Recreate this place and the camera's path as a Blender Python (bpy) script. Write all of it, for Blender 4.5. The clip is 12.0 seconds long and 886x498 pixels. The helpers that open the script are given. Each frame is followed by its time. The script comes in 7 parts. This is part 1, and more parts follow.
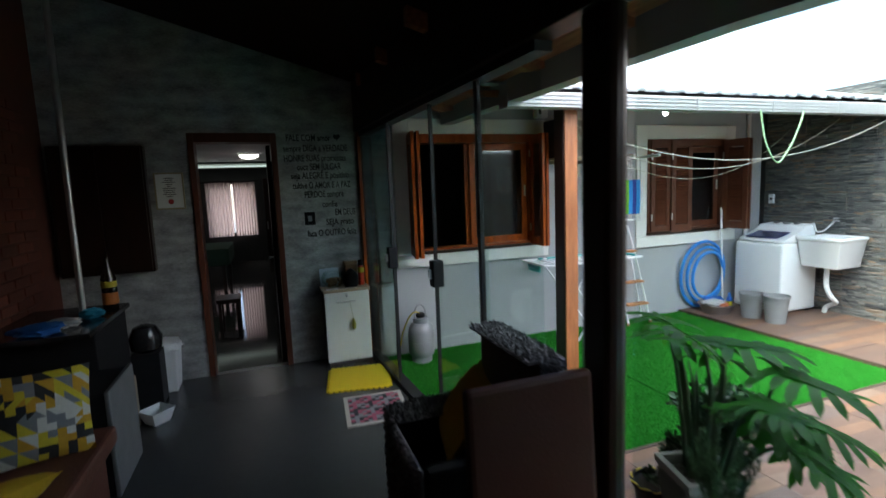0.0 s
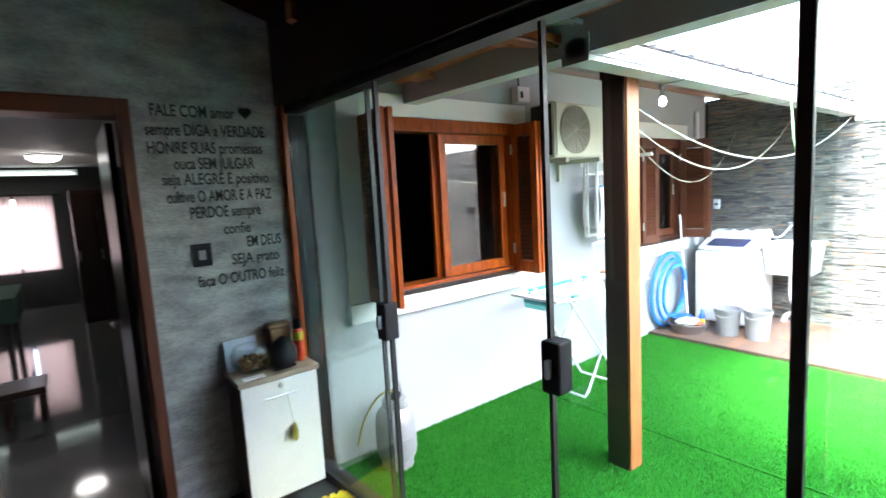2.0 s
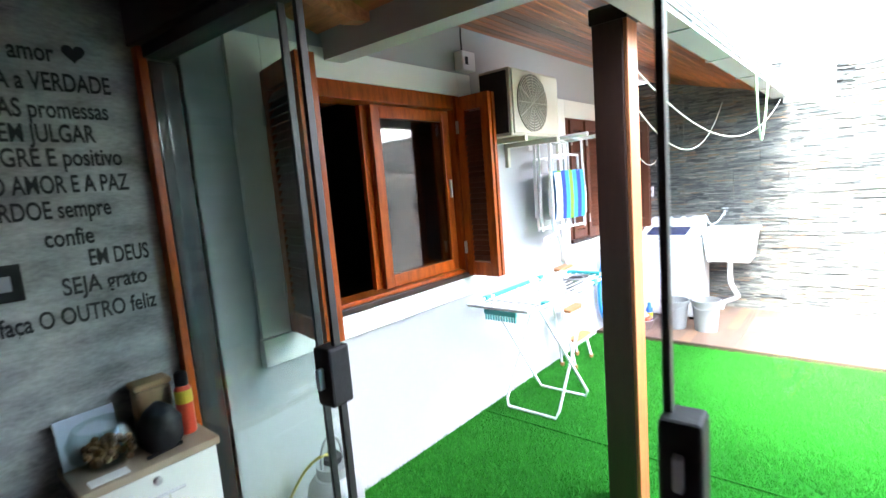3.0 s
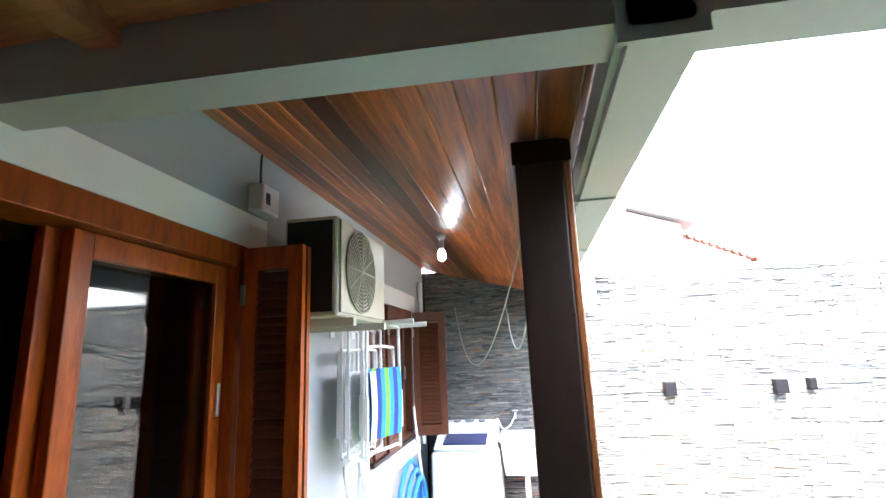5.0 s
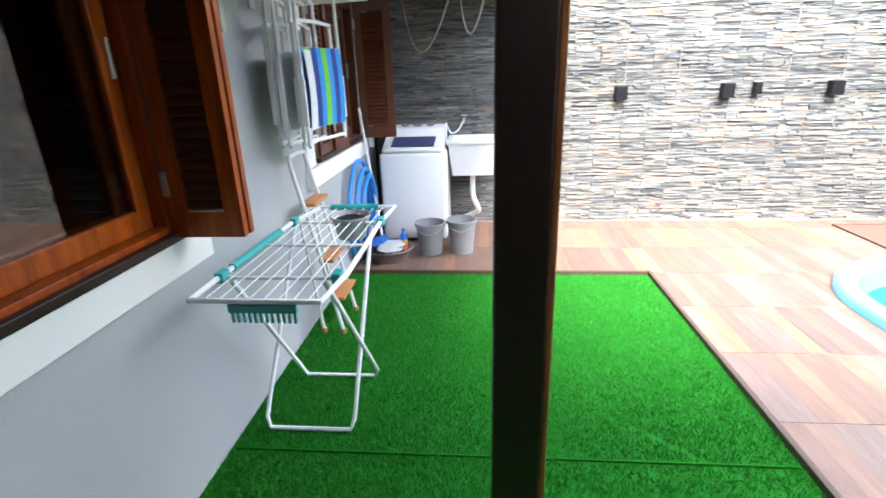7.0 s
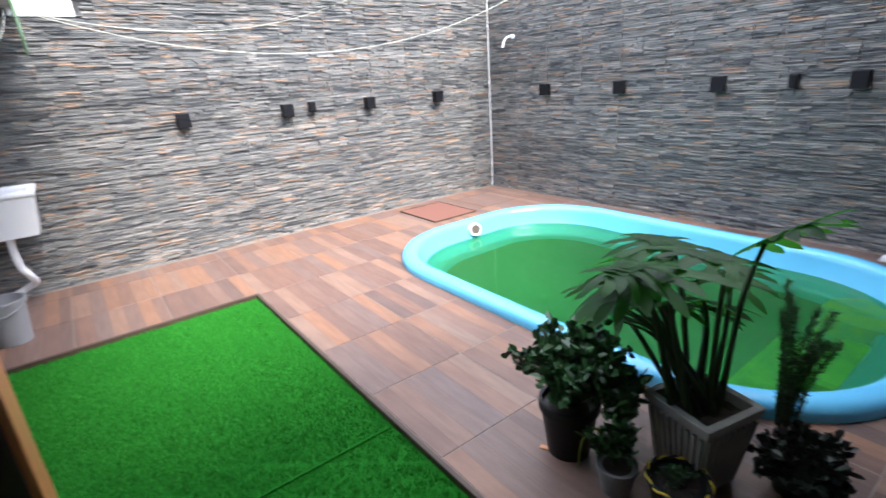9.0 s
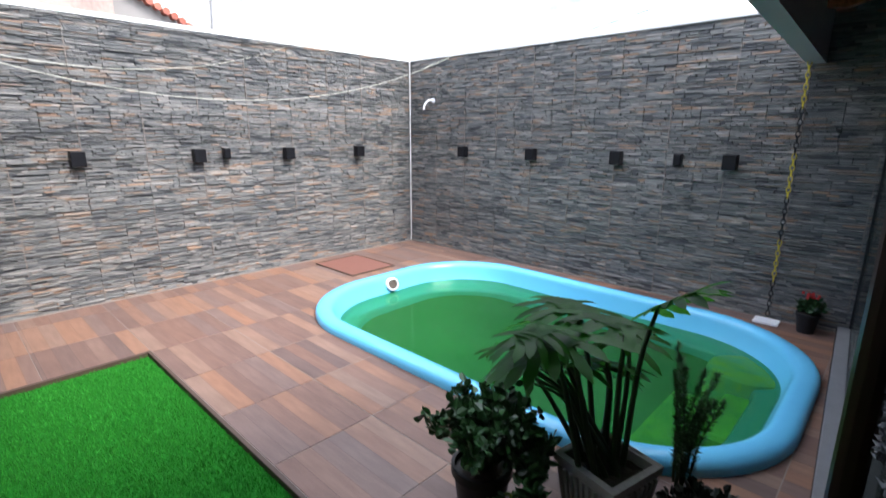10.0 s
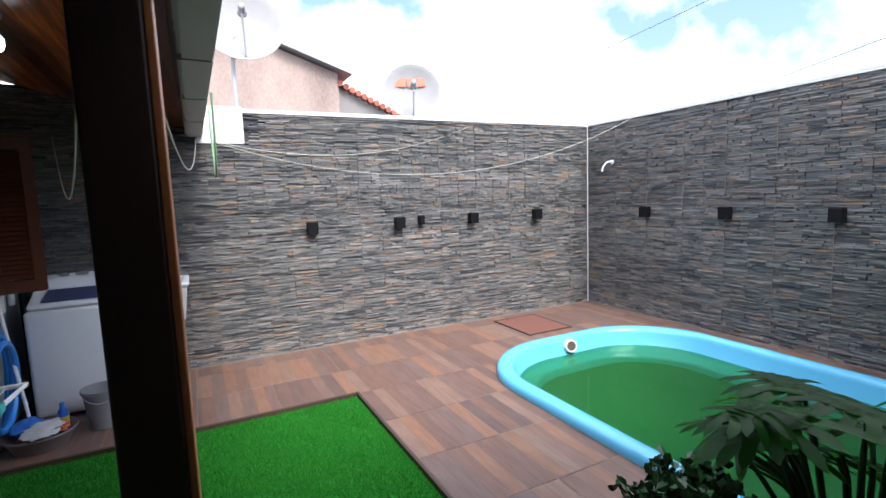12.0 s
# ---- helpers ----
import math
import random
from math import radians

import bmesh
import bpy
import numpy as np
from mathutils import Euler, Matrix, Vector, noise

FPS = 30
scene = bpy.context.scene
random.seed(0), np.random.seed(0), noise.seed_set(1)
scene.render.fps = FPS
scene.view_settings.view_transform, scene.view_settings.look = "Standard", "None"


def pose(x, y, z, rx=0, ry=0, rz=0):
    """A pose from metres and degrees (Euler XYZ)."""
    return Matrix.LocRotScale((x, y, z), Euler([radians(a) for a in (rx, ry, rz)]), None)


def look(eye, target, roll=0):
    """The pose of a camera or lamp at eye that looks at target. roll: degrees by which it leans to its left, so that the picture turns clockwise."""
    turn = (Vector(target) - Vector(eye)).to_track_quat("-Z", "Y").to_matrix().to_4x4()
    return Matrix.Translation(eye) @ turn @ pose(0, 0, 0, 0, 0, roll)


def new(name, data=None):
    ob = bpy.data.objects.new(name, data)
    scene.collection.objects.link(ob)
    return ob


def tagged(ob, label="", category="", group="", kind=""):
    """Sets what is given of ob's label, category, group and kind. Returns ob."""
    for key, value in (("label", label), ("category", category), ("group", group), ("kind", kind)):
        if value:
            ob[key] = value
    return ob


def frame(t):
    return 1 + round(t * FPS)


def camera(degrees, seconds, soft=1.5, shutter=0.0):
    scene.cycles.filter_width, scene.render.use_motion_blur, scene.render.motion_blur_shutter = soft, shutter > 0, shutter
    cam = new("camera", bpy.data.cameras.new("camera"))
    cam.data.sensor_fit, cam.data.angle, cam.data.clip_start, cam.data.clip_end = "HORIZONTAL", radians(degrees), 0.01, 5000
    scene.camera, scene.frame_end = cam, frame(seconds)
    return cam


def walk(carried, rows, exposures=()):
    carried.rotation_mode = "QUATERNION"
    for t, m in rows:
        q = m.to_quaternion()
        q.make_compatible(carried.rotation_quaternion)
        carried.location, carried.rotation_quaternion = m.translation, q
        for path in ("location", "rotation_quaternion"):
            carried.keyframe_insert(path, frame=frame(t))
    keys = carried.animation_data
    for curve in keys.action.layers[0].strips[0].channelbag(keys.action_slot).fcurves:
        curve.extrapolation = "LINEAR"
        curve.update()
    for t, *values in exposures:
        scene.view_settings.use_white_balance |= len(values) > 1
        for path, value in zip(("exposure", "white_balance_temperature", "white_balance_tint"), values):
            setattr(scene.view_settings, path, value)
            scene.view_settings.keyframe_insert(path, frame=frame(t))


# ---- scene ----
cam = camera(84.5, 12.0, soft=1.5, shutter=0.35)
PATH = [
    (0, (-0.322, -4.74, 1.68), (0.344, -2.87, 1.436), -2.3),
    (0.5, (-0.523, -4.244, 1.732), (0.261, -2.41, 1.588), -2.1),
    (1, (-0.621, -3.77, 1.738), (0.399, -2.056, 1.584), -2.9),
    (1.5, (-0.554, -3.277, 1.749), (0.459, -1.563, 1.56), -4.2),
    (2, (-0.524, -2.811, 1.713), (0.699, -1.246, 1.483), -3.2),
    (2.5, (-0.388, -2.431, 1.687), (1.058, -1.069, 1.457), -3.1),
    (2.7, (-0.311, -2.286, 1.65), (1.15, -0.944, 1.402), -3.8),
    (4.5, (0.445, -1.271, 1.743), (2.341, -0.66, 1.917), -3.7),
    (5, (0.626, -1.167, 1.77), (2.553, -0.832, 2.185), -2.3),
    (5.5, (0.72, -1.1, 1.784), (2.694, -0.838, 1.97), -3.4),
    (6, (0.799, -1.101, 1.648), (2.766, -0.891, 1.351), -1.3),
    (6.5, (0.828, -1.106, 1.571), (2.72, -0.867, 0.968), -1.5),
    (6.7, (0.834, -1.101, 1.556), (2.708, -0.861, 0.9), -1.6),
    (8.3, (0.803, -1.425, 1.567), (2.576, -2.116, 0.953), -4.4),
    (8.5, (0.798, -1.441, 1.565), (2.501, -2.285, 0.941), -4.4),
    (9, (0.792, -1.528, 1.544), (2.312, -2.649, 0.885), -4.0),
    (9.5, (0.78, -1.569, 1.539), (2.092, -2.938, 0.906), 0.2),
    (10, (0.795, -1.546, 1.572), (2.133, -2.958, 1.107), 0.3),
    (10.5, (0.768, -1.505, 1.612), (2.213, -2.859, 1.331), -1.1),
    (11, (0.773, -1.427, 1.614), (2.364, -2.611, 1.356), -2.2),
    (11.5, (0.748, -1.383, 1.615), (2.466, -2.377, 1.374), -2.7),
    (12, (0.733, -1.348, 1.636), (2.505, -2.248, 1.414), -2.1),
]
EXPOSURES = [(0, 3.05, 6500, 9), (0.5, 3.8, 6600, 10), (1.0, 4.55, 6700, 11), (1.5, 5.0, 6600, 13), (2.0, 5.2, 6500, 15), (2.5, 5.3, 6500, 15),
             (4.5, 4.7, 6400, 13), (5.0, 4.85, 6400, 13), (5.5, 4.5, 6400, 13), (6.0, 4.2, 6450, 12), (6.5, 3.85, 6500, 10), (8.5, 3.0, 6300, 13),
             (9.0, 2.65, 6300, 14), (9.5, 2.35, 6300, 14), (10.5, 2.0, 6250, 14), (12.0, 1.8, 6250, 15)]
walk(cam, [(t, look(eye, target, roll)) for t, eye, target, roll in PATH], EXPOSURES)

# ---- sky and sun ----
world = bpy.data.worlds.new("overcast_sky")
scene.world = world
world.use_nodes = True
wn, wl = world.node_tree.nodes, world.node_tree.links
sky = wn.new("ShaderNodeTexSky")
sky.sky_type, sky.sun_disc = "NISHITA", False
sky.sun_elevation, sky.sun_rotation = radians(52), radians(-94)
scale_sky = wn.new("ShaderNodeMix")
scale_sky.data_type, scale_sky.blend_type = "RGBA", "MULTIPLY"
scale_sky.inputs[0].default_value = 1.0
scale_sky.inputs[7].default_value = (0.13, 0.13, 0.13, 1)
cloud = wn.new("ShaderNodeTexNoise")
cloud.inputs["Scale"].default_value, cloud.inputs["Detail"].default_value = 3.2, 7
ramp = wn.new("ShaderNodeValToRGB")
ramp.color_ramp.elements[0].position, ramp.color_ramp.elements[1].position = 0.43, 0.60
mix_sky = wn.new("ShaderNodeMix")
mix_sky.data_type = "RGBA"
mix_sky.inputs[7].default_value = (1.32, 1.34, 1.36, 1)
wl.new(sky.outputs[0], scale_sky.inputs[6])
wl.new(cloud.outputs[0], ramp.inputs[0])
wl.new(ramp.outputs[0], mix_sky.inputs[0])
wl.new(scale_sky.outputs[2], mix_sky.inputs[6])
# a cloudy sky is brightest overhead and duller towards the horizon
direction, height, dull, toned = wn.new("ShaderNodeTexCoord"), wn.new("ShaderNodeSeparateXYZ"), wn.new("ShaderNodeMapRange"), wn.new("ShaderNodeMix")
dull.inputs["From Min"].default_value, dull.inputs["From Max"].default_value = 0.0, 0.9
dull.inputs["To Min"].default_value, dull.inputs["To Max"].default_value = 0.45, 1.3
toned.data_type, toned.blend_type = "RGBA", "MULTIPLY"
toned.inputs[0].default_value = 1.0
wl.new(direction.outputs["Generated"], height.inputs[0])
wl.new(height.outputs[2], dull.inputs["Value"])
wl.new(mix_sky.outputs[2], toned.inputs[6])
wl.new(dull.outputs[0], toned.inputs[7])
wl.new(toned.outputs[2], wn["Background"].inputs[0])
wn["Background"].inputs[1].default_value = 1.0
sun = new("sun", bpy.data.lights.new("sun", "SUN"))
sun.data.energy, sun.data.angle, sun.data.color = 1.5, radians(25), (1, 0.96, 0.9)
sun.matrix_world = look((-5.6, -3.6, 11), (3, -3, 0))


# ---- materials ----
def material(name, colour, rough=0.6, metal=0.0, second=None, scale=8.0, bump=0.1, bump_scale=60.0, amount=0.5, stretch=(1, 1, 1),
             random_object=0.0, random_island=0.0, alpha=1.0, emit=None, spec=0.5):
    """A surface whose colour drifts between two tones at two sizes, with fine relief."""
    m = bpy.data.materials.new(name)
    m.use_nodes = True
    n, l = m.node_tree.nodes, m.node_tree.links
    b = n["Principled BSDF"]
    b.inputs["Roughness"].default_value, b.inputs["Metallic"].default_value = rough, metal
    b.inputs["Specular IOR Level"].default_value = spec
    second = second or tuple(c * 0.7 for c in colour)
    coord = n.new("ShaderNodeTexCoord")
    mapping = n.new("ShaderNodeMapping")
    mapping.inputs["Scale"].default_value = stretch
    l.new(coord.outputs["Object"], mapping.inputs[0])
    big, small = n.new("ShaderNodeTexNoise"), n.new("ShaderNodeTexNoise")
    for tex, s, d in ((big, scale, 5), (small, bump_scale, 3)):
        tex.inputs["Scale"].default_value, tex.inputs["Detail"].default_value = s, d
        l.new(mapping.outputs[0], tex.inputs["Vector"])
    fac = n.new("ShaderNodeMath")
    fac.operation, fac.use_clamp = "MULTIPLY_ADD", True
    fac.inputs[1].default_value, fac.inputs[2].default_value = 2.2 * amount, 0.5 - 1.1 * amount
    both = n.new("ShaderNodeMath")
    both.operation = "MULTIPLY_ADD"
    both.inputs[1].default_value, both.inputs[2].default_value = 0.7, 0.0
    l.new(big.outputs[0], both.inputs[0])
    fine = n.new("ShaderNodeMath")
    fine.operation = "MULTIPLY"
    fine.inputs[1].default_value = 0.3
    l.new(small.outputs[0], fine.inputs[0])
    l.new(fine.outputs[0], both.inputs[2])
    l.new(both.outputs[0], fac.inputs[0])
    mix = n.new("ShaderNodeMix")
    mix.data_type = "RGBA"
    mix.inputs[6].default_value, mix.inputs[7].default_value = (*colour, 1), (*second, 1)
    l.new(fac.outputs[0], mix.inputs[0])
    out = mix.outputs[2]
    if random_object or random_island:
        hsv = n.new("ShaderNodeHueSaturation")
        val = n.new("ShaderNodeMath")
        val.operation = "MULTIPLY_ADD"
        spread = random_object or random_island
        val.inputs[1].default_value, val.inputs[2].default_value = 2 * spread, 1 - spread
        if random_object:
            l.new(n.new("ShaderNodeObjectInfo").outputs["Random"], val.inputs[0])
        else:
            l.new(n.new("ShaderNodeNewGeometry").outputs["Random Per Island"], val.inputs[0])
        l.new(val.outputs[0], hsv.inputs["Value"])
        l.new(out, hsv.inputs["Color"])
        out = hsv.outputs[0]
    l.new(out, b.inputs["Base Color"])
    if bump:
        bp = n.new("ShaderNodeBump")
        bp.inputs["Strength"].default_value, bp.inputs["Distance"].default_value = bump, 0.01
        l.new(small.outputs[0], bp.inputs["Height"])
        l.new(bp.outputs[0], b.inputs["Normal"])
    if alpha < 1:
        b.inputs["Alpha"].default_value = alpha
    if emit:
        b.inputs["Emission Color"].default_value, b.inputs["Emission Strength"].default_value = (*emit[:3], 1), emit[3]
    return m


def stone_material(name, island):
    """Split slate strips: each piece takes one of five tones."""
    m = material(name, (0.2, 0.2, 0.2), 0.75, scale=13, bump=0.5, bump_scale=70, amount=1.0, stretch=(1, 1, 9))
    n, l = m.node_tree.nodes, m.node_tree.links
    mix = [x for x in n if x.bl_idname == "ShaderNodeMix"][0]
    own = n.new("ShaderNodeNewGeometry").outputs["Random Per Island"] if island else n.new("ShaderNodeObjectInfo").outputs["Random"]
    # neighbouring strips of one slab share much of their tone
    where, spread, cell, blend = n.new("ShaderNodeNewGeometry"), n.new("ShaderNodeVectorMath"), n.new("ShaderNodeTexVoronoi"), n.new("ShaderNodeMix")
    spread.operation, spread.inputs[1].default_value = "MULTIPLY", (5.5, 5.5, 19.0)
    cell.inputs["Scale"].default_value = 1.0
    blend.inputs[0].default_value = 0.58
    l.new(where.outputs["Position"], spread.inputs[0])
    l.new(spread.outputs[0], cell.inputs["Vector"])
    l.new(cell.outputs["Color"], blend.inputs[2])
    l.new(own, blend.inputs[3])
    src = blend.outputs[0]
    pick = n.new("ShaderNodeValToRGB")
    pick.color_ramp.interpolation = "CONSTANT"
    tones = ((0, (0.1, 0.105, 0.11)), (0.24, (0.17, 0.175, 0.173)), (0.36, (0.225, 0.227, 0.217)), (0.5, (0.275, 0.27, 0.252)),
             (0.64, (0.36, 0.345, 0.32)), (0.73, (0.34, 0.265, 0.21)), (0.79, (0.4, 0.265, 0.18)), (0.85, (0.47, 0.41, 0.35)))
    e = pick.color_ramp.elements
    while len(e) < len(tones):
        e.new(0.5)
    for el, (p, c) in zip(e, tones):
        el.position, el.color = p, (*c, 1)
    l.new(src, pick.inputs[0])
    dark = n.new("ShaderNodeMix")
    dark.data_type, dark.blend_type = "RGBA", "MULTIPLY"
    dark.inputs[0].default_value, dark.inputs[7].default_value = 1.0, (0.42, 0.43, 0.44, 1)
    l.new(pick.outputs[0], dark.inputs[6])
    l.new(pick.outputs[0], mix.inputs[6])
    l.new(dark.outputs[2], mix.inputs[7])
    return m


def planked_tile_material(name):
    """Porcelain tile printed with boards that run along x: each board has its own brown or grey-brown tone."""
    m = material(name, (0.3, 0.2, 0.15), 0.5, scale=2.5, bump=0.06, bump_scale=30, amount=1.0, stretch=(1.6, 11, 1), spec=0.3)
    n, l = m.node_tree.nodes, m.node_tree.links
    mix = [x for x in n if x.bl_idname == "ShaderNodeMix"][0]
    geo = n.new("ShaderNodeNewGeometry")
    sep = n.new("ShaderNodeSeparateXYZ")
    l.new(geo.outputs["Position"], sep.inputs[0])
    board = n.new("ShaderNodeMath")
    board.operation = "MULTIPLY"
    board.inputs[1].default_value = 1 / 0.0983
    l.new(sep.outputs[1], board.inputs[0])
    flo = n.new("ShaderNodeMath")
    flo.operation = "FLOOR"
    l.new(board.outputs[0], flo.inputs[0])
    info = n.new("ShaderNodeObjectInfo")
    add = n.new("ShaderNodeMath")
    add.operation = "MULTIPLY_ADD"
    add.inputs[1].default_value = 37.0
    l.new(info.outputs["Random"], add.inputs[0])
    l.new(flo.outputs[0], add.inputs[2])
    white = n.new("ShaderNodeTexWhiteNoise")
    white.noise_dimensions = "1D"
    l.new(add.outputs[0], white.inputs["W"])
    pick = n.new("ShaderNodeValToRGB")
    tones = ((0, (0.13, 0.088, 0.076)), (0.3, (0.185, 0.108, 0.08)), (0.5, (0.16, 0.114, 0.1)), (0.75, (0.25, 0.134, 0.084)), (1.0, (0.225, 0.15, 0.115)))
    e = pick.color_ramp.elements
    while len(e) < len(tones):
        e.new(0.5)
    for el, (p, c) in zip(e, tones):
        el.position, el.color = p, (*c, 1)
    l.new(white.outputs["Value"], pick.inputs[0])
    dark = n.new("ShaderNodeMix")
    dark.data_type, dark.blend_type = "RGBA", "MULTIPLY"
    dark.inputs[0].default_value, dark.inputs[7].default_value = 1.0, (0.62, 0.6, 0.6, 1)
    l.new(pick.outputs[0], dark.inputs[6])
    # narrow dark joint printed between the boards
    frac, thin, joint = n.new("ShaderNodeMath"), n.new("ShaderNodeMath"), n.new("ShaderNodeMix")
    frac.operation, thin.operation, thin.inputs[1].default_value = "FRACT", "LESS_THAN", 0.03
    l.new(board.outputs[0], frac.inputs[0])
    l.new(frac.outputs[0], thin.inputs[0])
    joint.data_type, joint.blend_type = "RGBA", "MULTIPLY"
    joint.inputs[7].default_value = (0.55, 0.53, 0.52, 1)
    l.new(thin.outputs[0], joint.inputs[0])
    l.new(pick.outputs[0], joint.inputs[6])
    l.new(joint.outputs[2], mix.inputs[6])
    l.new(dark.outputs[2], mix.inputs[7])
    return m


def glass_material(name, tint=(1, 1, 1), rough=0.0, mirror=0.03):
    """Clear flat glass: lets light straight through and mirrors a share of it."""
    m = bpy.data.materials.new(name)
    m.use_nodes = True
    n, l = m.node_tree.nodes, m.node_tree.links
    n.remove(n["Principled BSDF"])
    clear, gloss, mix, rim = n.new("ShaderNodeBsdfTransparent"), n.new("ShaderNodeBsdfGlossy"), n.new("ShaderNodeMixShader"), n.new("ShaderNodeLayerWeight")
    clear.inputs[0].default_value = (*tint, 1)
    gloss.inputs["Roughness"].default_value = rough
    power, share = n.new("ShaderNodeMath"), n.new("ShaderNodeMath")
    power.operation, power.inputs[1].default_value = "POWER", 4.0
    share.operation, share.inputs[1].default_value, share.inputs[2].default_value = "MULTIPLY_ADD", 0.4, mirror
    l.new(rim.outputs["Facing"], power.inputs[0])
    l.new(power.outputs[0], share.inputs[0])
    l.new(share.outputs[0], mix.inputs[0])
    l.new(clear.outputs[0], mix.inputs[1])
    l.new(gloss.outputs[0], mix.inputs[2])
    l.new(mix.outputs[0], n["Material Output"].inputs[0])
    return m


def water_material(name):
    """Still, murky green water: a tinted see-through share over a cloudy body, with a mirror-like top."""
    m = bpy.data.materials.new(name)
    m.use_nodes = True
    n, l = m.node_tree.nodes, m.node_tree.links
    b = n["Principled BSDF"]
    b.inputs["Roughness"].default_value = 0.04
    b.inputs["IOR"].default_value = 1.33
    coord, noise_tex = n.new("ShaderNodeTexCoord"), n.new("ShaderNodeTexNoise")
    noise_tex.inputs["Scale"].default_value = 2.0
    l.new(coord.outputs["Object"], noise_tex.inputs["Vector"])
    mix = n.new("ShaderNodeMix")
    mix.data_type = "RGBA"
    mix.inputs[6].default_value, mix.inputs[7].default_value = (0.02, 0.09, 0.032, 1), (0.036, 0.125, 0.06, 1)
    l.new(noise_tex.outputs[0], mix.inputs[0])
    l.new(mix.outputs[2], b.inputs["Base Color"])
    clear, ms = n.new("ShaderNodeBsdfTransparent"), n.new("ShaderNodeMixShader")
    clear.inputs[0].default_value = (0.42, 0.82, 0.48, 1)
    ms.inputs[0].default_value = 0.42
    bp, ripple = n.new("ShaderNodeBump"), n.new("ShaderNodeTexNoise")
    ripple.inputs["Scale"].default_value = 7
    l.new(coord.outputs["Object"], ripple.inputs["Vector"])
    bp.inputs["Strength"].default_value, bp.inputs["Distance"].default_value = 0.05, 0.01
    l.new(ripple.outputs[0], bp.inputs["Height"])
    l.new(bp.outputs[0], b.inputs["Normal"])
    l.new(clear.outputs[0], ms.inputs[1])
    l.new(b.outputs[0], ms.inputs[2])
    l.new(ms.outputs[0], n["Material Output"].inputs[0])
    return m


GREY_PAINT = material("grey_wall_paint", (0.41, 0.425, 0.44), 0.8, second=(0.34, 0.355, 0.37), scale=1.6, bump=0.25, bump_scale=160)
WHITE_PAINT = material("white_trim_paint", (0.82, 0.82, 0.8), 0.6, second=(0.7, 0.7, 0.67), scale=3, bump=0.08, bump_scale=90, amount=0.35)
CEMENT = material("burnt_cement", (0.47, 0.465, 0.45), 0.75, second=(0.15, 0.15, 0.148), scale=4.5, bump=0.45, bump_scale=34, amount=1.2, stretch=(1.1, 1.1, 2.6), spec=0.25)
# darker copy of the red wood; on the second window it stands for shade
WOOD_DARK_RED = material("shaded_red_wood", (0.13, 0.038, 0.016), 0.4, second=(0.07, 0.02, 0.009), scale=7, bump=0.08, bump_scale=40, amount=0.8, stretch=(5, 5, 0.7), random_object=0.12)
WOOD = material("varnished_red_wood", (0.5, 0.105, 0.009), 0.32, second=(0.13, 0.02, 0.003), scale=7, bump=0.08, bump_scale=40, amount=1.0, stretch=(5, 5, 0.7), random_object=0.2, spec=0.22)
WOOD_X = material("varnished_board_wood", (0.46, 0.125, 0.022), 0.3, second=(0.06, 0.013, 0.004), scale=3, bump=0.1, bump_scale=20, amount=1.5, stretch=(0.5, 9, 9), random_object=0.9, spec=0.35)
DARK_WOOD = material("dark_stained_wood", (0.026, 0.011, 0.007), 0.3, second=(0.012, 0.006, 0.004), scale=6, bump=0.1, bump_scale=40, amount=0.8, stretch=(5, 5, 0.8), spec=0.25)
# roof-edge wood in its lit tone; the inner ceiling wood is darkened for shade
EAVE_WOOD = material("eave_wood_lit", (0.5, 0.2, 0.1), 0.45, second=(0.2, 0.065, 0.03), scale=4, bump=0.1, bump_scale=30, amount=1.0, stretch=(8, 0.6, 8), random_object=0.4, spec=0.2)
# one post wood in two tones: shaded sides, lit front
PILLAR_SHADED = material("pillar_shaded_face", (0.042, 0.018, 0.012), 0.5, second=(0.022, 0.01, 0.007), scale=5, bump=0.1, bump_scale=40, amount=0.9, stretch=(7, 7, 0.8))
PILLAR_LIT = material("pillar_lit_face", (0.52, 0.19, 0.065), 0.4, second=(0.24, 0.075, 0.028), scale=5, bump=0.1, bump_scale=40, amount=0.9, stretch=(7, 7, 0.8))
CEIL_WOOD = material("ceiling_wood_shaded", (0.03, 0.01, 0.006), 0.6, second=(0.015, 0.005, 0.003), scale=4, bump=0.1, bump_scale=30, stretch=(8, 0.6, 8), spec=0.08)
STONE_BITS = stone_material("slate_strips", False)
STONE_REST = stone_material("slate_cladding", True)
MORTAR = material("dark_mortar", (0.055, 0.055, 0.055), 0.9, scale=20)
TILE = planked_tile_material("wood_look_tile")
GROUT = material("tile_grout", (0.26, 0.22, 0.19), 0.9, scale=20)
GRASS = material("artificial_turf", (0.02, 0.18, 0.018), 0.8, second=(0.036, 0.25, 0.028), scale=3, bump=0, bump_scale=90, random_island=0.35, spec=0.12)
TURF_BASE = material("turf_backing", (0.005, 0.09, 0.006), 0.95, second=(0.009, 0.13, 0.01), scale=60, bump=0.3, bump_scale=200, spec=0.1)
EDGE = material("dark_wood_edging", (0.06, 0.035, 0.022), 0.7, scale=10)
FLOOR_DARK = material("polished_dark_cement", (0.07, 0.07, 0.068), 0.25, second=(0.045, 0.045, 0.045), scale=1.5, bump=0.03, bump_scale=30)
# indoor tile darkened to stand for the dim rooms
INDOOR_TILE = material("polished_tile_dimmed", (0.085, 0.083, 0.08), 0.07, second=(0.065, 0.064, 0.062), scale=2, bump=0)
BLACK_METAL = material("black_aluminium", (0.012, 0.012, 0.013), 0.5, scale=20, bump=0.02)
ALU = material("aluminium", (0.6, 0.61, 0.62), 0.35, metal=0.9, second=(0.5, 0.5, 0.52), scale=20, bump=0.03)
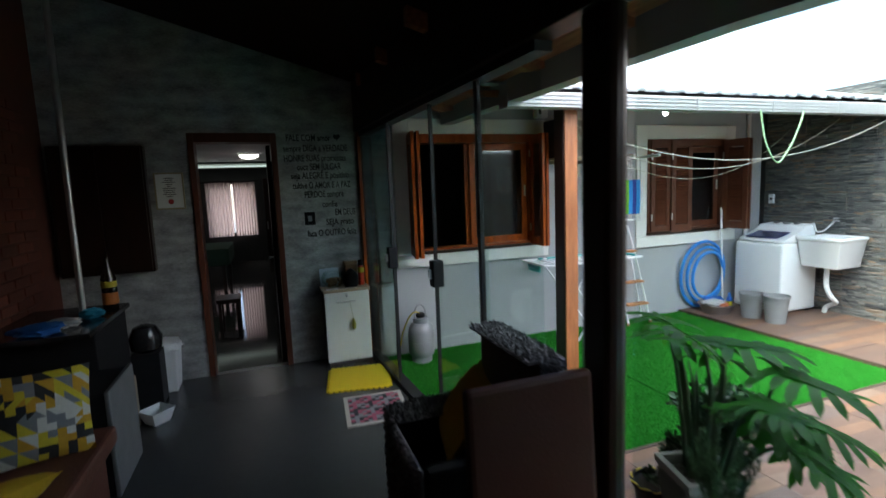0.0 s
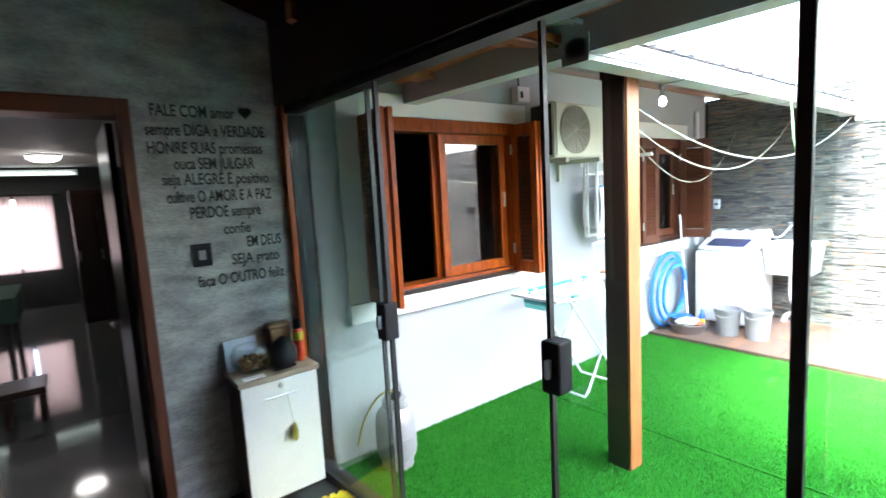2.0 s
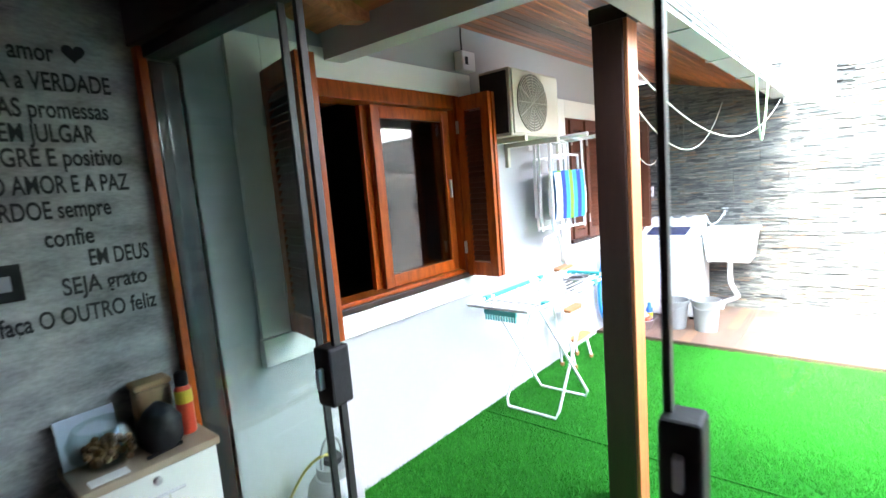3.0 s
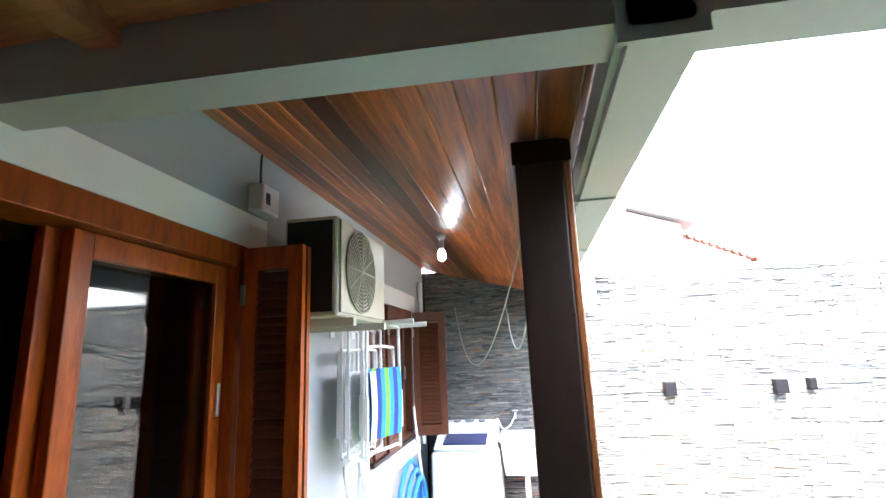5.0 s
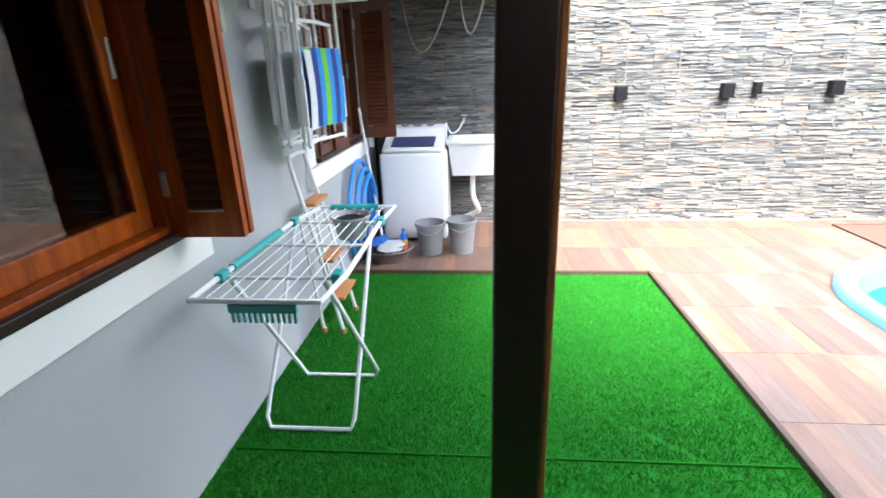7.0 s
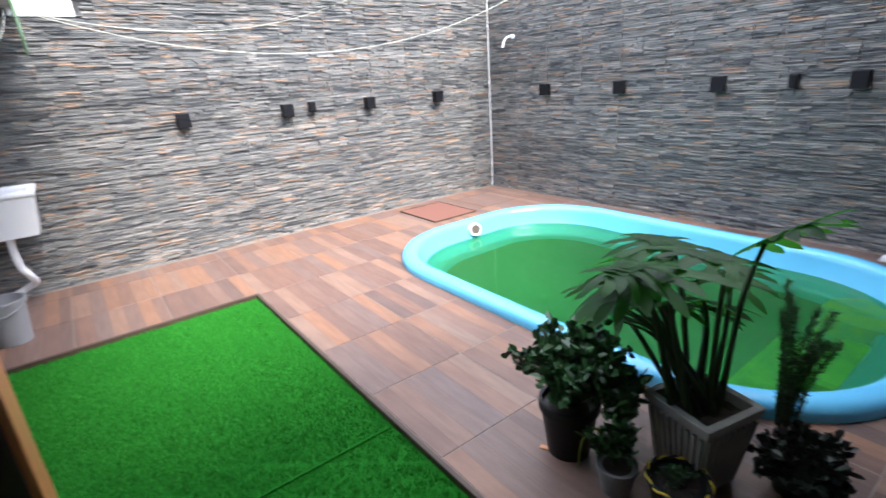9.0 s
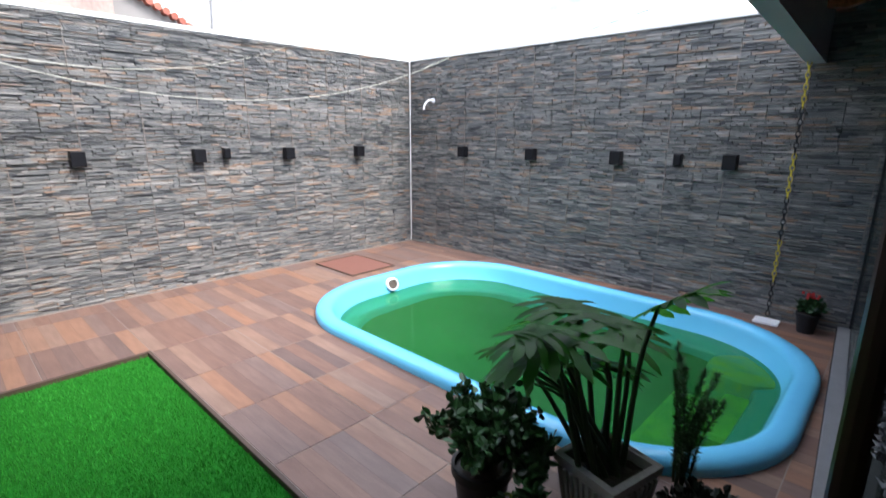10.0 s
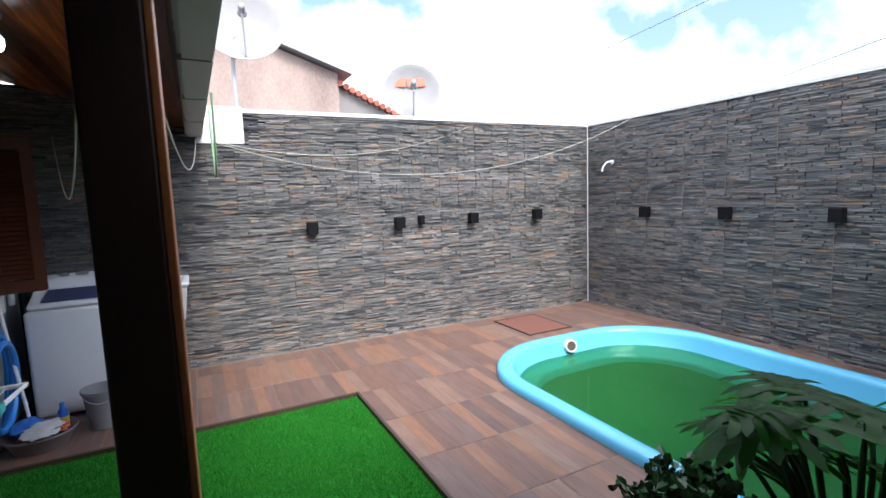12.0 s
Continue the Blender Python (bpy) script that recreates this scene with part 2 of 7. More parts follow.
GLASS = glass_material("clear_glass", (0.9, 0.95, 0.93))
POOL_BLUE = material("pool_gelcoat_blue", (0.13, 0.5, 0.74), 0.22, second=(0.11, 0.44, 0.68), scale=2, bump=0.02, bump_scale=15, amount=0.5)
WATER = water_material("green_pool_water")
METAL_ROOF = material("white_roof_sheet", (0.5, 0.515, 0.53), 0.45, second=(0.4, 0.415, 0.43), scale=2, bump=0.05)
EDGE_GREY = material("grey_cement_strip", (0.2, 0.2, 0.2), 0.8, second=(0.12, 0.12, 0.12), scale=9, bump=0.2)
GUTTER = material("grey_gutter_metal", (0.46, 0.46, 0.46), 0.5, second=(0.38, 0.38, 0.385), scale=3, bump=0.03)
PLASTER = material("old_plaster", (0.58, 0.44, 0.37), 0.9, second=(0.22, 0.17, 0.15), scale=1.3, bump=0.2, bump_scale=30, amount=1.0, stretch=(1, 1, 0.6))
BRICK = material("red_brick", (0.17, 0.045, 0.026), 0.8, second=(0.09, 0.026, 0.018), scale=10, bump=0.3, random_object=0.3)
WHITE_PLASTIC = material("white_plastic", (0.8, 0.81, 0.82), 0.35, second=(0.72, 0.73, 0.74), scale=4, bump=0.02)
WHITE_METAL = material("white_enamel", (0.8, 0.81, 0.82), 0.3, second=(0.74, 0.75, 0.76), scale=5, bump=0.02)
GREY_PLASTIC = material("grey_plastic", (0.27, 0.27, 0.28), 0.5, second=(0.2, 0.2, 0.21), scale=6, bump=0.05)
BLACK = material("matt_black", (0.012, 0.012, 0.013), 0.55, second=(0.02, 0.02, 0.022), scale=10, spec=0.2)


# ---- mesh helpers ----
def box(bm, x0, x1, y0, y1, z0, z1, bevel=0.0):
    geo = bmesh.ops.create_cube(bm, size=1, matrix=Matrix.LocRotScale(((x0 + x1) / 2, (y0 + y1) / 2, (z0 + z1) / 2), None, (abs(x1 - x0), abs(y1 - y0), abs(z1 - z0))))
    if bevel:
        es = list({e for v in geo["verts"] for e in v.link_edges})
        bmesh.ops.bevel(bm, geom=es, offset=bevel, segments=2, profile=0.5, affect="EDGES")
    return bm


def boxes(*rows, bevel=0.0):
    bm = bmesh.new()
    for r in rows:
        box(bm, *r, bevel=bevel)
    return bm


def tube(points, radius, sides=10, closed=False, bm=None, taper=None):
    """A round bar along a line of points."""
    bm = bm or bmesh.new()
    pts = [Vector(p) for p in points]
    rings = []
    n = len(pts)
    side = None
    for i, p in enumerate(pts):
        a, b = pts[i - 1] if (i or closed) else p, pts[(i + 1) % n] if (i < n - 1 or closed) else p
        d = (b - a).normalized()
        if side is None or abs(side.dot(d)) > 0.95:
            side = Vector((0, 0, 1)) if abs(d.z) < 0.9 else Vector((1, 0, 0))
        u = d.cross(side).normalized()
        v = u.cross(d).normalized()
        side = v
        r = radius if taper is None else radius + (taper - radius) * i / max(1, n - 1)
        rings.append([bm.verts.new(p + r * (math.cos(2 * math.pi * k / sides) * u + math.sin(2 * math.pi * k / sides) * v)) for k in range(sides)])
    for i in range(n if closed else n - 1):
        r0, r1 = rings[i], rings[(i + 1) % n]
        for k in range(sides):
            bm.faces.new((r0[k], r0[(k + 1) % sides], r1[(k + 1) % sides], r1[k]))
    if not closed:
        bm.faces.new(rings[0][::-1])
        bm.faces.new(rings[-1])
    return bm


def smooth_line(points, steps=6, closed=False):
    """Points of a rounded line through the given ones."""
    pts = [Vector(p) for p in points]
    n, out = len(pts), []
    for i in range(n if closed else n - 1):
        p0 = pts[(i - 1) % n] if closed else pts[max(0, i - 1)]
        p1, p2 = pts[i], pts[(i + 1) % n]
        p3 = pts[(i + 2) % n] if closed else pts[min(n - 1, i + 2)]
        for k in range(steps):
            t = k / steps
            out.append(0.5 * (2 * p1 + (p2 - p0) * t + (2 * p0 - 5 * p1 + 4 * p2 - p3) * t * t + (3 * p1 - p0 - 3 * p2 + p3) * t ** 3))
    return out if closed else out + [pts[-1]]


def lathe(profile, sides=24, bm=None, centre=(0, 0, 0)):
    """A turned shape from (radius, height) pairs."""
    bm = bm or bmesh.new()
    c = Vector(centre)
    rings = []
    for r, z in profile:
        rings.append([bm.verts.new(c + Vector((max(r, 1e-4) * math.cos(2 * math.pi * k / sides), max(r, 1e-4) * math.sin(2 * math.pi * k / sides), z))) for k in range(sides)])
    for a, b in zip(rings, rings[1:]):
        for k in range(sides):
            bm.faces.new((a[k], a[(k + 1) % sides], b[(k + 1) % sides], b[k]))
    bm.faces.new(rings[0][::-1])
    bm.faces.new(rings[-1])
    return bm


def mesh_of(name, bm, mat, smooth=False):
    bmesh.ops.recalc_face_normals(bm, faces=bm.faces)
    me = bpy.data.meshes.new(name)
    bm.to_mesh(me)
    bm.free()
    me.materials.append(mat)
    if smooth:
        me.shade_smooth()
        me.set_sharp_from_angle(angle=radians(40))
    return me


def part(name, bm, mat, parent=None, label="", smooth=False):
    ob = new(name, mesh_of(name, bm, mat, smooth))
    if parent is not None:
        ob.parent = parent
    return tagged(ob, label)


def thing(name, label, category, group="", at=None):
    """An Empty that its parts hang under."""
    ob = tagged(new(name), label, category, group)
    if at is not None:
        ob.matrix_world = at
    return ob


def piece(name, me, parent, place):
    ob = new(name, me)
    ob.parent = parent
    ob.matrix_basis = place
    return ob


def structure(name, bm, mat, label, category):
    return tagged(part(name, bm, mat), label, category, kind="structure")


def wall_with_holes(length, height, holes, thick):
    """A wall in the xz plane from x=0, z=0, thickness along +y, with square openings (x0, x1, z0, z1) right through."""
    xs = sorted({0.0, length, *[h[0] for h in holes], *[h[1] for h in holes]})
    zs = sorted({0.0, height, *[h[2] for h in holes], *[h[3] for h in holes]})
    bm = bmesh.new()

    def solid(i, j):
        if not (0 <= i < len(xs) - 1 and 0 <= j < len(zs) - 1):
            return False
        cx, cz = (xs[i] + xs[i + 1]) / 2, (zs[j] + zs[j + 1]) / 2
        return not any(h[0] < cx < h[1] and h[2] < cz < h[3] for h in holes)

    def quad(*ps):
        bm.faces.new([bm.verts.new(p) for p in ps])
    for i in range(len(xs) - 1):
        for j in range(len(zs) - 1):
            if not solid(i, j):
                continue
            a, b, c, d = xs[i], xs[i + 1], zs[j], zs[j + 1]
            quad((a, 0, c), (b, 0, c), (b, 0, d), (a, 0, d))
            quad((a, thick, c), (a, thick, d), (b, thick, d), (b, thick, c))
            if not solid(i - 1, j):
                quad((a, 0, c), (a, 0, d), (a, thick, d), (a, thick, c))
            if not solid(i + 1, j):
                quad((b, 0, c), (b, thick, c), (b, thick, d), (b, 0, d))
            if not solid(i, j - 1):
                quad((a, 0, c), (a, thick, c), (b, thick, c), (b, 0, c))
            if not solid(i, j + 1):
                quad((a, 0, d), (b, 0, d), (b, thick, d), (a, thick, d))
    bmesh.ops.remove_doubles(bm, verts=bm.verts, dist=1e-5)
    return bm


# ---- the plan ----
# x runs along the house front, y into the house, z up. The house front is y = 0; the glass partition leaves it at x = 0.57 and runs a little askew.
WALL_X, WALL_Y, GLASS_X, LEFT_X = 6.0, -6.36, 0.6, -1.95
PARTITION = pose(0.57, 0, 0, 0, 0, 3.3)
TURF = (0.82, 4.53, -2.43, 0.0)
FLOOR_Z, DECK_Z = 0.08, 0.03
WIN1 = (1.04, 2.44, 1.03, 2.23)
WIN2 = (3.99, 5.24, 1.03, 2.17)
DOOR = (-0.90, -0.215, 0.05, 2.19)

# ---- large structure ----
ground = structure("ground", boxes((-60, 60, -60, 60, -1.35, -1.3)), MORTAR, "dark earth far below the paved yard", "ground")
# house front in two stretches: bare cement inside the veranda, grey paint outside
bm = wall_with_holes(2.75, 3.9, [(DOOR[0] + 2.05, DOOR[1] + 2.05, 0.0, DOOR[3] + 0.3)], 0.15)
bm.transform(Matrix.Translation((-2.05, 0, -0.3)))
wall_veranda = structure("wall_veranda", bm, CEMENT, "burnt-cement wall with black lettering inside the veranda", "wall")
bm = wall_with_holes(5.3, 3.05, [(w[0] - GLASS_X, w[1] - GLASS_X, w[2] + 0.3, w[3] + 0.3) for w in (WIN1, WIN2)], 0.15)
bm.transform(Matrix.Translation((GLASS_X, 0, -0.3)))
wall_house = structure("wall_house", bm, GREY_PAINT, "light grey painted house wall with two windows", "wall")
structure("wall_left", boxes((LEFT_X - 0.15, LEFT_X, WALL_Y, 0, 0, 3.7)), BRICK, "dark red brick wall of the veranda", "wall")
bm = bmesh.new()
pts = [(LEFT_X, 0), (LEFT_X, WALL_Y), (1.02, WALL_Y), (0.65, 0)]
a = [bm.verts.new((x, y, -0.2)) for x, y in pts]
b = [bm.verts.new((x, y, FLOOR_Z)) for x, y in pts]
bm.faces.new(a); bm.faces.new(b[::-1])
for i in range(4):
    bm.faces.new((a[i], a[(i + 1) % 4], b[(i + 1) % 4], b[i]))
structure("floor_veranda", bm, FLOOR_DARK, "polished dark cement floor of the veranda", "floor")
# closed rooms behind the openings; their dimness is put into wall and floor colours
ROOM = material("room_paint_dimmed", (0.05, 0.05, 0.049), 0.8, scale=2)
bm = wall_with_holes(2.88, 2.7, [(0.55, 1.59, 0.8, 2.0)], 0.1)
bm.transform(Matrix.Translation((-2.2, 8.5, 0)))
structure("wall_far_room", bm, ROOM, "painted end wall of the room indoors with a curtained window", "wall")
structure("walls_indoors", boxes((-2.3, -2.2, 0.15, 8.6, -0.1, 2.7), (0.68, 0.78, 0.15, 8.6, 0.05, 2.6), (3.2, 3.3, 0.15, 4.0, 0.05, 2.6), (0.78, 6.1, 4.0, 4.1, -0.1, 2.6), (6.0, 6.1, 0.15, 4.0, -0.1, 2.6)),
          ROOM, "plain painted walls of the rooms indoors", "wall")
structure("floor_indoors", boxes((-2.2, 0.68, 0.0, 8.5, -0.1, 0.05)), INDOOR_TILE, "glossy tile floor indoors, coloured dark for the dim room", "floor")
structure("floor_bedrooms", boxes((0.78, 6.0, 0.15, 4.0, -0.1, 0.05)), INDOOR_TILE, "tile floor behind the windows, coloured dark for the dim rooms", "floor")
structure("ceiling_indoors", boxes((-2.3, 0.78, 0.15, 8.6, 2.55, 2.6)), WHITE_PAINT, "white plaster ceiling indoors", "ceiling")
structure("ceiling_bedrooms", boxes((0.78, 6.1, 0.15, 4.1, 2.6, 2.65)), WHITE_PAINT, "white plaster ceiling behind the windows", "ceiling")

# yard walls: core now, slate strips at the end of the file
wall_yard_end = structure("wall_yard_end", boxes((WALL_X, WALL_X + 0.15, WALL_Y - 0.15, -1.86, -1.2, 2.5), (WALL_X, WALL_X + 0.15, -1.86, -1.45, -1.2, 2.2), (WALL_X, WALL_X + 0.15, -1.45, 0.15, -1.2, 2.66)), MORTAR,
                          "high yard wall clad in stacked grey and rust slate strips", "wall")
wall_yard_side = structure("wall_yard_side", boxes((LEFT_X - 0.15, WALL_X, WALL_Y - 0.15, WALL_Y, -1.2, 2.5)), MORTAR,
                           "high yard wall behind the pool clad in stacked slate", "wall")
structure("coping_end", boxes((WALL_X - 0.03, WALL_X + 0.2, WALL_Y - 0.18, -1.86, 2.503, 2.54)), WHITE_PAINT, "pale painted coping on the end wall", "coping")
structure("coping_side", boxes((1.6, WALL_X - 0.033, WALL_Y - 0.18, WALL_Y + 0.03, 2.503, 2.54)), WHITE_PAINT, "pale painted coping on the side wall", "coping")

structure("parapet_block", boxes((WALL_X - 0.012, WALL_X + 0.2, -1.86, -1.44, 2.205, 2.56), bevel=0.004), WHITE_PAINT, "white painted block of wall beside the gutter end", "wall")

bm = bmesh.new()
gable = [(LEFT_X - 0.15, 2.502), (1.42, 2.502), (LEFT_X - 0.15, 3.5)]
front, back = ([bm.verts.new((x, y, z)) for x, z in gable] for y in (WALL_Y - 0.02, WALL_Y - 0.15))
bm.faces.new(front)
bm.faces.new(back[::-1])
for i in range(3):
    bm.faces.new((front[i], back[i], back[(i + 1) % 3], front[(i + 1) % 3]))
structure("wall_gable", bm, MORTAR, "dark wall closing the veranda under its roof slope", "wall")

# turf bed and its edging
structure("turf_bed", boxes((0.6, TURF[1], TURF[2], TURF[3], -0.25, 0.0)), TURF_BASE, "bright green artificial turf sheet", "turf")
structure("turf_seam", boxes((2.504, 2.514, TURF[2] + 0.01, -0.02, -0.01, 0.011)), TURF_BASE, "dark seam between two strips of turf", "turf")
structure("turf_edging_long", boxes((TURF[0], TURF[1] + 0.03, TURF[2] - 0.025, TURF[2] - 0.001, -0.1, DECK_Z + 0.004), bevel=0.003), EDGE, "thin dark edging beside the turf", "edging")
structure("turf_edging_end", boxes((TURF[1] + 0.001, TURF[1] + 0.028, TURF[2], 0, -0.1, DECK_Z + 0.004), bevel=0.003), EDGE, "thin dark edging at the end of the turf", "edging")
structure("kerb_track", boxes((-0.04, 0.078, -3.0, -0.06, FLOOR_Z + 0.001, FLOOR_Z + 0.01), (-0.03, 0.05, -3.0, -0.06, FLOOR_Z + 0.01, FLOOR_Z + 0.03), ), BLACK_METAL,
          "black metal floor track under the sliding glass panels", "track").matrix_world = PARTITION
structure("kerb_strip", boxes((0.0, 0.078, -6.3, -3.4, FLOOR_Z + 0.001, FLOOR_Z + 0.03), bevel=0.004), EDGE_GREY, "grey cement strip under the fixed glass beside the pool", "kerb").matrix_world = PARTITION

# house eave: sloping soffit, fascia, gutter and roof sheet
def eave_z(y):
    return 2.69 + y * 0.262


EAVE_Y, EAVE_X0 = -1.34, 1.48
bm = bmesh.new()
rows = [[bm.verts.new((x, y, eave_z(y) + dz)) for (y, dz) in ((0, 0.02), (EAVE_Y, 0.02), (EAVE_Y, 0.06), (0, 0.06))] for x in (EAVE_X0 - 0.75, WALL_X)]
for k in range(4):
    bm.faces.new((rows[0][k], rows[0][(k + 1) % 4], rows[1][(k + 1) % 4], rows[1][k]))
bm.faces.new(rows[0]); bm.faces.new(rows[1][::-1])
soffit = structure("soffit", bm, WOOD_X, "sloping varnished wooden soffit under the house eave", "soffit")
bm = bmesh.new()
ridge_y = 2.6
for k in range(75):
    x0 = 0.9 + k * 0.07
    x1 = x0 + 0.07
    for (a, b, za, zb) in ((x0, x1, 0.012 * (k % 3 == 0), 0.012 * (k % 3 == 0)),):
        v = [bm.verts.new(p) for p in ((a, -1.46, 2.42 + za), (b, -1.46, 2.42 + zb), (b, ridge_y, 3.5 + zb), (a, ridge_y, 3.5 + za))]
        bm.faces.new(v)
roof_house = structure("roof_house", bm, METAL_ROOF, "pale corrugated roof sheet over the house", "roof")
solid = roof_house.modifiers.new("thickness", "SOLIDIFY")
solid.thickness = 0.02
structure("gutter_house", boxes((EAVE_X0 - 0.1, WALL_X - 0.02, -1.48, -1.36, 2.26, 2.28), (EAVE_X0 - 0.1, WALL_X - 0.02, -1.48, -1.465, 2.28, 2.37), (EAVE_X0 - 0.1, WALL_X - 0.02, -1.36, -1.345, 2.28, 2.36), (EAVE_X0 - 0.1, EAVE_X0 - 0.09, -1.465, -1.36, 2.28, 2.36)),
          GUTTER, "white-grey metal gutter along the house eave", "gutter")
bm = bmesh.new()
for x in [EAVE_X0 - 0.1 + 0.9 * k for k in range(6)]:
    box(bm, x, x + 0.012, -1.486, -1.34, 2.254, 2.372)
for z in (2.285, 2.315, 2.345):
    box(bm, EAVE_X0 - 0.1, WALL_X - 0.02, -1.49, -1.4805, z, z + 0.008)
structure("gutter_joints", bm, GUTTER, "overlapping joints along the metal gutter", "gutter")

# veranda roof: boarded slope coloured dark as in shade, beam over the glass, gutter along its free edge
def ver_z(x):
    return 2.455 + (1.4 - x) * 0.29


bm = bmesh.new()
rows = [[bm.verts.new((x, y, ver_z(x) + dz)) for (x, dz) in ((1.42, 0), (LEFT_X - 0.15, 0), (LEFT_X - 0.15, 0.08), (1.42, 0.08))] for y in (0.0, WALL_Y - 0.15)]
for k in range(4):
    bm.faces.new((rows[0][k], rows[0][(k + 1) % 4], rows[1][(k + 1) % 4], rows[1][k]))
bm.faces.new(rows[0]); bm.faces.new(rows[1][::-1])
structure("ceiling_veranda", bm, CEIL_WOOD, "red-brown boarded sloping veranda ceiling, coloured dark for its shade", "ceiling")
# outer strip of the ceiling, coloured brighter where daylight reaches it
for k in range(7):
    x0, x1 = 0.66 + 0.103 * k, 0.76 + 0.103 * k
    bm = bmesh.new()
    v = [bm.verts.new((x, y, ver_z(x) + dz)) for y in (-0.004, WALL_Y + 0.01) for x, dz in ((x0, -0.004), (x1, -0.004), (x1, -0.016), (x0, -0.016))]
    for f in ((0, 1, 2, 3), (7, 6, 5, 4), (0, 4, 5, 1), (1, 5, 6, 2), (2, 6, 7, 3), (3, 7, 4, 0)):
        bm.faces.new([v[i] for i in f])
    structure("eave_board", bm, EAVE_WOOD, "red-brown board under the veranda roof edge", "board")
bm = bmesh.new()
for y0, y1 in ((WALL_Y + 0.02, -4.8), (-4.8, -3.3), (-3.3, -0.02)):
    for x0, x1, z0, z1 in ((1.385, 1.5, 2.318, 2.33), (1.49, 1.5, 2.33, 2.45), (1.385, 1.395, 2.33, 2.452)):
        box(bm, x0, x1, y0, y1, z0, z1)
for v in bm.verts:
    if v.co.z < 2.4:
        v.co.z += 0.018 * max(v.co.y, -3.3) + 0.055 * min(v.co.y + 3.3, 0.0)
structure("gutter_veranda", bm, GUTTER, "grey metal gutter along the veranda roof edge", "gutter")
structure("beam_veranda", boxes((-0.06, 0.06, -6.3, -0.003, 2.25, 2.75), bevel=0.006), DARK_WOOD, "dark wooden beam above the glass panels", "beam").matrix_world = PARTITION
structure("top_track", boxes((-0.03, 0.055, -3.0, -0.06, 2.205, 2.247)), BLACK_METAL, "black top track of the glass panels", "track").matrix_world = PARTITION
for k in range(8):
    y = -0.35 - 0.8 * k
    bm = bmesh.new()
    pts = [(1.39, ver_z(1.39) - 0.005), (0.5, ver_z(0.5) - 0.005), (0.5, ver_z(0.5) - 0.1), (1.28, ver_z(1.28) - 0.1), (1.39, ver_z(1.39) - 0.05)]
    a = [bm.verts.new((x, y - 0.035, z)) for x, z in pts]
    b = [bm.verts.new((x, y + 0.035, z)) for x, z in pts]
    bm.faces.new(a); bm.faces.new(b[::-1])
    for i in range(5):
        bm.faces.new((a[i], b[i], b[(i + 1) % 5], a[(i + 1) % 5]))
    structure("rafter", bm, EAVE_WOOD, "red-brown wooden rafter end under the veranda roof", "rafter")

# pillar
pillar = thing("pillar", "red-brown square wooden post standing on the turf", "pillar")
# light and shade are in the colours: dark shaft, thin bright front layer
part("shaft", boxes((1.976, 2.10, -1.288, -1.152, -0.01, 2.34), bevel=0.006), PILLAR_SHADED, pillar, "post shaft coloured dark for its shaded sides")
part("lit_front", boxes((1.98, 2.10, -1.308, -1.289, -0.01, 2.34), bevel=0.004), PILLAR_LIT, pillar, "thin orange-brown front layer coloured for the lit face")
part("cap", boxes((1.968, 2.108, -1.313, -1.144, 2.29, 2.36), bevel=0.004), DARK_WOOD, pillar)

# window trims
def window_trim(name, w, x0, x1, z0, z1):
    return structure(name, boxes((x0, w[0] - 0.002, -0.025, 0.0, z0 + 0.13, z1), (w[1] + 0.002, x1, -0.025, 0.0, z0 + 0.13, z1), (w[0] - 0.002, w[1] + 0.002, -0.025, 0.0, w[3] + 0.002, z1),
                                 (x0 - 0.01, x1 + 0.01, -0.045, 0.0, z0, z0 + 0.128), bevel=0.004), WHITE_PAINT, "wide white painted surround and sill band round a window", "trim")


window_trim("trim_1", WIN1, 0.88, 2.59, 0.9, 2.38)
window_trim("trim_2", WIN2, 3.83, 5.4, 0.88, 2.33)

# ---- glass partition ----
def glass_panel(x, y0, y1, lead, lock_y=None, lock_z=1.12, near=BLACK_METAL, label="frameless sliding glass panel with a black edge profile"):
    t = thing("sliding_door", label, "glass panel", "sliding glass panels", at=PARTITION)
    pane = part("pane", boxes((x - 0.004, x + 0.004, min(y0, y1), max(y0, y1), FLOOR_Z + 0.045, 2.204)), GLASS, t)
    pane.visible_shadow = False
    for y, w in lead:
        part("edge_profile", boxes((x - 0.012, x + 0.012, y - w / 2, y + w / 2, FLOOR_Z + 0.04, 2.2), bevel=0.002), near, t)
    if lock_y is not None:
        lock = part("lock", boxes((x - 0.045, x + 0.03, lock_y - 0.035, lock_y + 0.035, lock_z - 0.085, lock_z + 0.085), bevel=0.008), BLACK, t, "black plastic lock box")
        part("lock_lever", boxes((x - 0.065, x - 0.043, lock_y - 0.008, lock_y + 0.008, lock_z - 0.03, lock_z + 0.03), bevel=0.003), ALU, lock)
    return t


glass_panel(0.03, -0.06, -0.82, [(-0.815, 0.012)])
glass_panel(-0.02, -0.08, -0.96, [(-0.955, 0.015)], -0.94, 1.15, BLACK_METAL, "glass panel slid open with a dark metal edge and lock")
glass_panel(-0.01, -1.82, -2.53, [(-1.825, 0.014)], -1.85, 1.15)
glass_panel(-0.02, -2.47, -3.02, [(-2.48, 0.03)])
glass_panel(0.0, -3.5, -6.28, [(-6.26, 0.03)])
structure("jamb_wood", boxes((-0.045, -0.012, -0.05, -0.002, FLOOR_Z, 2.25), bevel=0.004), WOOD, "varnished wooden strip where the glass meets the wall", "trim").matrix_world = PARTITION
structure("jamb_profile", boxes((-0.01, 0.09, -0.055, -0.004, FLOOR_Z + 0.002, 2.2), bevel=0.003), BLACK_METAL, "black metal profile on the wall", "frame").matrix_world = PARTITION
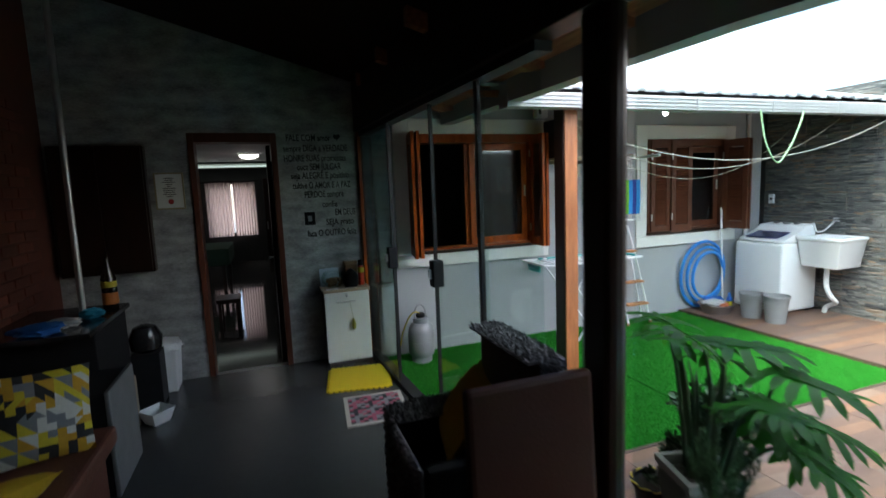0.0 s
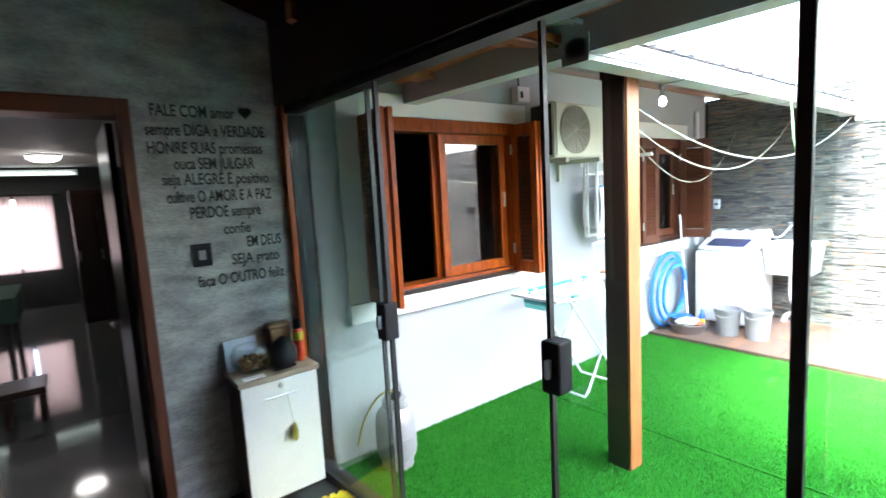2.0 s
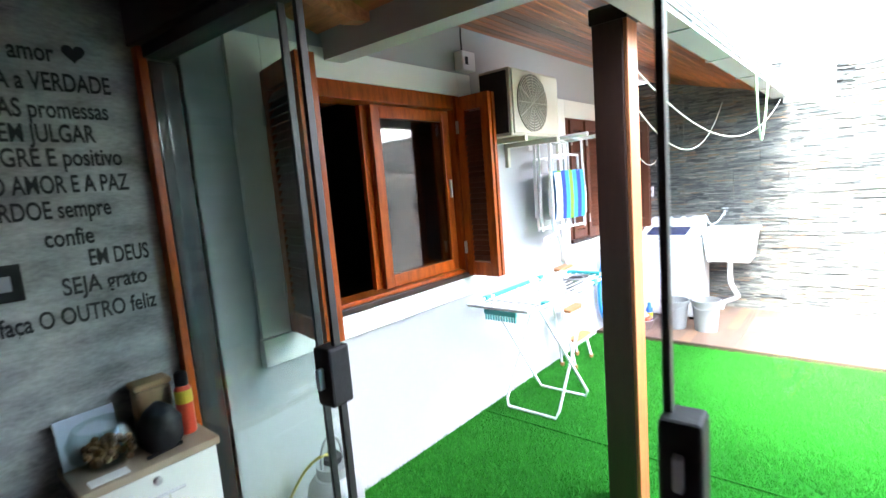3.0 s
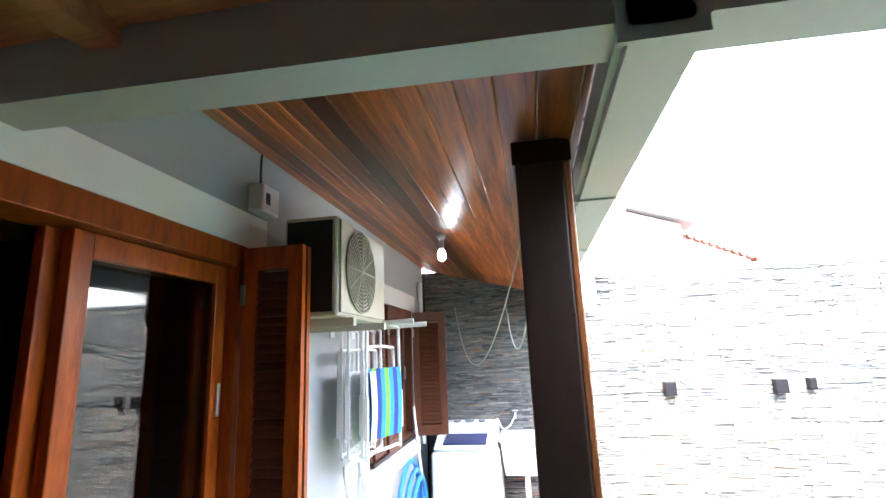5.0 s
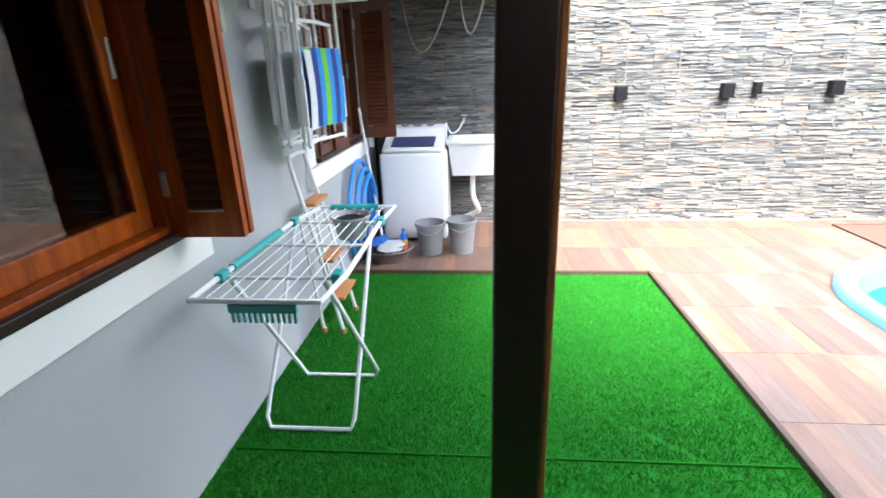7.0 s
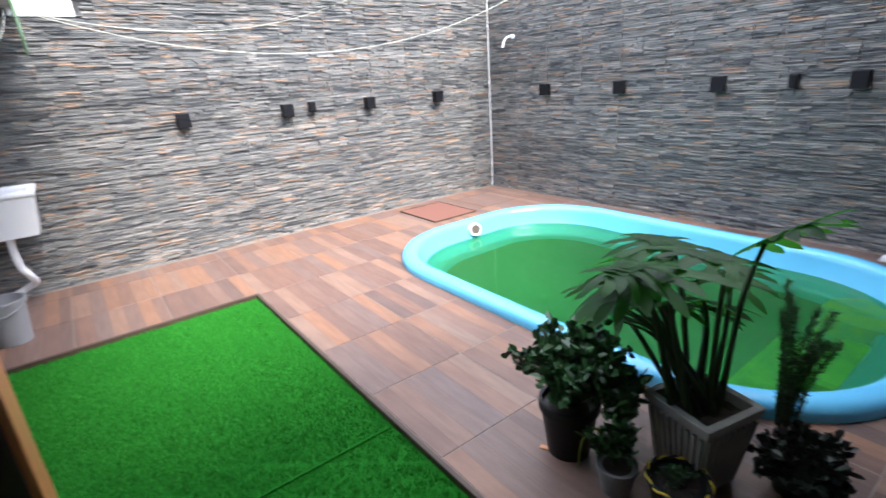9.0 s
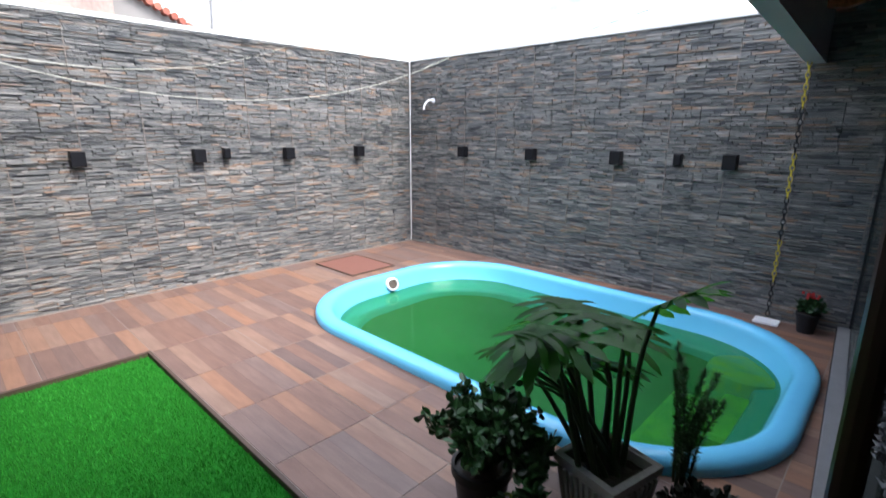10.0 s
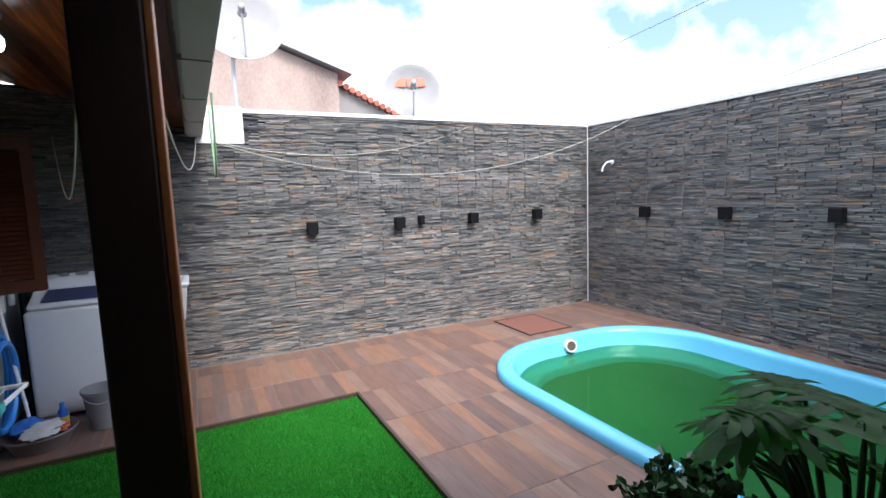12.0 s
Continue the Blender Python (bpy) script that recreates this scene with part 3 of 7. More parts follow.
post = thing("veranda_post", "dark glossy wooden post at the edge of the veranda", "post")
part("shaft", boxes((0.74, 0.825, -3.41, -3.24, FLOOR_Z, 2.5), bevel=0.03), DARK_WOOD, post)
part("base_collar", boxes((0.73, 0.835, -3.42, -3.23, FLOOR_Z, FLOOR_Z + 0.06), bevel=0.006), BLACK_METAL, post)

# ---- windows and shutters ----
WIN_GLASS = glass_material("window_glass", (0.55, 0.6, 0.6), mirror=0.075)


def louvre_leaf(w, h, parent, place, wood, name="shutter_leaf"):
    """A shutter leaf with stiles, rails and slats; its hinge edge is x = 0, it spans x 0..w and z 0..h."""
    leaf = part(name, boxes((0, 0.06, -0.015, 0.015, 0, h), (w - 0.06, w, -0.015, 0.015, 0, h), (0.06, w - 0.06, -0.014, 0.014, 0, 0.09), (0.06, w - 0.06, -0.014, 0.014, h - 0.09, h)), wood, parent)
    leaf.matrix_basis = place
    n = int((h - 0.2) / 0.034)
    sl = bmesh.new()
    box(sl, 0.061, w - 0.061, -0.026, 0.026, -0.0035, 0.0035)
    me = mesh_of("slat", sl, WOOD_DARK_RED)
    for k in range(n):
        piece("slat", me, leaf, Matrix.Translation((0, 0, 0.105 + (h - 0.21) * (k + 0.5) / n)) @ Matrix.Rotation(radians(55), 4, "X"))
    part("hinge", boxes((-0.006, 0.012, -0.024, -0.014, 0.15, 0.23), (-0.006, 0.012, -0.024, -0.014, h - 0.23, h - 0.15)), ALU, leaf, "dull metal hinges")
    return leaf


def make_window(index, w, leaves, sashes, wood):
    t = tagged(new("window_%d" % index), "varnished wooden window with louvred folding shutters standing open", "window", kind="structure")
    x0, x1, z0, z1 = w
    f = 0.06
    part("window_frame", boxes((x0, x0 + f, -0.03, 0.12, z0, z1), (x1 - f, x1, -0.03, 0.12, z0, z1), (x0 + f, x1 - f, -0.03, 0.12, z1 - 0.09, z1), (x0 + f, x1 - f, -0.03, 0.12, z0, z0 + 0.05), bevel=0.004), wood, t)
    part("window_sill", boxes((x0 - 0.02, x1 + 0.02, -0.06, -0.031, z0 - 0.004, z0 + 0.03), bevel=0.005), DARK_WOOD, t, "weathered dark wooden sill")
    for sx0, sx1, y in sashes:
        s = part("sash", boxes((sx0, sx0 + 0.065, y, y + 0.035, z0 + 0.051, z1 - 0.092), (sx1 - 0.065, sx1, y, y + 0.035, z0 + 0.051, z1 - 0.092), (sx0 + 0.065, sx1 - 0.065, y, y + 0.035, z0 + 0.051, z0 + 0.125), (sx0 + 0.065, sx1 - 0.065, y, y + 0.035, z1 - 0.165, z1 - 0.092), bevel=0.004), wood, t)
        p = part("pane", boxes((sx0 + 0.06, sx1 - 0.06, y + 0.014, y + 0.02, z0 + 0.12, z1 - 0.16)), WIN_GLASS, s)
        p.visible_shadow = False
        if y < 0.05:
            part("latch", boxes((sx1 - 0.04, sx1 - 0.022, y - 0.014, y, (z0 + z1) / 2 - 0.06, (z0 + z1) / 2 + 0.06), bevel=0.004), ALU, s)
    for lx, ly, turn, wd in leaves:
        louvre_leaf(wd, z1 - z0 - 0.03, t, pose(lx, ly, z0 + 0.012, 0, 0, turn), wood)
    return t


make_window(1, WIN1, [(1.06, -0.05, 263, 0.38), (1.025, -0.05, 260, 0.38), (2.395, -0.05, 271, 0.25), (2.432, -0.05, 273, 0.25)], [(1.70, 2.378, 0.02), (1.66, 2.34, 0.065)], WOOD)
# second window takes the darker wood, its shade put into the colour
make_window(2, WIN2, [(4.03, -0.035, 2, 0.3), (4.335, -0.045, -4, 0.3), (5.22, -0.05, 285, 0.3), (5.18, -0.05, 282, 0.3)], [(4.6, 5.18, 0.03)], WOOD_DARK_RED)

# ---- door opening and the room seen through it ----
door_1 = tagged(new("door_1"), "open doorway with a varnished wooden frame into the house", "door", kind="structure")
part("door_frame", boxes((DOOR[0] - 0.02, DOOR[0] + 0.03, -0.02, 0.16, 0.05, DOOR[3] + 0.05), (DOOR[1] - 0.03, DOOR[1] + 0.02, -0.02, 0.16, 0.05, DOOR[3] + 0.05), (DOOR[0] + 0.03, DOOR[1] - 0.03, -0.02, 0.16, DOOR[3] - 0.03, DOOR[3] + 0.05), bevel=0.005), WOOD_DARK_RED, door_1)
part("threshold", boxes((DOOR[0] + 0.03, DOOR[1] - 0.03, -0.015, 0.15, 0.031, 0.056), bevel=0.004), material("pale_threshold", (0.4, 0.4, 0.38), 0.3), door_1)
leaf = part("door_leaf", boxes((DOOR[1] - 0.075, DOOR[1] - 0.04, 0.17, 0.83, 0.06, DOOR[3] - 0.04), bevel=0.004), DARK_WOOD, door_1, "dark wooden door leaf swung open")
part("door_handle", tube([(DOOR[1] - 0.075, 0.76, 1.03), (DOOR[1] - 0.12, 0.76, 1.03), (DOOR[1] - 0.12, 0.66, 1.03)], 0.009), ALU, leaf)
CURTAIN = material("pinkish_curtain", (0.62, 0.5, 0.47), 0.9, second=(0.5, 0.38, 0.36), scale=4)
tl = CURTAIN.node_tree
trans, mixer = tl.nodes.new("ShaderNodeBsdfTranslucent"), tl.nodes.new("ShaderNodeMixShader")
trans.inputs[0].default_value = (0.8, 0.62, 0.58, 1)
mixer.inputs[0].default_value = 0.25
tl.links.new(tl.nodes["Principled BSDF"].outputs[0], mixer.inputs[1])
tl.links.new(trans.outputs[0], mixer.inputs[2])
tl.links.new(mixer.outputs[0], tl.nodes["Material Output"].inputs[0])
curtain = thing("curtain", "pale pink gathered curtain glowing before a daylit window", "curtain")
for x0, x1 in ((-1.70, -1.12), (-1.08, -0.56)):
    bm = bmesh.new()
    grid = [[bm.verts.new((x0 + (x1 - x0) * i / 60, 8.42 + 0.03 * math.sin(i * 0.9) * (0.6 + 0.4 * j / 6), 0.72 + 1.33 * j / 6)) for i in range(61)] for j in range(7)]
    for j in range(6):
        for i in range(60):
            bm.faces.new((grid[j][i], grid[j][i + 1], grid[j + 1][i + 1], grid[j + 1][i]))
    part("drape", bm, CURTAIN, curtain, smooth=True)
part("rod", tube([(-1.78, 8.42, 2.07), (-0.48, 8.42, 2.07)], 0.012), DARK_WOOD, curtain)
LED = material("led_panel_glow", (0.9, 0.9, 0.9), emit=(1, 0.98, 0.94, 0.55))
COVE = material("cove_strip_glow", (0.9, 0.9, 0.9), emit=(0.8, 1.0, 0.92, 0.12))
t = thing("ceiling_panel_light", "small square white ceiling light, switched on", "lamp")
part("diffuser", boxes((-1.06, -0.90, 3.6, 3.76, 2.535, 2.549), bevel=0.003), LED, t)
part("frame", boxes((-1.075, -0.885, 3.585, 3.6, 2.53, 2.549), (-1.075, -0.885, 3.76, 3.775, 2.53, 2.549), (-1.075, -1.06, 3.6, 3.76, 2.53, 2.549), (-0.9, -0.885, 3.6, 3.76, 2.53, 2.549)), WHITE_PLASTIC, t)
t = thing("round_ceiling_lamp", "round white ceiling lamp, switched on", "lamp")
part("diffuser", lathe([(0.02, 2.44), (0.12, 2.455), (0.18, 2.49), (0.19, 2.52)], 24, centre=(-0.58, 6.1, 0)), LED, t, smooth=True)
part("base", lathe([(0.19, 2.521), (0.2, 2.535), (0.2, 2.549)], 24, centre=(-0.58, 6.1, 0)), WHITE_PLASTIC, t)
t = thing("ceiling_cove", "plaster ceiling moulding with a glowing light strip", "moulding")
part("strip", boxes((-1.85, -0.2, 8.3, 8.33, 2.42, 2.44), (-1.9, -1.87, 5.0, 8.3, 2.42, 2.44)), COVE, t)
part("moulding", boxes((-1.95, -0.15, 8.34, 8.49, 2.40, 2.5), (-2.19, -1.91, 4.9, 8.33, 2.40, 2.5)), WHITE_PAINT, t)
table = thing("dining_table", "dining table under a dull green cloth indoors", "table")
part("tabletop", boxes((-1.75, -1.05, 4.6, 6.0, 0.74, 0.78), bevel=0.01), DARK_WOOD, table)
for x in (-1.68, -1.12):
    for y in (4.68, 5.92):
        part("leg", boxes((x - 0.03, x + 0.03, y - 0.03, y + 0.03, 0.05, 0.74), bevel=0.004), DARK_WOOD, table)
cloth = part("tablecloth", boxes((-1.78, -1.02, 4.57, 6.03, 0.783, 0.789), (-1.79, -1.784, 4.57, 6.03, 0.5, 0.783), (-1.02, -1.014, 4.57, 6.03, 0.5, 0.783), (-1.78, -1.02, 4.564, 4.57, 0.5, 0.783)), material("green_cloth", (0.07, 0.13, 0.09), 0.9, scale=12), None)
tagged(cloth, "dull green tablecloth on the dining table", "tablecloth")
cab = thing("dark_cabinet", "tall dark cupboard standing indoors beside the door", "cabinet")
part("body", boxes((-0.36, 0.2, 6.2, 6.7, 0.05, 2.05), bevel=0.006), DARK_WOOD, cab)
for x in (-0.355, -0.075):
    d = part("door", boxes((x, x + 0.27, 6.175, 6.198, 0.12, 2.0), bevel=0.004), DARK_WOOD, cab)
    part("handle", tube([(x + 0.03, 6.16, 1.0), (x + 0.03, 6.16, 1.15)], 0.006), ALU, d)
stool = thing("low_bench", "small dark bench on the glossy floor indoors", "bench")
part("seat", boxes((-1.05, -0.75, 2.2, 2.6, 0.28, 0.34), bevel=0.01), DARK_WOOD, stool)
for x in (-1.01, -0.79):
    for y in (2.24, 2.56):
        part("leg", boxes((x - 0.02, x + 0.02, y - 0.02, y + 0.02, 0.05, 0.28)), DARK_WOOD, stool)

# ---- pool ----
POOL = (0.98, 4.74, -6.0, -3.53, 0.9)


def pool_ring(inset, z, n=20):
    """A rounded rectangle, inset from the pool's outer rim."""
    x0, x1, y0, y1, r = POOL
    x0, x1, y0, y1, r = x0 + inset, x1 - inset, y0 + inset, y1 - inset, max(0.12, r - inset * 0.8)
    out = []
    for cx, cy, a0 in ((x1 - r, y1 - r, 0), (x0 + r, y1 - r, 90), (x0 + r, y0 + r, 180), (x1 - r, y0 + r, 270)):
        for k in range(n + 1):
            a = radians(a0 + 90 * k / n)
            out.append((cx + r * math.cos(a), cy + r * math.sin(a), z))
    return out


def in_pool(x, y, inset):
    x0, x1, y0, y1, r = POOL
    x0, x1, y0, y1, r = x0 + inset, x1 - inset, y0 + inset, y1 - inset, r - inset * 0.8
    dx, dy = max(x0 + r - x, 0, x - (x1 - r)), max(y0 + r - y, 0, y - (y1 - r))
    return x0 < x < x1 and y0 < y < y1 and dx * dx + dy * dy < r * r


pool = thing("pool", "sky-blue fibreglass swimming pool with rounded ends, full of green water", "pool")
bm = bmesh.new()
profile = [(0.0, 0.03), (0.0, 0.065), (0.012, 0.09), (0.04, 0.106), (0.09, 0.108), (0.12, 0.1), (0.138, 0.08), (0.146, 0.05), (0.165, -0.02), (0.185, -0.065), (0.2, -0.1),
           (0.212, -0.112), (0.3, -0.122), (0.32, -0.126), (0.335, -0.145), (0.345, -0.2)]
rings = []
for inset, z in profile:
    rings.append([bm.verts.new(p) for p in pool_ring(inset, z)])
for a, b in zip(rings, rings[1:]):
    for k in range(len(a)):
        bm.faces.new((a[k], a[(k + 1) % len(a)], b[(k + 1) % len(a)], b[k]))
part("shell", bm, POOL_BLUE, pool, smooth=True)
bm = bmesh.new()
rings = [[bm.verts.new(p) for p in pool_ring(inset, z)] for inset, z in ((0.345, -0.2), (0.4, -0.4), (0.54, -0.62), (0.7, -0.7))]
for a, b in zip(rings, rings[1:]):
    for k in range(len(a)):
        bm.faces.new((a[k], a[(k + 1) % len(a)], b[(k + 1) % len(a)], b[k]))
bm.faces.new(rings[-1])
part("algae_basin", bm, material("dark_algae", (0.03, 0.17, 0.04), 0.9, second=(0.06, 0.27, 0.1), scale=1.5, bump=0.05), pool, "deep part of the pool coated with dark algae", smooth=True)
ALGAE = material("algae_seat", (0.22, 0.46, 0.38), 0.8, second=(0.6, 0.62, 0.06), scale=7, bump=0.1, amount=1.2)
ALGAE_DEEP = material("algae_step", (0.05, 0.3, 0.05), 0.8, second=(0.3, 0.6, 0.04), scale=3, bump=0.1, amount=1.4)
part("seat_step", lathe([(0.001, -0.095), (0.22, -0.095), (0.25, -0.105), (0.265, -0.14), (0.28, -0.7)], 32, centre=(1.42, -5.44, 0)), ALGAE, pool, "rounded pool seat mottled with yellow-green algae", smooth=True)
part("lower_step", boxes((1.2, 1.86, -5.3, -4.25, -0.7, -0.34), bevel=0.06), ALGAE_DEEP, pool, "pool step coated with bright green algae")
part("upper_step", boxes((1.2, 1.5, -5.2, -4.5, -0.339, -0.19), bevel=0.05), ALGAE_DEEP, pool)
bm = bmesh.new()
bm.faces.new([bm.verts.new(p) for p in pool_ring(0.186, -0.068)])
water = tagged(part("water", bm, WATER, None), "still murky green water in the pool", "water", kind="structure")
inlet = thing("pool_inlet", "round white pipe fitting in the pool wall", "pipe fitting")
prof = [(0.05, -0.03), (0.068, -0.03), (0.07, 0.02), (0.064, 0.03), (0.052, 0.03), (0.048, 0.0)]
part("flange", lathe(prof, 24), WHITE_PLASTIC, inlet, smooth=True).matrix_basis = pose(4.56, -4.74, 0.015, 0, -76, -12)
# dark disc near the mouth paints the shade inside the pipe
part("socket", lathe([(0.046, 0.026), (0.044, 0.012), (0.001, 0.01)], 20), material("dark_socket", (0.09, 0.07, 0.055), 0.7), inlet, "dark brown disc standing for the shaded hole").matrix_basis = pose(4.56, -4.74, 0.015, 0, -76, -12)

# ---- yard fittings ----
hatch = thing("floor_hatch", "reddish tiled inspection hatch let into the deck", "hatch")
RED_TILE = material("reddish_tile", (0.21, 0.088, 0.062), 0.5, second=(0.12, 0.055, 0.044), scale=3, stretch=(1, 18, 1), bump=0.08)
part("lid", boxes((5.06, 5.76, -5.18, -4.6, DECK_Z, DECK_Z + 0.012), bevel=0.003), RED_TILE, hatch)
part("rim", boxes((5.045, 5.057, -5.195, -4.585, DECK_Z, DECK_Z + 0.014), (5.763, 5.775, -5.195, -4.585, DECK_Z, DECK_Z + 0.014), (5.057, 5.763, -5.195, -5.183, DECK_Z, DECK_Z + 0.014), (5.057, 5.763, -4.597, -4.585, DECK_Z, DECK_Z + 0.014)), EDGE, hatch)

SCONCE = material("black_sconce", (0.006, 0.006, 0.008), 0.5, scale=20, spec=0.2)


def wall_sconce(m, w=0.11, h=0.13):
    t = thing("wall_sconce", "small square black outdoor wall light, switched off", "wall light", "wall lights round the yard", at=m)
    part("housing", boxes((-w / 2, w / 2, -0.085, 0, -h / 2, h / 2), bevel=0.006), SCONCE, t)
    part("lens", boxes((-w / 2 + 0.02, w / 2 - 0.02, -0.07, -0.015, -h / 2 - 0.003, -h / 2 + 0.002)), WHITE_PLASTIC, t)
    return t


for y in (-2.455, -3.445, -4.42, -5.40):
    wall_sconce(pose(WALL_X - 0.035, y, 1.335, 0, 0, 90).copy() @ Matrix.Rotation(math.pi, 4, "Z"))
for x in (4.95, 3.93, 2.93, 1.92):
    wall_sconce(pose(x, WALL_Y + 0.035, 1.335, 0, 0, 180))
for m in (pose(WALL_X - 0.035, -3.72, 1.35, 0, 0, 270), pose(2.35, WALL_Y + 0.035, 1.34, 0, 0, 180)):
    t = thing("switch_box", "narrow black weatherproof switch box on the slate", "switch box", at=m)
    part("housing", boxes((-0.035, 0.035, -0.06, 0, -0.055, 0.055), bevel=0.006), SCONCE, t)
    part("cover", boxes((-0.027, 0.027, -0.068, -0.06, -0.045, 0.045), bevel=0.003), SCONCE, t)

spout = thing("wall_spout", "white curved plastic spout on the slate wall", "spout")
part("pipe", tube(smooth_line([(5.50, WALL_Y + 0.03, 1.98), (5.51, WALL_Y + 0.12, 1.98), (5.54, WALL_Y + 0.16, 1.93), (5.56, WALL_Y + 0.17, 1.86)]), 0.012), WHITE_PLASTIC, spout, smooth=True)
part("flange", lathe([(0.03, 0), (0.03, 0.012), (0.018, 0.014)], 16), WHITE_PLASTIC, spout).matrix_basis = pose(5.50, WALL_Y + 0.045, 1.98, 90, 0, 180)

# rain chain
chain = thing("rain_chain", "yellow and black plastic chain hanging from the gutter end", "chain")
YEL = material("yellow_plastic", (0.62, 0.47, 0.03), 0.45, scale=20)
link = bmesh.new()
tube([(0.014 * math.cos(a), 0, 0.028 * math.sin(a)) for a in [2 * math.pi * k / 10 for k in range(10)]], 0.0042, 6, True, link)
me_y, = (mesh_of("link", link, YEL),)
link = bmesh.new()
tube([(0.014 * math.cos(a), 0, 0.028 * math.sin(a)) for a in [2 * math.pi * k / 10 for k in range(10)]], 0.0042, 6, True, link)
me_k = mesh_of("link", link, BLACK)
zc, k = 2.09, 0
while zc > 0.09:
    piece("link", me_k if (k // 8) % 2 else me_y, chain, pose(1.47, WALL_Y + 0.14, zc, 0, 0, 90 * (k % 2) + 20))
    zc -= 0.043
    k += 1
part("drain_cover", boxes((1.38, 1.56, WALL_Y + 0.07, WALL_Y + 0.21, DECK_Z, DECK_Z + 0.02), bevel=0.004), WHITE_PLASTIC, chain, "white drain cover under the chain")

# ---- neighbouring roofs and dishes beyond the wall ----
house = thing("neighbour_house", "stained old plaster gable wall of a neighbouring house", "house")
bm = bmesh.new()
pts = [(-0.2, -1.3), (-3.55, -1.3), (-3.55, 3.58), (-1.9, 4.14), (-0.2, 4.6)]
a = [bm.verts.new((8.5, y, z)) for y, z in pts]
b = [bm.verts.new((13.0, y, z)) for y, z in pts]
bm.faces.new(a); bm.faces.new(b[::-1])
for i in range(5):
    bm.faces.new((a[i], b[i], b[(i + 1) % 5], a[(i + 1) % 5]))
part("wall", bm, PLASTER, house)
bm = bmesh.new()
for (y0, z0, y1, z1) in ((-3.75, 3.55, -1.9, 4.18), (-1.9, 4.18, 0.0, 4.7)):
    v = [bm.verts.new((x, y, z + dz)) for x in (8.35, 13.1) for (y, z) in ((y0, z0), (y1, z1)) for dz in (0, 0.05)]
    for f in ((0, 1, 3, 2), (4, 6, 7, 5), (0, 4, 5, 1), (2, 3, 7, 6), (1, 5, 7, 3), (0, 2, 6, 4)):
        bm.faces.new([v[i] for i in f])
part("roof", bm, GUTTER, house)
annexe = thing("neighbour_annexe", "low lean-to with red roof tiles against the neighbour's gable", "house")
bm = bmesh.new()
pts = [(-3.56, -1.3), (-4.5, -1.3), (-4.5, 3.0), (-3.56, 3.42)]
a = [bm.verts.new((8.6, y, z)) for y, z in pts]
b = [bm.verts.new((12.0, y, z)) for y, z in pts]
bm.faces.new(a); bm.faces.new(b[::-1])
for i in range(4):
    bm.faces.new((a[i], b[i], b[(i + 1) % 4], a[(i + 1) % 4]))
part("wall", bm, material("grey_render", (0.33, 0.31, 0.29), 0.9, scale=1.5, bump=0.2), annexe)
RED_ROOF = material("red_roof_tile", (0.42, 0.12, 0.075), 0.7, second=(0.28, 0.09, 0.06), scale=5, random_object=0.2)
tile_bm = bmesh.new()
tube([(0, 0, 0), (3.4, 0, 0)], 0.05, 8, bm=tile_bm)
me = mesh_of("roof_tile", tile_bm, RED_ROOF)
for k in range(11):
    piece("roof_tile", me, annexe, pose(8.5, -3.58 - 0.1 * k, 3.44 - 0.046 * k, 0, 0, 0))


DISH_PAINT = material("faded_dish_paint", (0.3, 0.3, 0.295), 0.6, second=(0.22, 0.215, 0.205), scale=5)


def dish(centre, r, foot, label, facing, text_marks):
    t = thing("satellite_dish", label, "satellite dish", "satellite dishes")
    prof = [(r * k / 7, 0.22 * r * (k / 7) ** 2) for k in range(8)]
    bm = lathe(prof + [(r * 1.02, 0.22 * r), (r * 1.0, 0.22 * r - 0.02)] + [(r * k / 7, 0.22 * r * (k / 7) ** 2 - 0.02) for k in range(6, -1, -1)], 36)
    m = Matrix.Translation(centre) @ facing.to_track_quat("Z", "Y").to_matrix().to_4x4()
    part("reflector", bm, DISH_PAINT, t, smooth=True).matrix_basis = m
    part("mast", tube([foot, (foot[0], foot[1], centre[2] - 0.1), (centre[0] + 0.05, centre[1], centre[2] - 0.02)], 0.025), GUTTER, t)
    arm_end = m @ Vector((0, -0.1 * r, 0.95 * r))
    part("arm", tube([m @ Vector((0, -0.9 * r, 0.2 * r)), arm_end], 0.012), GUTTER, t)
    part("receiver", lathe([(0.02, -0.06), (0.035, -0.05), (0.035, 0.03), (0.05, 0.05), (0.05, 0.07)], 14), GREY_PLASTIC, t).matrix_basis = Matrix.Translation(arm_end) @ (-facing).to_track_quat("Z", "Y").to_matrix().to_4x4()
    if text_marks:
        for k, (x0, x1) in enumerate(((-0.62, -0.22), (-0.16, 0.16), (0.2, 0.5))):
            part("mark", boxes((x0 * r, x1 * r, 0.2 * r, 0.52 * r, 0.085 * r, 0.1 * r), bevel=0.004), material("orange_mark", (0.7, 0.14, 0.06), 0.5), t, "orange printed shape").matrix_basis = m
    return t


dish((6.75, -4.03, 2.97), 0.36, (6.75, -4.07, -1.3), "white satellite dish with a faded orange mark", Vector((-1, 0.35, 0.25)), True)
dish((6.75, -2.03, 3.53), 0.42, (6.72, -1.88, -1.3), "large plain white satellite dish on a mast", Vector((-1, 0.15, 0.35)), False)

# ---- laundry corner ----
wm = thing("washing_machine", "white top-loading washing machine with a blue-grey lid window", "washing machine")
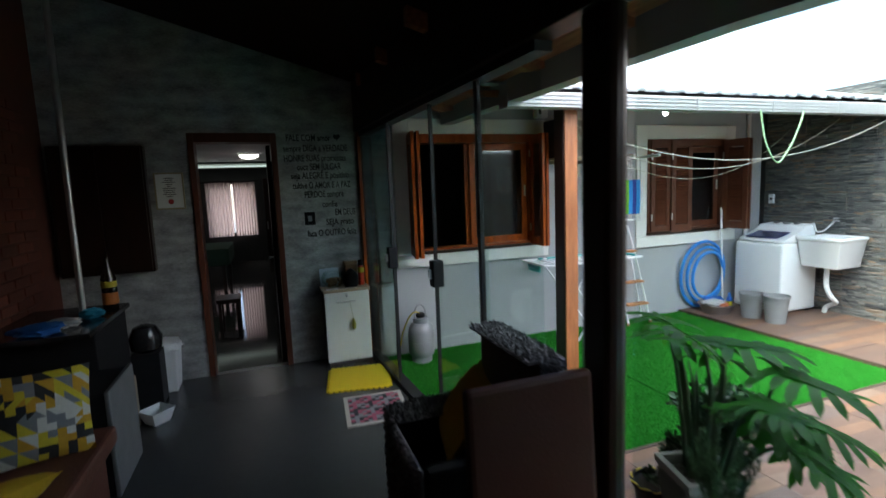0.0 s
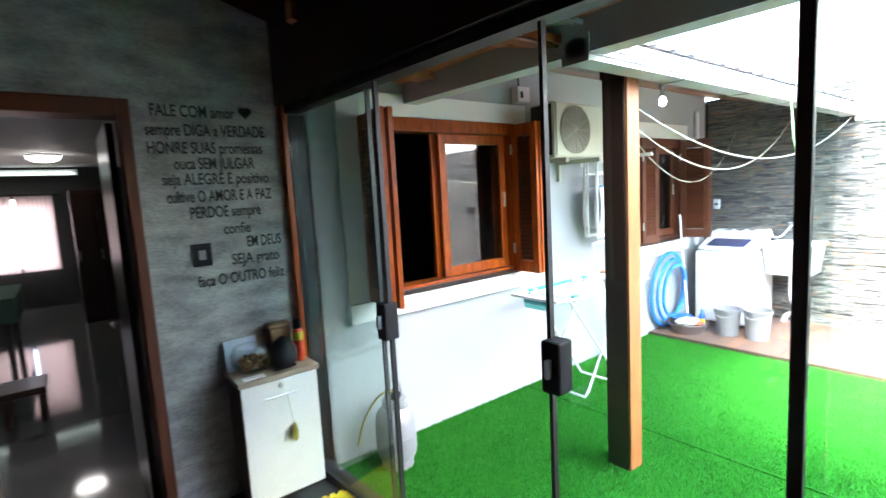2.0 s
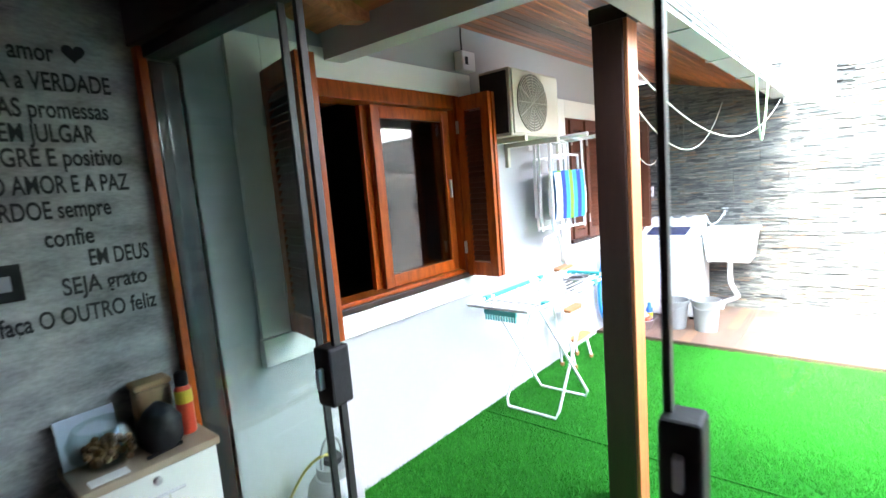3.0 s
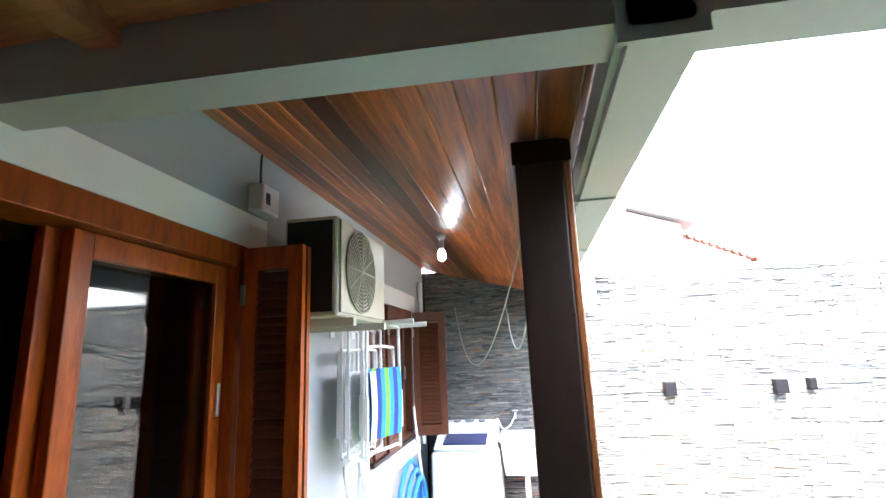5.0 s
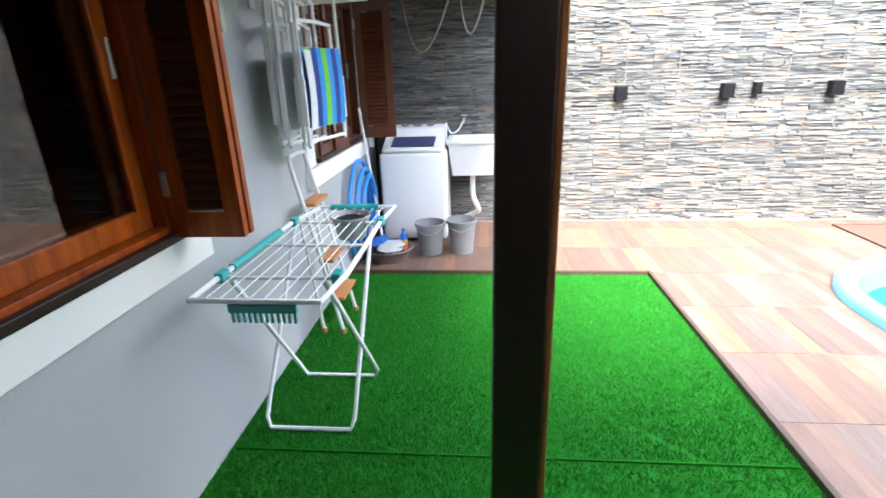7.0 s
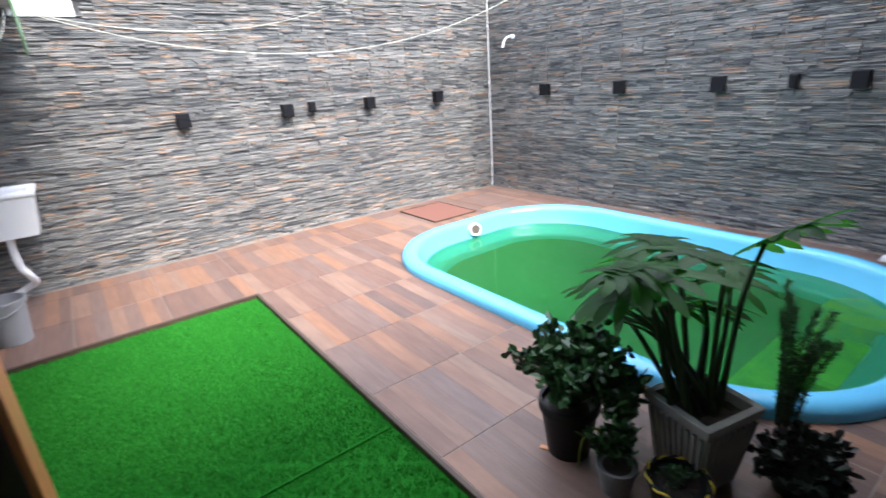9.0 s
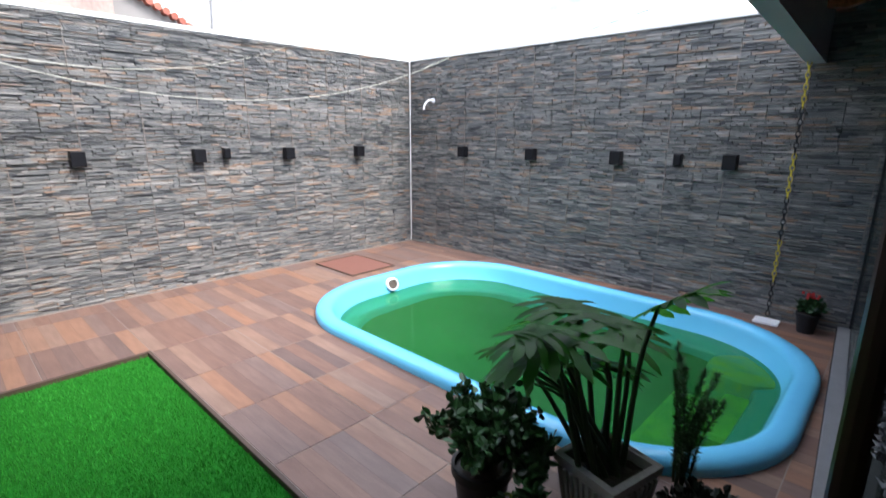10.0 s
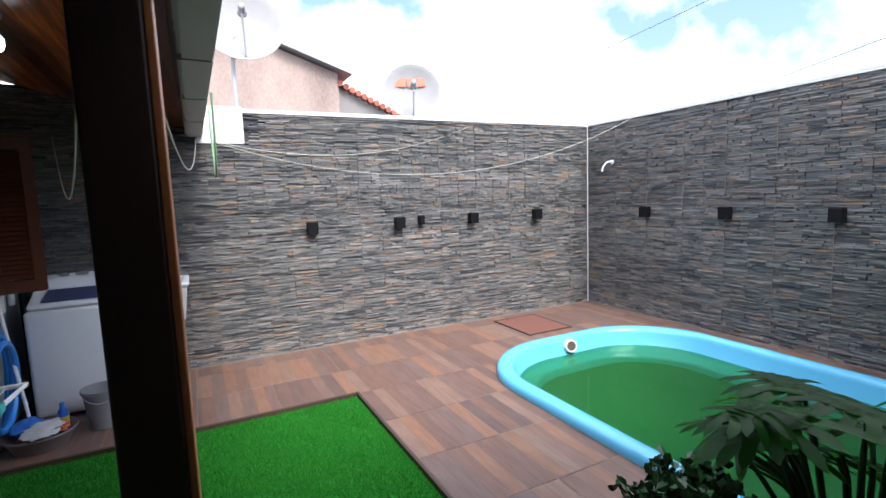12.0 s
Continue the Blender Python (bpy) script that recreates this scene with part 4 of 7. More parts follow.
def tapered(x0, x1, y0, y1, z0, z1, inset, bevel):
    bm = bmesh.new()
    box(bm, x0, x1, y0, y1, z0, z1)
    for v in bm.verts:
        if v.co.z > (z0 + z1) / 2:
            v.co.x += inset if v.co.x < (x0 + x1) / 2 else -inset
            v.co.y += inset if v.co.y < (y0 + y1) / 2 else -inset
    bmesh.ops.bevel(bm, geom=list(bm.edges), offset=bevel, segments=3, profile=0.5, affect="EDGES")
    return bm


part("body", tapered(5.27, 5.88, -0.78, -0.17, 0.06, 0.88, 0.0, 0.03), WHITE_METAL, wm, smooth=True)
bm = bmesh.new()
pts = [(5.285, 0.885), (5.30, 0.925), (5.62, 1.0), (5.66, 1.07), (5.86, 1.09), (5.87, 0.885)]
a = [bm.verts.new((x, -0.76, z)) for x, z in pts]
b = [bm.verts.new((x, -0.19, z)) for x, z in pts]
bm.faces.new(a); bm.faces.new(b[::-1])
for i in range(6):
    bm.faces.new((a[i], b[i], b[(i + 1) % 6], a[(i + 1) % 6]))
bmesh.ops.bevel(bm, geom=list(bm.edges), offset=0.02, segments=3, profile=0.5, affect="EDGES")
part("top_cover", bm, WHITE_PLASTIC, wm, smooth=True)
LID = material("smoked_blue_lid", (0.06, 0.07, 0.16), 0.15, scale=8)
lid = part("lid_window", boxes((-0.02, 0.22, -0.2, 0.2, 0, 0.014), bevel=0.006), LID, wm, "dark blue see-through lid window")
lid.matrix_basis = pose(5.34, -0.475, 0.938, 0, -13.2, 0)
for y, r in ((-0.6, 0.035), (-0.475, 0.045), (-0.35, 0.035)):
    part("dial", lathe([(r, 0), (r, 0.015), (r * 0.8, 0.02), (r * 0.3, 0.024)], 20), GREY_PLASTIC, wm, "grey control dial", smooth=True).matrix_basis = pose(5.76, y, 1.078, 0, -6, 0)
for x in (5.33, 5.82):
    for y in (-0.72, -0.23):
        part("foot", lathe([(0.025, DECK_Z), (0.025, 0.05), (0.015, 0.065)], 12, centre=(x, y, 0)), BLACK, wm)

sink = thing("laundry_sink", "white plastic laundry sink hung on the slate wall", "sink")
bm = bmesh.new()
X0, X1, Y0, Y1 = 5.5, 5.955, -1.25, -0.79
rings = []
for ins, z in ((0.035, 0.62), (0.0, 0.92), (-0.015, 0.925), (-0.018, 0.955), (-0.01, 0.965), (0.03, 0.96), (0.04, 0.94), (0.075, 0.68)):
    rings.append([bm.verts.new(p) for p in ((X0 + ins, Y0 + ins, z), (X1 - max(ins, 0), Y0 + ins, z), (X1 - max(ins, 0), Y1 - ins, z), (X0 + ins, Y1 - ins, z))])
for a, b in zip(rings, rings[1:]):
    for k in range(4):
        bm.faces.new((a[k], a[(k + 1) % 4], b[(k + 1) % 4], b[k]))
bm.faces.new(rings[0][::-1]); bm.faces.new(rings[-1])
bmesh.ops.bevel(bm, geom=list(bm.edges), offset=0.008, segments=2, profile=0.5, affect="EDGES")
part("basin", bm, WHITE_PLASTIC, sink, smooth=True)
part("washboard", boxes(*[(5.6 + 0.03 * k, 5.612 + 0.03 * k, -1.18, -1.02, 0.925, 0.935) for k in range(8)]), WHITE_PLASTIC, sink)
part("drain_pipe", tube(smooth_line([(5.68, -1.02, 0.66), (5.68, -1.02, 0.4), (5.70, -1.06, 0.28), (5.78, -1.07, 0.2), (5.84, -0.98, 0.14), (5.86, -0.92, 0.1), (5.86, -0.9, 0.032)]), 0.026, 12), WHITE_PLASTIC, sink, "white corrugated drain pipe", smooth=True)
tap = thing("wall_tap", "chrome tap with a thin white hose on the slate wall", "tap")
part("spout", tube(smooth_line([(5.985, -0.93, 1.12), (5.9, -0.93, 1.13), (5.87, -0.93, 1.09)]), 0.012), ALU, tap, smooth=True)
part("handle", boxes((5.915, 5.945, -0.96, -0.9, 1.15, 1.165), bevel=0.004), ALU, tap)
part("hose", tube(smooth_line([(5.88, -0.92, 1.1), (5.84, -0.87, 1.02), (5.82, -0.8, 1.0), (5.83, -0.75, 1.1)]), 0.008), WHITE_PLASTIC, tap, smooth=True)


def bucket(x, y, r, h):
    t = thing("bucket", "grey plastic bucket standing on the wood-look tiles", "bucket", "grey buckets by the washing machine")
    part("body", lathe([(r * 0.78, DECK_Z + 0.001), (r, DECK_Z + h), (r * 1.08, DECK_Z + h), (r * 1.08, DECK_Z + h - 0.02), (r * 1.03, DECK_Z + h - 0.02), (r * 0.97, DECK_Z + h - 0.005), (r * 0.74, DECK_Z + 0.012)], 28, centre=(x, y, 0)), GREY_PLASTIC, t, smooth=True)
    part("handle", tube(smooth_line([(x, y - r * 1.07, DECK_Z + h - 0.03), (x - r * 0.9, y - r * 0.6, DECK_Z + h - 0.06), (x - r * 1.12, y, DECK_Z + h - 0.08), (x - r * 0.9, y + r * 0.6, DECK_Z + h - 0.06), (x, y + r * 1.07, DECK_Z + h - 0.03)]), 0.005, 6), GREY_PLASTIC, t)


bucket(4.98, -0.65, 0.128, 0.29)
bucket(5.0, -0.93, 0.128, 0.31)
BASIN = material("dull_brown_basin", (0.2, 0.15, 0.14), 0.5, scale=8)
basin = thing("wash_basin", "low grey-brown plastic basin full of cleaning things", "basin")
part("bowl", lathe([(0.15, DECK_Z), (0.2, DECK_Z + 0.1), (0.215, DECK_Z + 0.105), (0.21, DECK_Z + 0.115), (0.19, DECK_Z + 0.105), (0.14, DECK_Z + 0.015)], 28, centre=(4.83, -0.3, 0)), BASIN, basin, smooth=True)
RAG = material("cleaning_rag", (0.5, 0.49, 0.46), 0.9, second=(0.35, 0.36, 0.37), scale=14, bump=0.3)


def rag(name, label, cx, cy, z, rx, ry, mat, seed):
    bm = bmesh.new()
    bmesh.ops.create_icosphere(bm, subdivisions=3, radius=1)
    for v in bm.verts:
        n = noise.noise(v.co * 2.2 + Vector((seed, 0, 0)))
        v.co *= 1 + 0.45 * n
        v.co = Vector((cx + v.co.x * rx, cy + v.co.y * ry, z + v.co.z * 0.035))
    return tagged(part(name, bm, mat, smooth=True), label, "cloth")


rag("cleaning_cloth", "crumpled pale cleaning cloth in the basin", 4.76, -0.33, 0.165, 0.15, 0.11, RAG, 1)
rag("cleaning_cloth", "crumpled blue cloth in the basin", 4.87, -0.22, 0.17, 0.13, 0.08, material("blue_cloth", (0.02, 0.14, 0.5), 0.8, scale=10), 4)
rag("cleaning_cloth", "crumpled orange cloth in the basin", 4.8, -0.42, 0.15, 0.06, 0.05, material("orange_cloth", (0.5, 0.12, 0.05), 0.8, scale=10), 7)
bottle = thing("detergent_bottle", "small blue bottle with a yellow label and cap", "bottle")
part("body", lathe([(0.03, 0.09), (0.032, 0.1), (0.032, 0.22), (0.015, 0.25)], 16, centre=(4.9, -0.42, 0)), material("blue_bottle", (0.02, 0.12, 0.5), 0.3), bottle, smooth=True)
part("label", lathe([(0.0325, 0.13), (0.033, 0.131), (0.033, 0.185), (0.0325, 0.186)], 16, centre=(4.9, -0.42, 0)), YEL, bottle, "yellow label")
part("cap", lathe([(0.016, 0.25), (0.016, 0.28), (0.012, 0.285)], 14, centre=(4.9, -0.42, 0)), material("blue_cap", (0.03, 0.2, 0.6), 0.3), bottle)
HOSE = material("blue_pool_hose", (0.02, 0.2, 0.62), 0.35, second=(0.03, 0.28, 0.75), scale=10, bump=0)
hose = thing("pool_hose", "coiled bright blue ribbed pool hose leaning on the wall", "hose")
for k, (r, dy) in enumerate(((0.36, -0.06), (0.30, -0.1), (0.25, -0.14))):
    pts = [(4.86 + r * math.cos(a), dy - 0.02 * math.sin(a), 0.47 + 0.42 * (r / 0.36) * math.sin(a)) for a in [2 * math.pi * i / 40 for i in range(40)]]
    part("coil", tube(pts, 0.02, 8, True), HOSE, hose, smooth=True)
broom = thing("broom", "thin white broom handle leaning beside the washing machine", "broom")
part("stick", tube([(5.05, -0.2, 0.1), (5.16, -0.045, 1.3)], 0.012, 10), WHITE_PLASTIC, broom)
part("head", boxes((4.92, 5.18, -0.235, -0.185, DECK_Z, 0.11), bevel=0.01), BLACK, broom)
drainpipe = thing("wall_pipe", "white plastic pipe fixed upright on the grey wall", "pipe")
part("pipe", tube([(5.62, -0.03, 0.9), (5.62, -0.03, 2.5)], 0.025, 12), WHITE_PLASTIC, drainpipe, smooth=True)
for z in (1.2, 2.1):
    part("clip", boxes((5.585, 5.655, -0.06, -0.001, z, z + 0.02)), WHITE_PLASTIC, drainpipe)
for m in (pose(5.965, -0.13, 1.38, 0, 0, 270), ):
    t = thing("wall_socket", "white outdoor wall socket with its cover", "socket", at=m)
    part("plate", boxes((-0.035, 0.035, -0.03, 0, -0.06, 0.06), bevel=0.005), WHITE_PLASTIC, t)
    part("outlet", lathe([(0.018, 0), (0.018, 0.004)], 14), BLACK, t).matrix_basis = pose(0, -0.03, 0, 90, 0, 0)

# ---- drying rack ----
TEAL = material("teal_plastic", (0.03, 0.42, 0.42), 0.4, scale=10)
rack = thing("drying_rack", "white folding clothes airer with teal plastic fittings standing on the turf", "clothes airer")
part("leg_frame", tube([(3.12, -0.57, 0.86), (2.66, -0.53, 0.06), (2.64, -0.51, 0.012), (2.64, -0.13, 0.012), (2.66, -0.11, 0.06), (3.12, -0.18, 0.86)], 0.0105, 8), WHITE_METAL, rack, smooth=True)
part("leg_frame", tube([(2.42, -0.55, 0.86), (3.06, -0.555, 0.06), (3.075, -0.535, 0.012), (3.075, -0.16, 0.012), (3.06, -0.14, 0.06), (2.42, -0.2, 0.86)], 0.0105, 8), WHITE_METAL, rack, smooth=True)
part("top_frame", tube([(2.2, -0.17, 0.885), (2.45, -0.165, 0.88), (3.1, -0.175, 0.88), (3.35, -0.24, 0.89), (3.36, -0.65, 0.89), (3.1, -0.62, 0.88), (2.45, -0.63, 0.88), (2.2, -0.61, 0.885)], 0.0105, 8, True), WHITE_METAL, rack, smooth=True)
for x in (2.42, 2.78, 3.12):
    part("crossbar", tube([(x, -0.175, 0.872), (x, -0.605, 0.872)], 0.008, 8), WHITE_METAL, rack)
for k in range(8):
    y = -0.215 - 0.05 * k
    part("wire", tube([(2.205, y, 0.884), (3.352, y - 0.02, 0.888)], 0.0024, 6), WHITE_METAL, rack)
for x, y in ((2.42, -0.168), (2.42, -0.602), (3.12, -0.18), (3.12, -0.62)):
    part("joint", boxes((x - 0.03, x + 0.03, y - 0.016, y + 0.016, 0.86, 0.9), bevel=0.005), TEAL, rack, "teal plastic joint")
part("grip", tube([(2.5, -0.166, 0.88), (2.95, -0.172, 0.88)], 0.017, 10), TEAL, rack, "teal grip sleeve", smooth=True)
part("grip", tube([(3.353, -0.3, 0.89), (3.357, -0.56, 0.89)], 0.017, 10), TEAL, rack, smooth=True)
comb = part("peg_rail", boxes((2.19, 2.208, -0.53, -0.3, 0.845, 0.874), bevel=0.003), TEAL, rack, "teal rail with hanging pegs")
for k in range(12):
    part("peg", boxes((2.193, 2.205, -0.525 + 0.019 * k, -0.517 + 0.019 * k, 0.81, 0.845)), TEAL, comb)
pot = thing("grey_tub", "small grey plastic tub sunk between the wires of the clothes airer", "tub")
part("body", lathe([(0.07, 0.895), (0.095, 1.01), (0.1, 1.01), (0.1, 1.0), (0.094, 0.995), (0.068, 0.905)], 24, centre=(3.15, -0.46, -0.105)), material("pale_grey_plastic", (0.42, 0.43, 0.44), 0.5, scale=10), pot, smooth=True)
part("contents", lathe([(0.088, 0.985), (0.05, 1.0), (0.001, 1.0)], 16, centre=(3.15, -0.46, -0.105)), BLACK, pot)

ladder = thing("step_ladder", "white folding stepladder with orange wooden treads leaning on the wall", "ladder")
STEP = material("orange_step_wood", (0.5, 0.22, 0.08), 0.5, second=(0.38, 0.15, 0.05), scale=6, stretch=(1, 6, 6))
part("front_frame", tube(smooth_line([(3.55, -0.23, 0.012), (3.48, -0.13, 0.7), (3.43, -0.07, 1.1), (3.47, -0.065, 1.15), (3.64, -0.065, 1.15), (3.68, -0.07, 1.1), (3.76, -0.13, 0.7), (3.87, -0.23, 0.012)], 4), 0.0125, 8), WHITE_METAL, ladder, smooth=True)
part("rear_frame", tube([(3.56, -0.1, 0.012), (3.48, -0.06, 0.8), (3.72, -0.06, 0.8), (3.86, -0.1, 0.012)], 0.0105, 8), WHITE_METAL, ladder, smooth=True)
for z, y, x0, x1 in ((0.24, -0.2, 3.535, 3.825), (0.5, -0.165, 3.51, 3.785), (0.86, -0.11, 3.47, 3.72)):
    part("tread", boxes((x0, x1, y - 0.06, y + 0.03, z, z + 0.022), bevel=0.004), STEP, ladder, "orange-brown wooden tread")
for x, y in ((3.55, -0.23), (3.87, -0.23), (3.56, -0.1), (3.86, -0.1)):
    part("rubber_foot", lathe([(0.018, 0.0), (0.018, 0.03), (0.013, 0.035)], 10, centre=(x, y, 0)), STEP, ladder)

# ---- on the house wall ----
AC_CREAM = material("aged_cream_casing", (0.6, 0.57, 0.48), 0.5, second=(0.45, 0.42, 0.34), scale=6, bump=0.03)
ac = thing("air_conditioner", "aged cream outdoor air-conditioning unit on wall brackets", "air conditioner")
part("casing", boxes((2.48, 3.1, -0.405, -0.17, 1.93, 2.35), bevel=0.012), AC_CREAM, ac)
part("side_grille", boxes((2.472, 2.479, -0.385, -0.185, 1.95, 2.33), bevel=0.001), BLACK, ac, "black side grille")
part("front_panel", boxes((2.495, 3.085, -0.417, -0.406, 1.945, 2.335), bevel=0.004), AC_CREAM, ac)
fan_c = Vector((2.72, -0.419, 2.14))
part("fan_well", lathe([(0.185, 0), (0.185, 0.004), (0.001, 0.005)], 32), material("dark_fan_well", (0.16, 0.15, 0.125), 0.6), ac).matrix_basis = Matrix.Translation(fan_c) @ pose(0, 0, 0, 90, 0, 0)
for r in [0.03 + 0.0172 * k for k in range(10)]:
    part("grille_ring", tube([(fan_c.x + r * math.cos(a), -0.427, fan_c.z + r * math.sin(a)) for a in [2 * math.pi * i / 28 for i in range(28)]], 0.0026, 5, True), AC_CREAM, ac)
for k in range(6):
    a = math.pi * k / 6
    part("grille_bar", tube([(fan_c.x - 0.185 * math.cos(a), -0.429, fan_c.z - 0.185 * math.sin(a)), (fan_c.x + 0.185 * math.cos(a), -0.429, fan_c.z + 0.185 * math.sin(a))], 0.003, 6), AC_CREAM, ac)
for x in (2.57, 3.0):
    part("bracket", boxes((x, x + 0.035, -0.44, -0.001, 1.895, 1.928), (x, x + 0.035, -0.03, -0.001, 1.75, 1.895)), AC_CREAM, ac, "cream steel wall bracket")
cover = thing("pipe_cover", "cream plastic duct cover beside the air conditioner", "duct")
part("duct", boxes((3.14, 3.6, -0.1, -0.002, 2.1, 2.3), bevel=0.012), AC_CREAM, cover)
sensor = thing("junction_box", "small white junction box with a cable on the wall", "junction box")
part("box", boxes((2.46, 2.6, -0.075, -0.002, 2.395, 2.52), bevel=0.01), WHITE_PLASTIC, sensor)
part("window", boxes((2.485, 2.515, -0.078, -0.074, 2.43, 2.48)), BLACK, sensor)
part("cable", tube(smooth_line([(2.53, -0.02, 2.52), (2.525, -0.02, 2.62), (2.53, -0.02, 2.68)]), 0.006, 6), BLACK, sensor)

hanger = thing("wall_hanger", "pair of white steel arms sticking out of the wall", "bracket")
for x in (3.38, 3.72):
    part("arm", tube([(x, -0.001, 1.94), (x, -0.5, 1.955)], 0.016, 10), WHITE_METAL, hanger)
    part("plate", boxes((x - 0.03, x + 0.03, -0.008, -0.001, 1.88, 2.0)), WHITE_METAL, hanger)
STRIPES = [material("chair_fabric_" + n, c, 0.8, scale=30) for n, c in (("blue", (0.03, 0.3, 0.75)), ("green", (0.2, 0.62, 0.04)), ("navy", (0.02, 0.05, 0.3)), ("white", (0.75, 0.77, 0.8)))]


def beach_chair(m, stripes):
    t = thing("folding_beach_chair", "folded beach chair with " + ("blue and green striped" if len(stripes) > 1 else "plain white") + " fabric, hanging up", "beach chair", "folded chairs on the wall", at=m)
    part("tube_frame", tube(smooth_line([(-0.2, 0, -0.72), (-0.2, 0, -0.1), (-0.16, 0, 0.0), (0.16, 0, 0.0), (0.2, 0, -0.1), (0.2, 0, -0.72), (0.16, 0, -0.76), (-0.16, 0, -0.76)], 4, True), 0.0105, 8, True), WHITE_METAL, t, smooth=True)
    part("leg_frame", tube(smooth_line([(-0.17, 0.03, -0.66), (-0.17, 0.025, -0.2), (-0.13, 0.025, -0.14), (0.13, 0.025, -0.14), (0.17, 0.025, -0.2), (0.17, 0.03, -0.66)], 4), 0.0105, 8), WHITE_METAL, t, smooth=True)
    for s in (-1, 1):
        part("armrest", boxes((s * 0.213 - 0.009, s * 0.213 + 0.009, -0.016, 0.016, -0.66, -0.42), bevel=0.006), WHITE_PLASTIC, t)
    n = len(stripes)
    for k, c in enumerate(stripes):
        x0, x1 = -0.185 + 0.37 * k / n, -0.185 + 0.37 * (k + 1) / n
        bm = bmesh.new()
        g = [[bm.verts.new((x, -0.02 - 0.012 * math.sin(math.pi * j / 6), -0.27 - 0.42 * j / 6)) for x in (x0, x1)] for j in range(7)]
        g2 = [[bm.verts.new((x, -0.016 - 0.012 * math.sin(math.pi * j / 6), -0.27 - 0.42 * j / 6)) for x in (x0, x1)] for j in range(7)]
        for j in range(6):
            bm.faces.new((g[j][0], g[j][1], g[j + 1][1], g[j + 1][0]))
            bm.faces.new((g2[j][0], g2[j + 1][0], g2[j + 1][1], g2[j][1]))
        part("fabric_stripe", bm, STRIPES[c], t, smooth=True)


for k, (y, turn) in enumerate(((-0.1, 6), (-0.18, -4), (-0.26, 5))):
    beach_chair(pose(3.42 - 0.02 * k, y, 1.92, 0, 0, turn) @ Matrix.Scale(0.88, 4), [3])
beach_chair(pose(3.43, -0.29, 1.94, 0, 0, -18) @ Matrix.Scale(0.9, 4), [0, 1, 2, 0, 1, 0, 2, 0])

lamp = thing("eave_lamp", "bare white lamp under the wooden eave, switched on", "lamp")
part("holder", lathe([(0.03, 2.525), (0.03, 2.5), (0.018, 2.48), (0.018, 2.42)], 16, centre=(3.66, -0.63, 0)), GREY_PLASTIC, lamp)
part("bulb", lathe([(0.014, 2.42), (0.024, 2.405), (0.026, 2.375), (0.02, 2.355), (0.006, 2.345)], 18, centre=(3.66, -0.63, 0)), material("glowing_bulb", (0.9, 0.95, 1.0), emit=(0.85, 0.95, 1.0, 4.0)), lamp, smooth=True)

# ropes
ROPE = material("pale_rope", (0.6, 0.6, 0.5), 0.8, scale=60)
GREEN_ROPE = material("green_strap", (0.32, 0.52, 0.3), 0.7, scale=40)


def rope(a, b, sag, r, mat, label, name="clothesline"):
    a, b = Vector(a), Vector(b)
    pts = [a.lerp(b, k / 24) - Vector((0, 0, sag * 4 * (k / 24) * (1 - k / 24))) for k in range(25)]
    return tagged(part(name, tube(pts, r, 6), mat, smooth=True), label, "rope")


rope((5.95, -1.5, 2.24), (5.2, -6.33, 2.5), 0.5, 0.0032, ROPE, "pale rope strung across the yard from the gutter")
rope((5.95, -1.5, 2.24), (5.985, -4.56, 2.5), 0.26, 0.0032, ROPE, "pale rope strung along the slate wall")
rope((2.1, -1.25, 2.16), (5.9, -1.43, 2.24), 0.36, 0.0045, ROPE, "slack pale clothesline under the eave")
rope((2.1, -1.2, 2.1), (5.95, -0.9, 2.3), 0.42, 0.0045, ROPE, "slack pale clothesline beside the house")
rope((2.1, -1.16, 2.12), (5.93, -0.35, 2.25), 0.5, 0.003, ROPE, "thin slack line from the post to the slate wall")
strap = tube(smooth_line([(3.9, -1.5, 2.27), (3.98, -1.5, 1.98), (4.14, -1.5, 1.8), (4.3, -1.5, 1.95), (4.4, -1.5, 2.12), (4.46, -1.5, 2.27)]), 0.007, 8)
tagged(part("green_rope", strap, GREEN_ROPE, smooth=True), "green and white rope looped over the gutter", "rope")
rope((-2.0, -12, 6.46), (40, -12, 3.47), 0.0, 0.006, BLACK, "thin power line far beyond the wall", "power_line")
rope((-2.0, -12, 5.17), (14, -12, 2.45), 0.0, 0.006, BLACK, "lower thin cable beyond the yard wall", "power_line")
for x, h in ((-2.05, 6.7), (40.05, 3.7), (14.05, 2.7)):
    pole_ = thing("power_pole", "grey concrete power pole beyond the yard wall", "pole", "power poles")
    part("shaft", tube([(x, -12, -1.3), (x, -12, h)], 0.11, 12, taper=0.08), GUTTER, pole_)
    part("crossarm", boxes((x - 0.05, x + 0.05, -12.5, -11.5, h - 0.25, h - 0.17)), DARK_WOOD, pole_)

# ---- gas cylinder ----
STEEL = material("worn_grey_steel", (0.36, 0.37, 0.38), 0.45, metal=0.3, second=(0.25, 0.25, 0.26), scale=8, bump=0.05)
gas = thing("gas_cylinder", "grey steel gas cylinder standing on the turf", "gas cylinder")
gx, gy = 1.01, -0.26
part("body", lathe([(0.09, 0.05), (0.118, 0.075), (0.128, 0.12), (0.128, 0.3), (0.118, 0.35), (0.085, 0.39), (0.03, 0.4)], 28, centre=(gx, gy, 0)), STEEL, gas, smooth=True)
part("foot_ring", lathe([(0.095, 0.002), (0.1, 0.002), (0.1, 0.06), (0.095, 0.06)], 24, centre=(gx, gy, 0)), STEEL, gas)
part("weld_seam", lathe([(0.1285, 0.205), (0.1305, 0.21), (0.1285, 0.215)], 28, centre=(gx, gy, 0)), STEEL, gas)
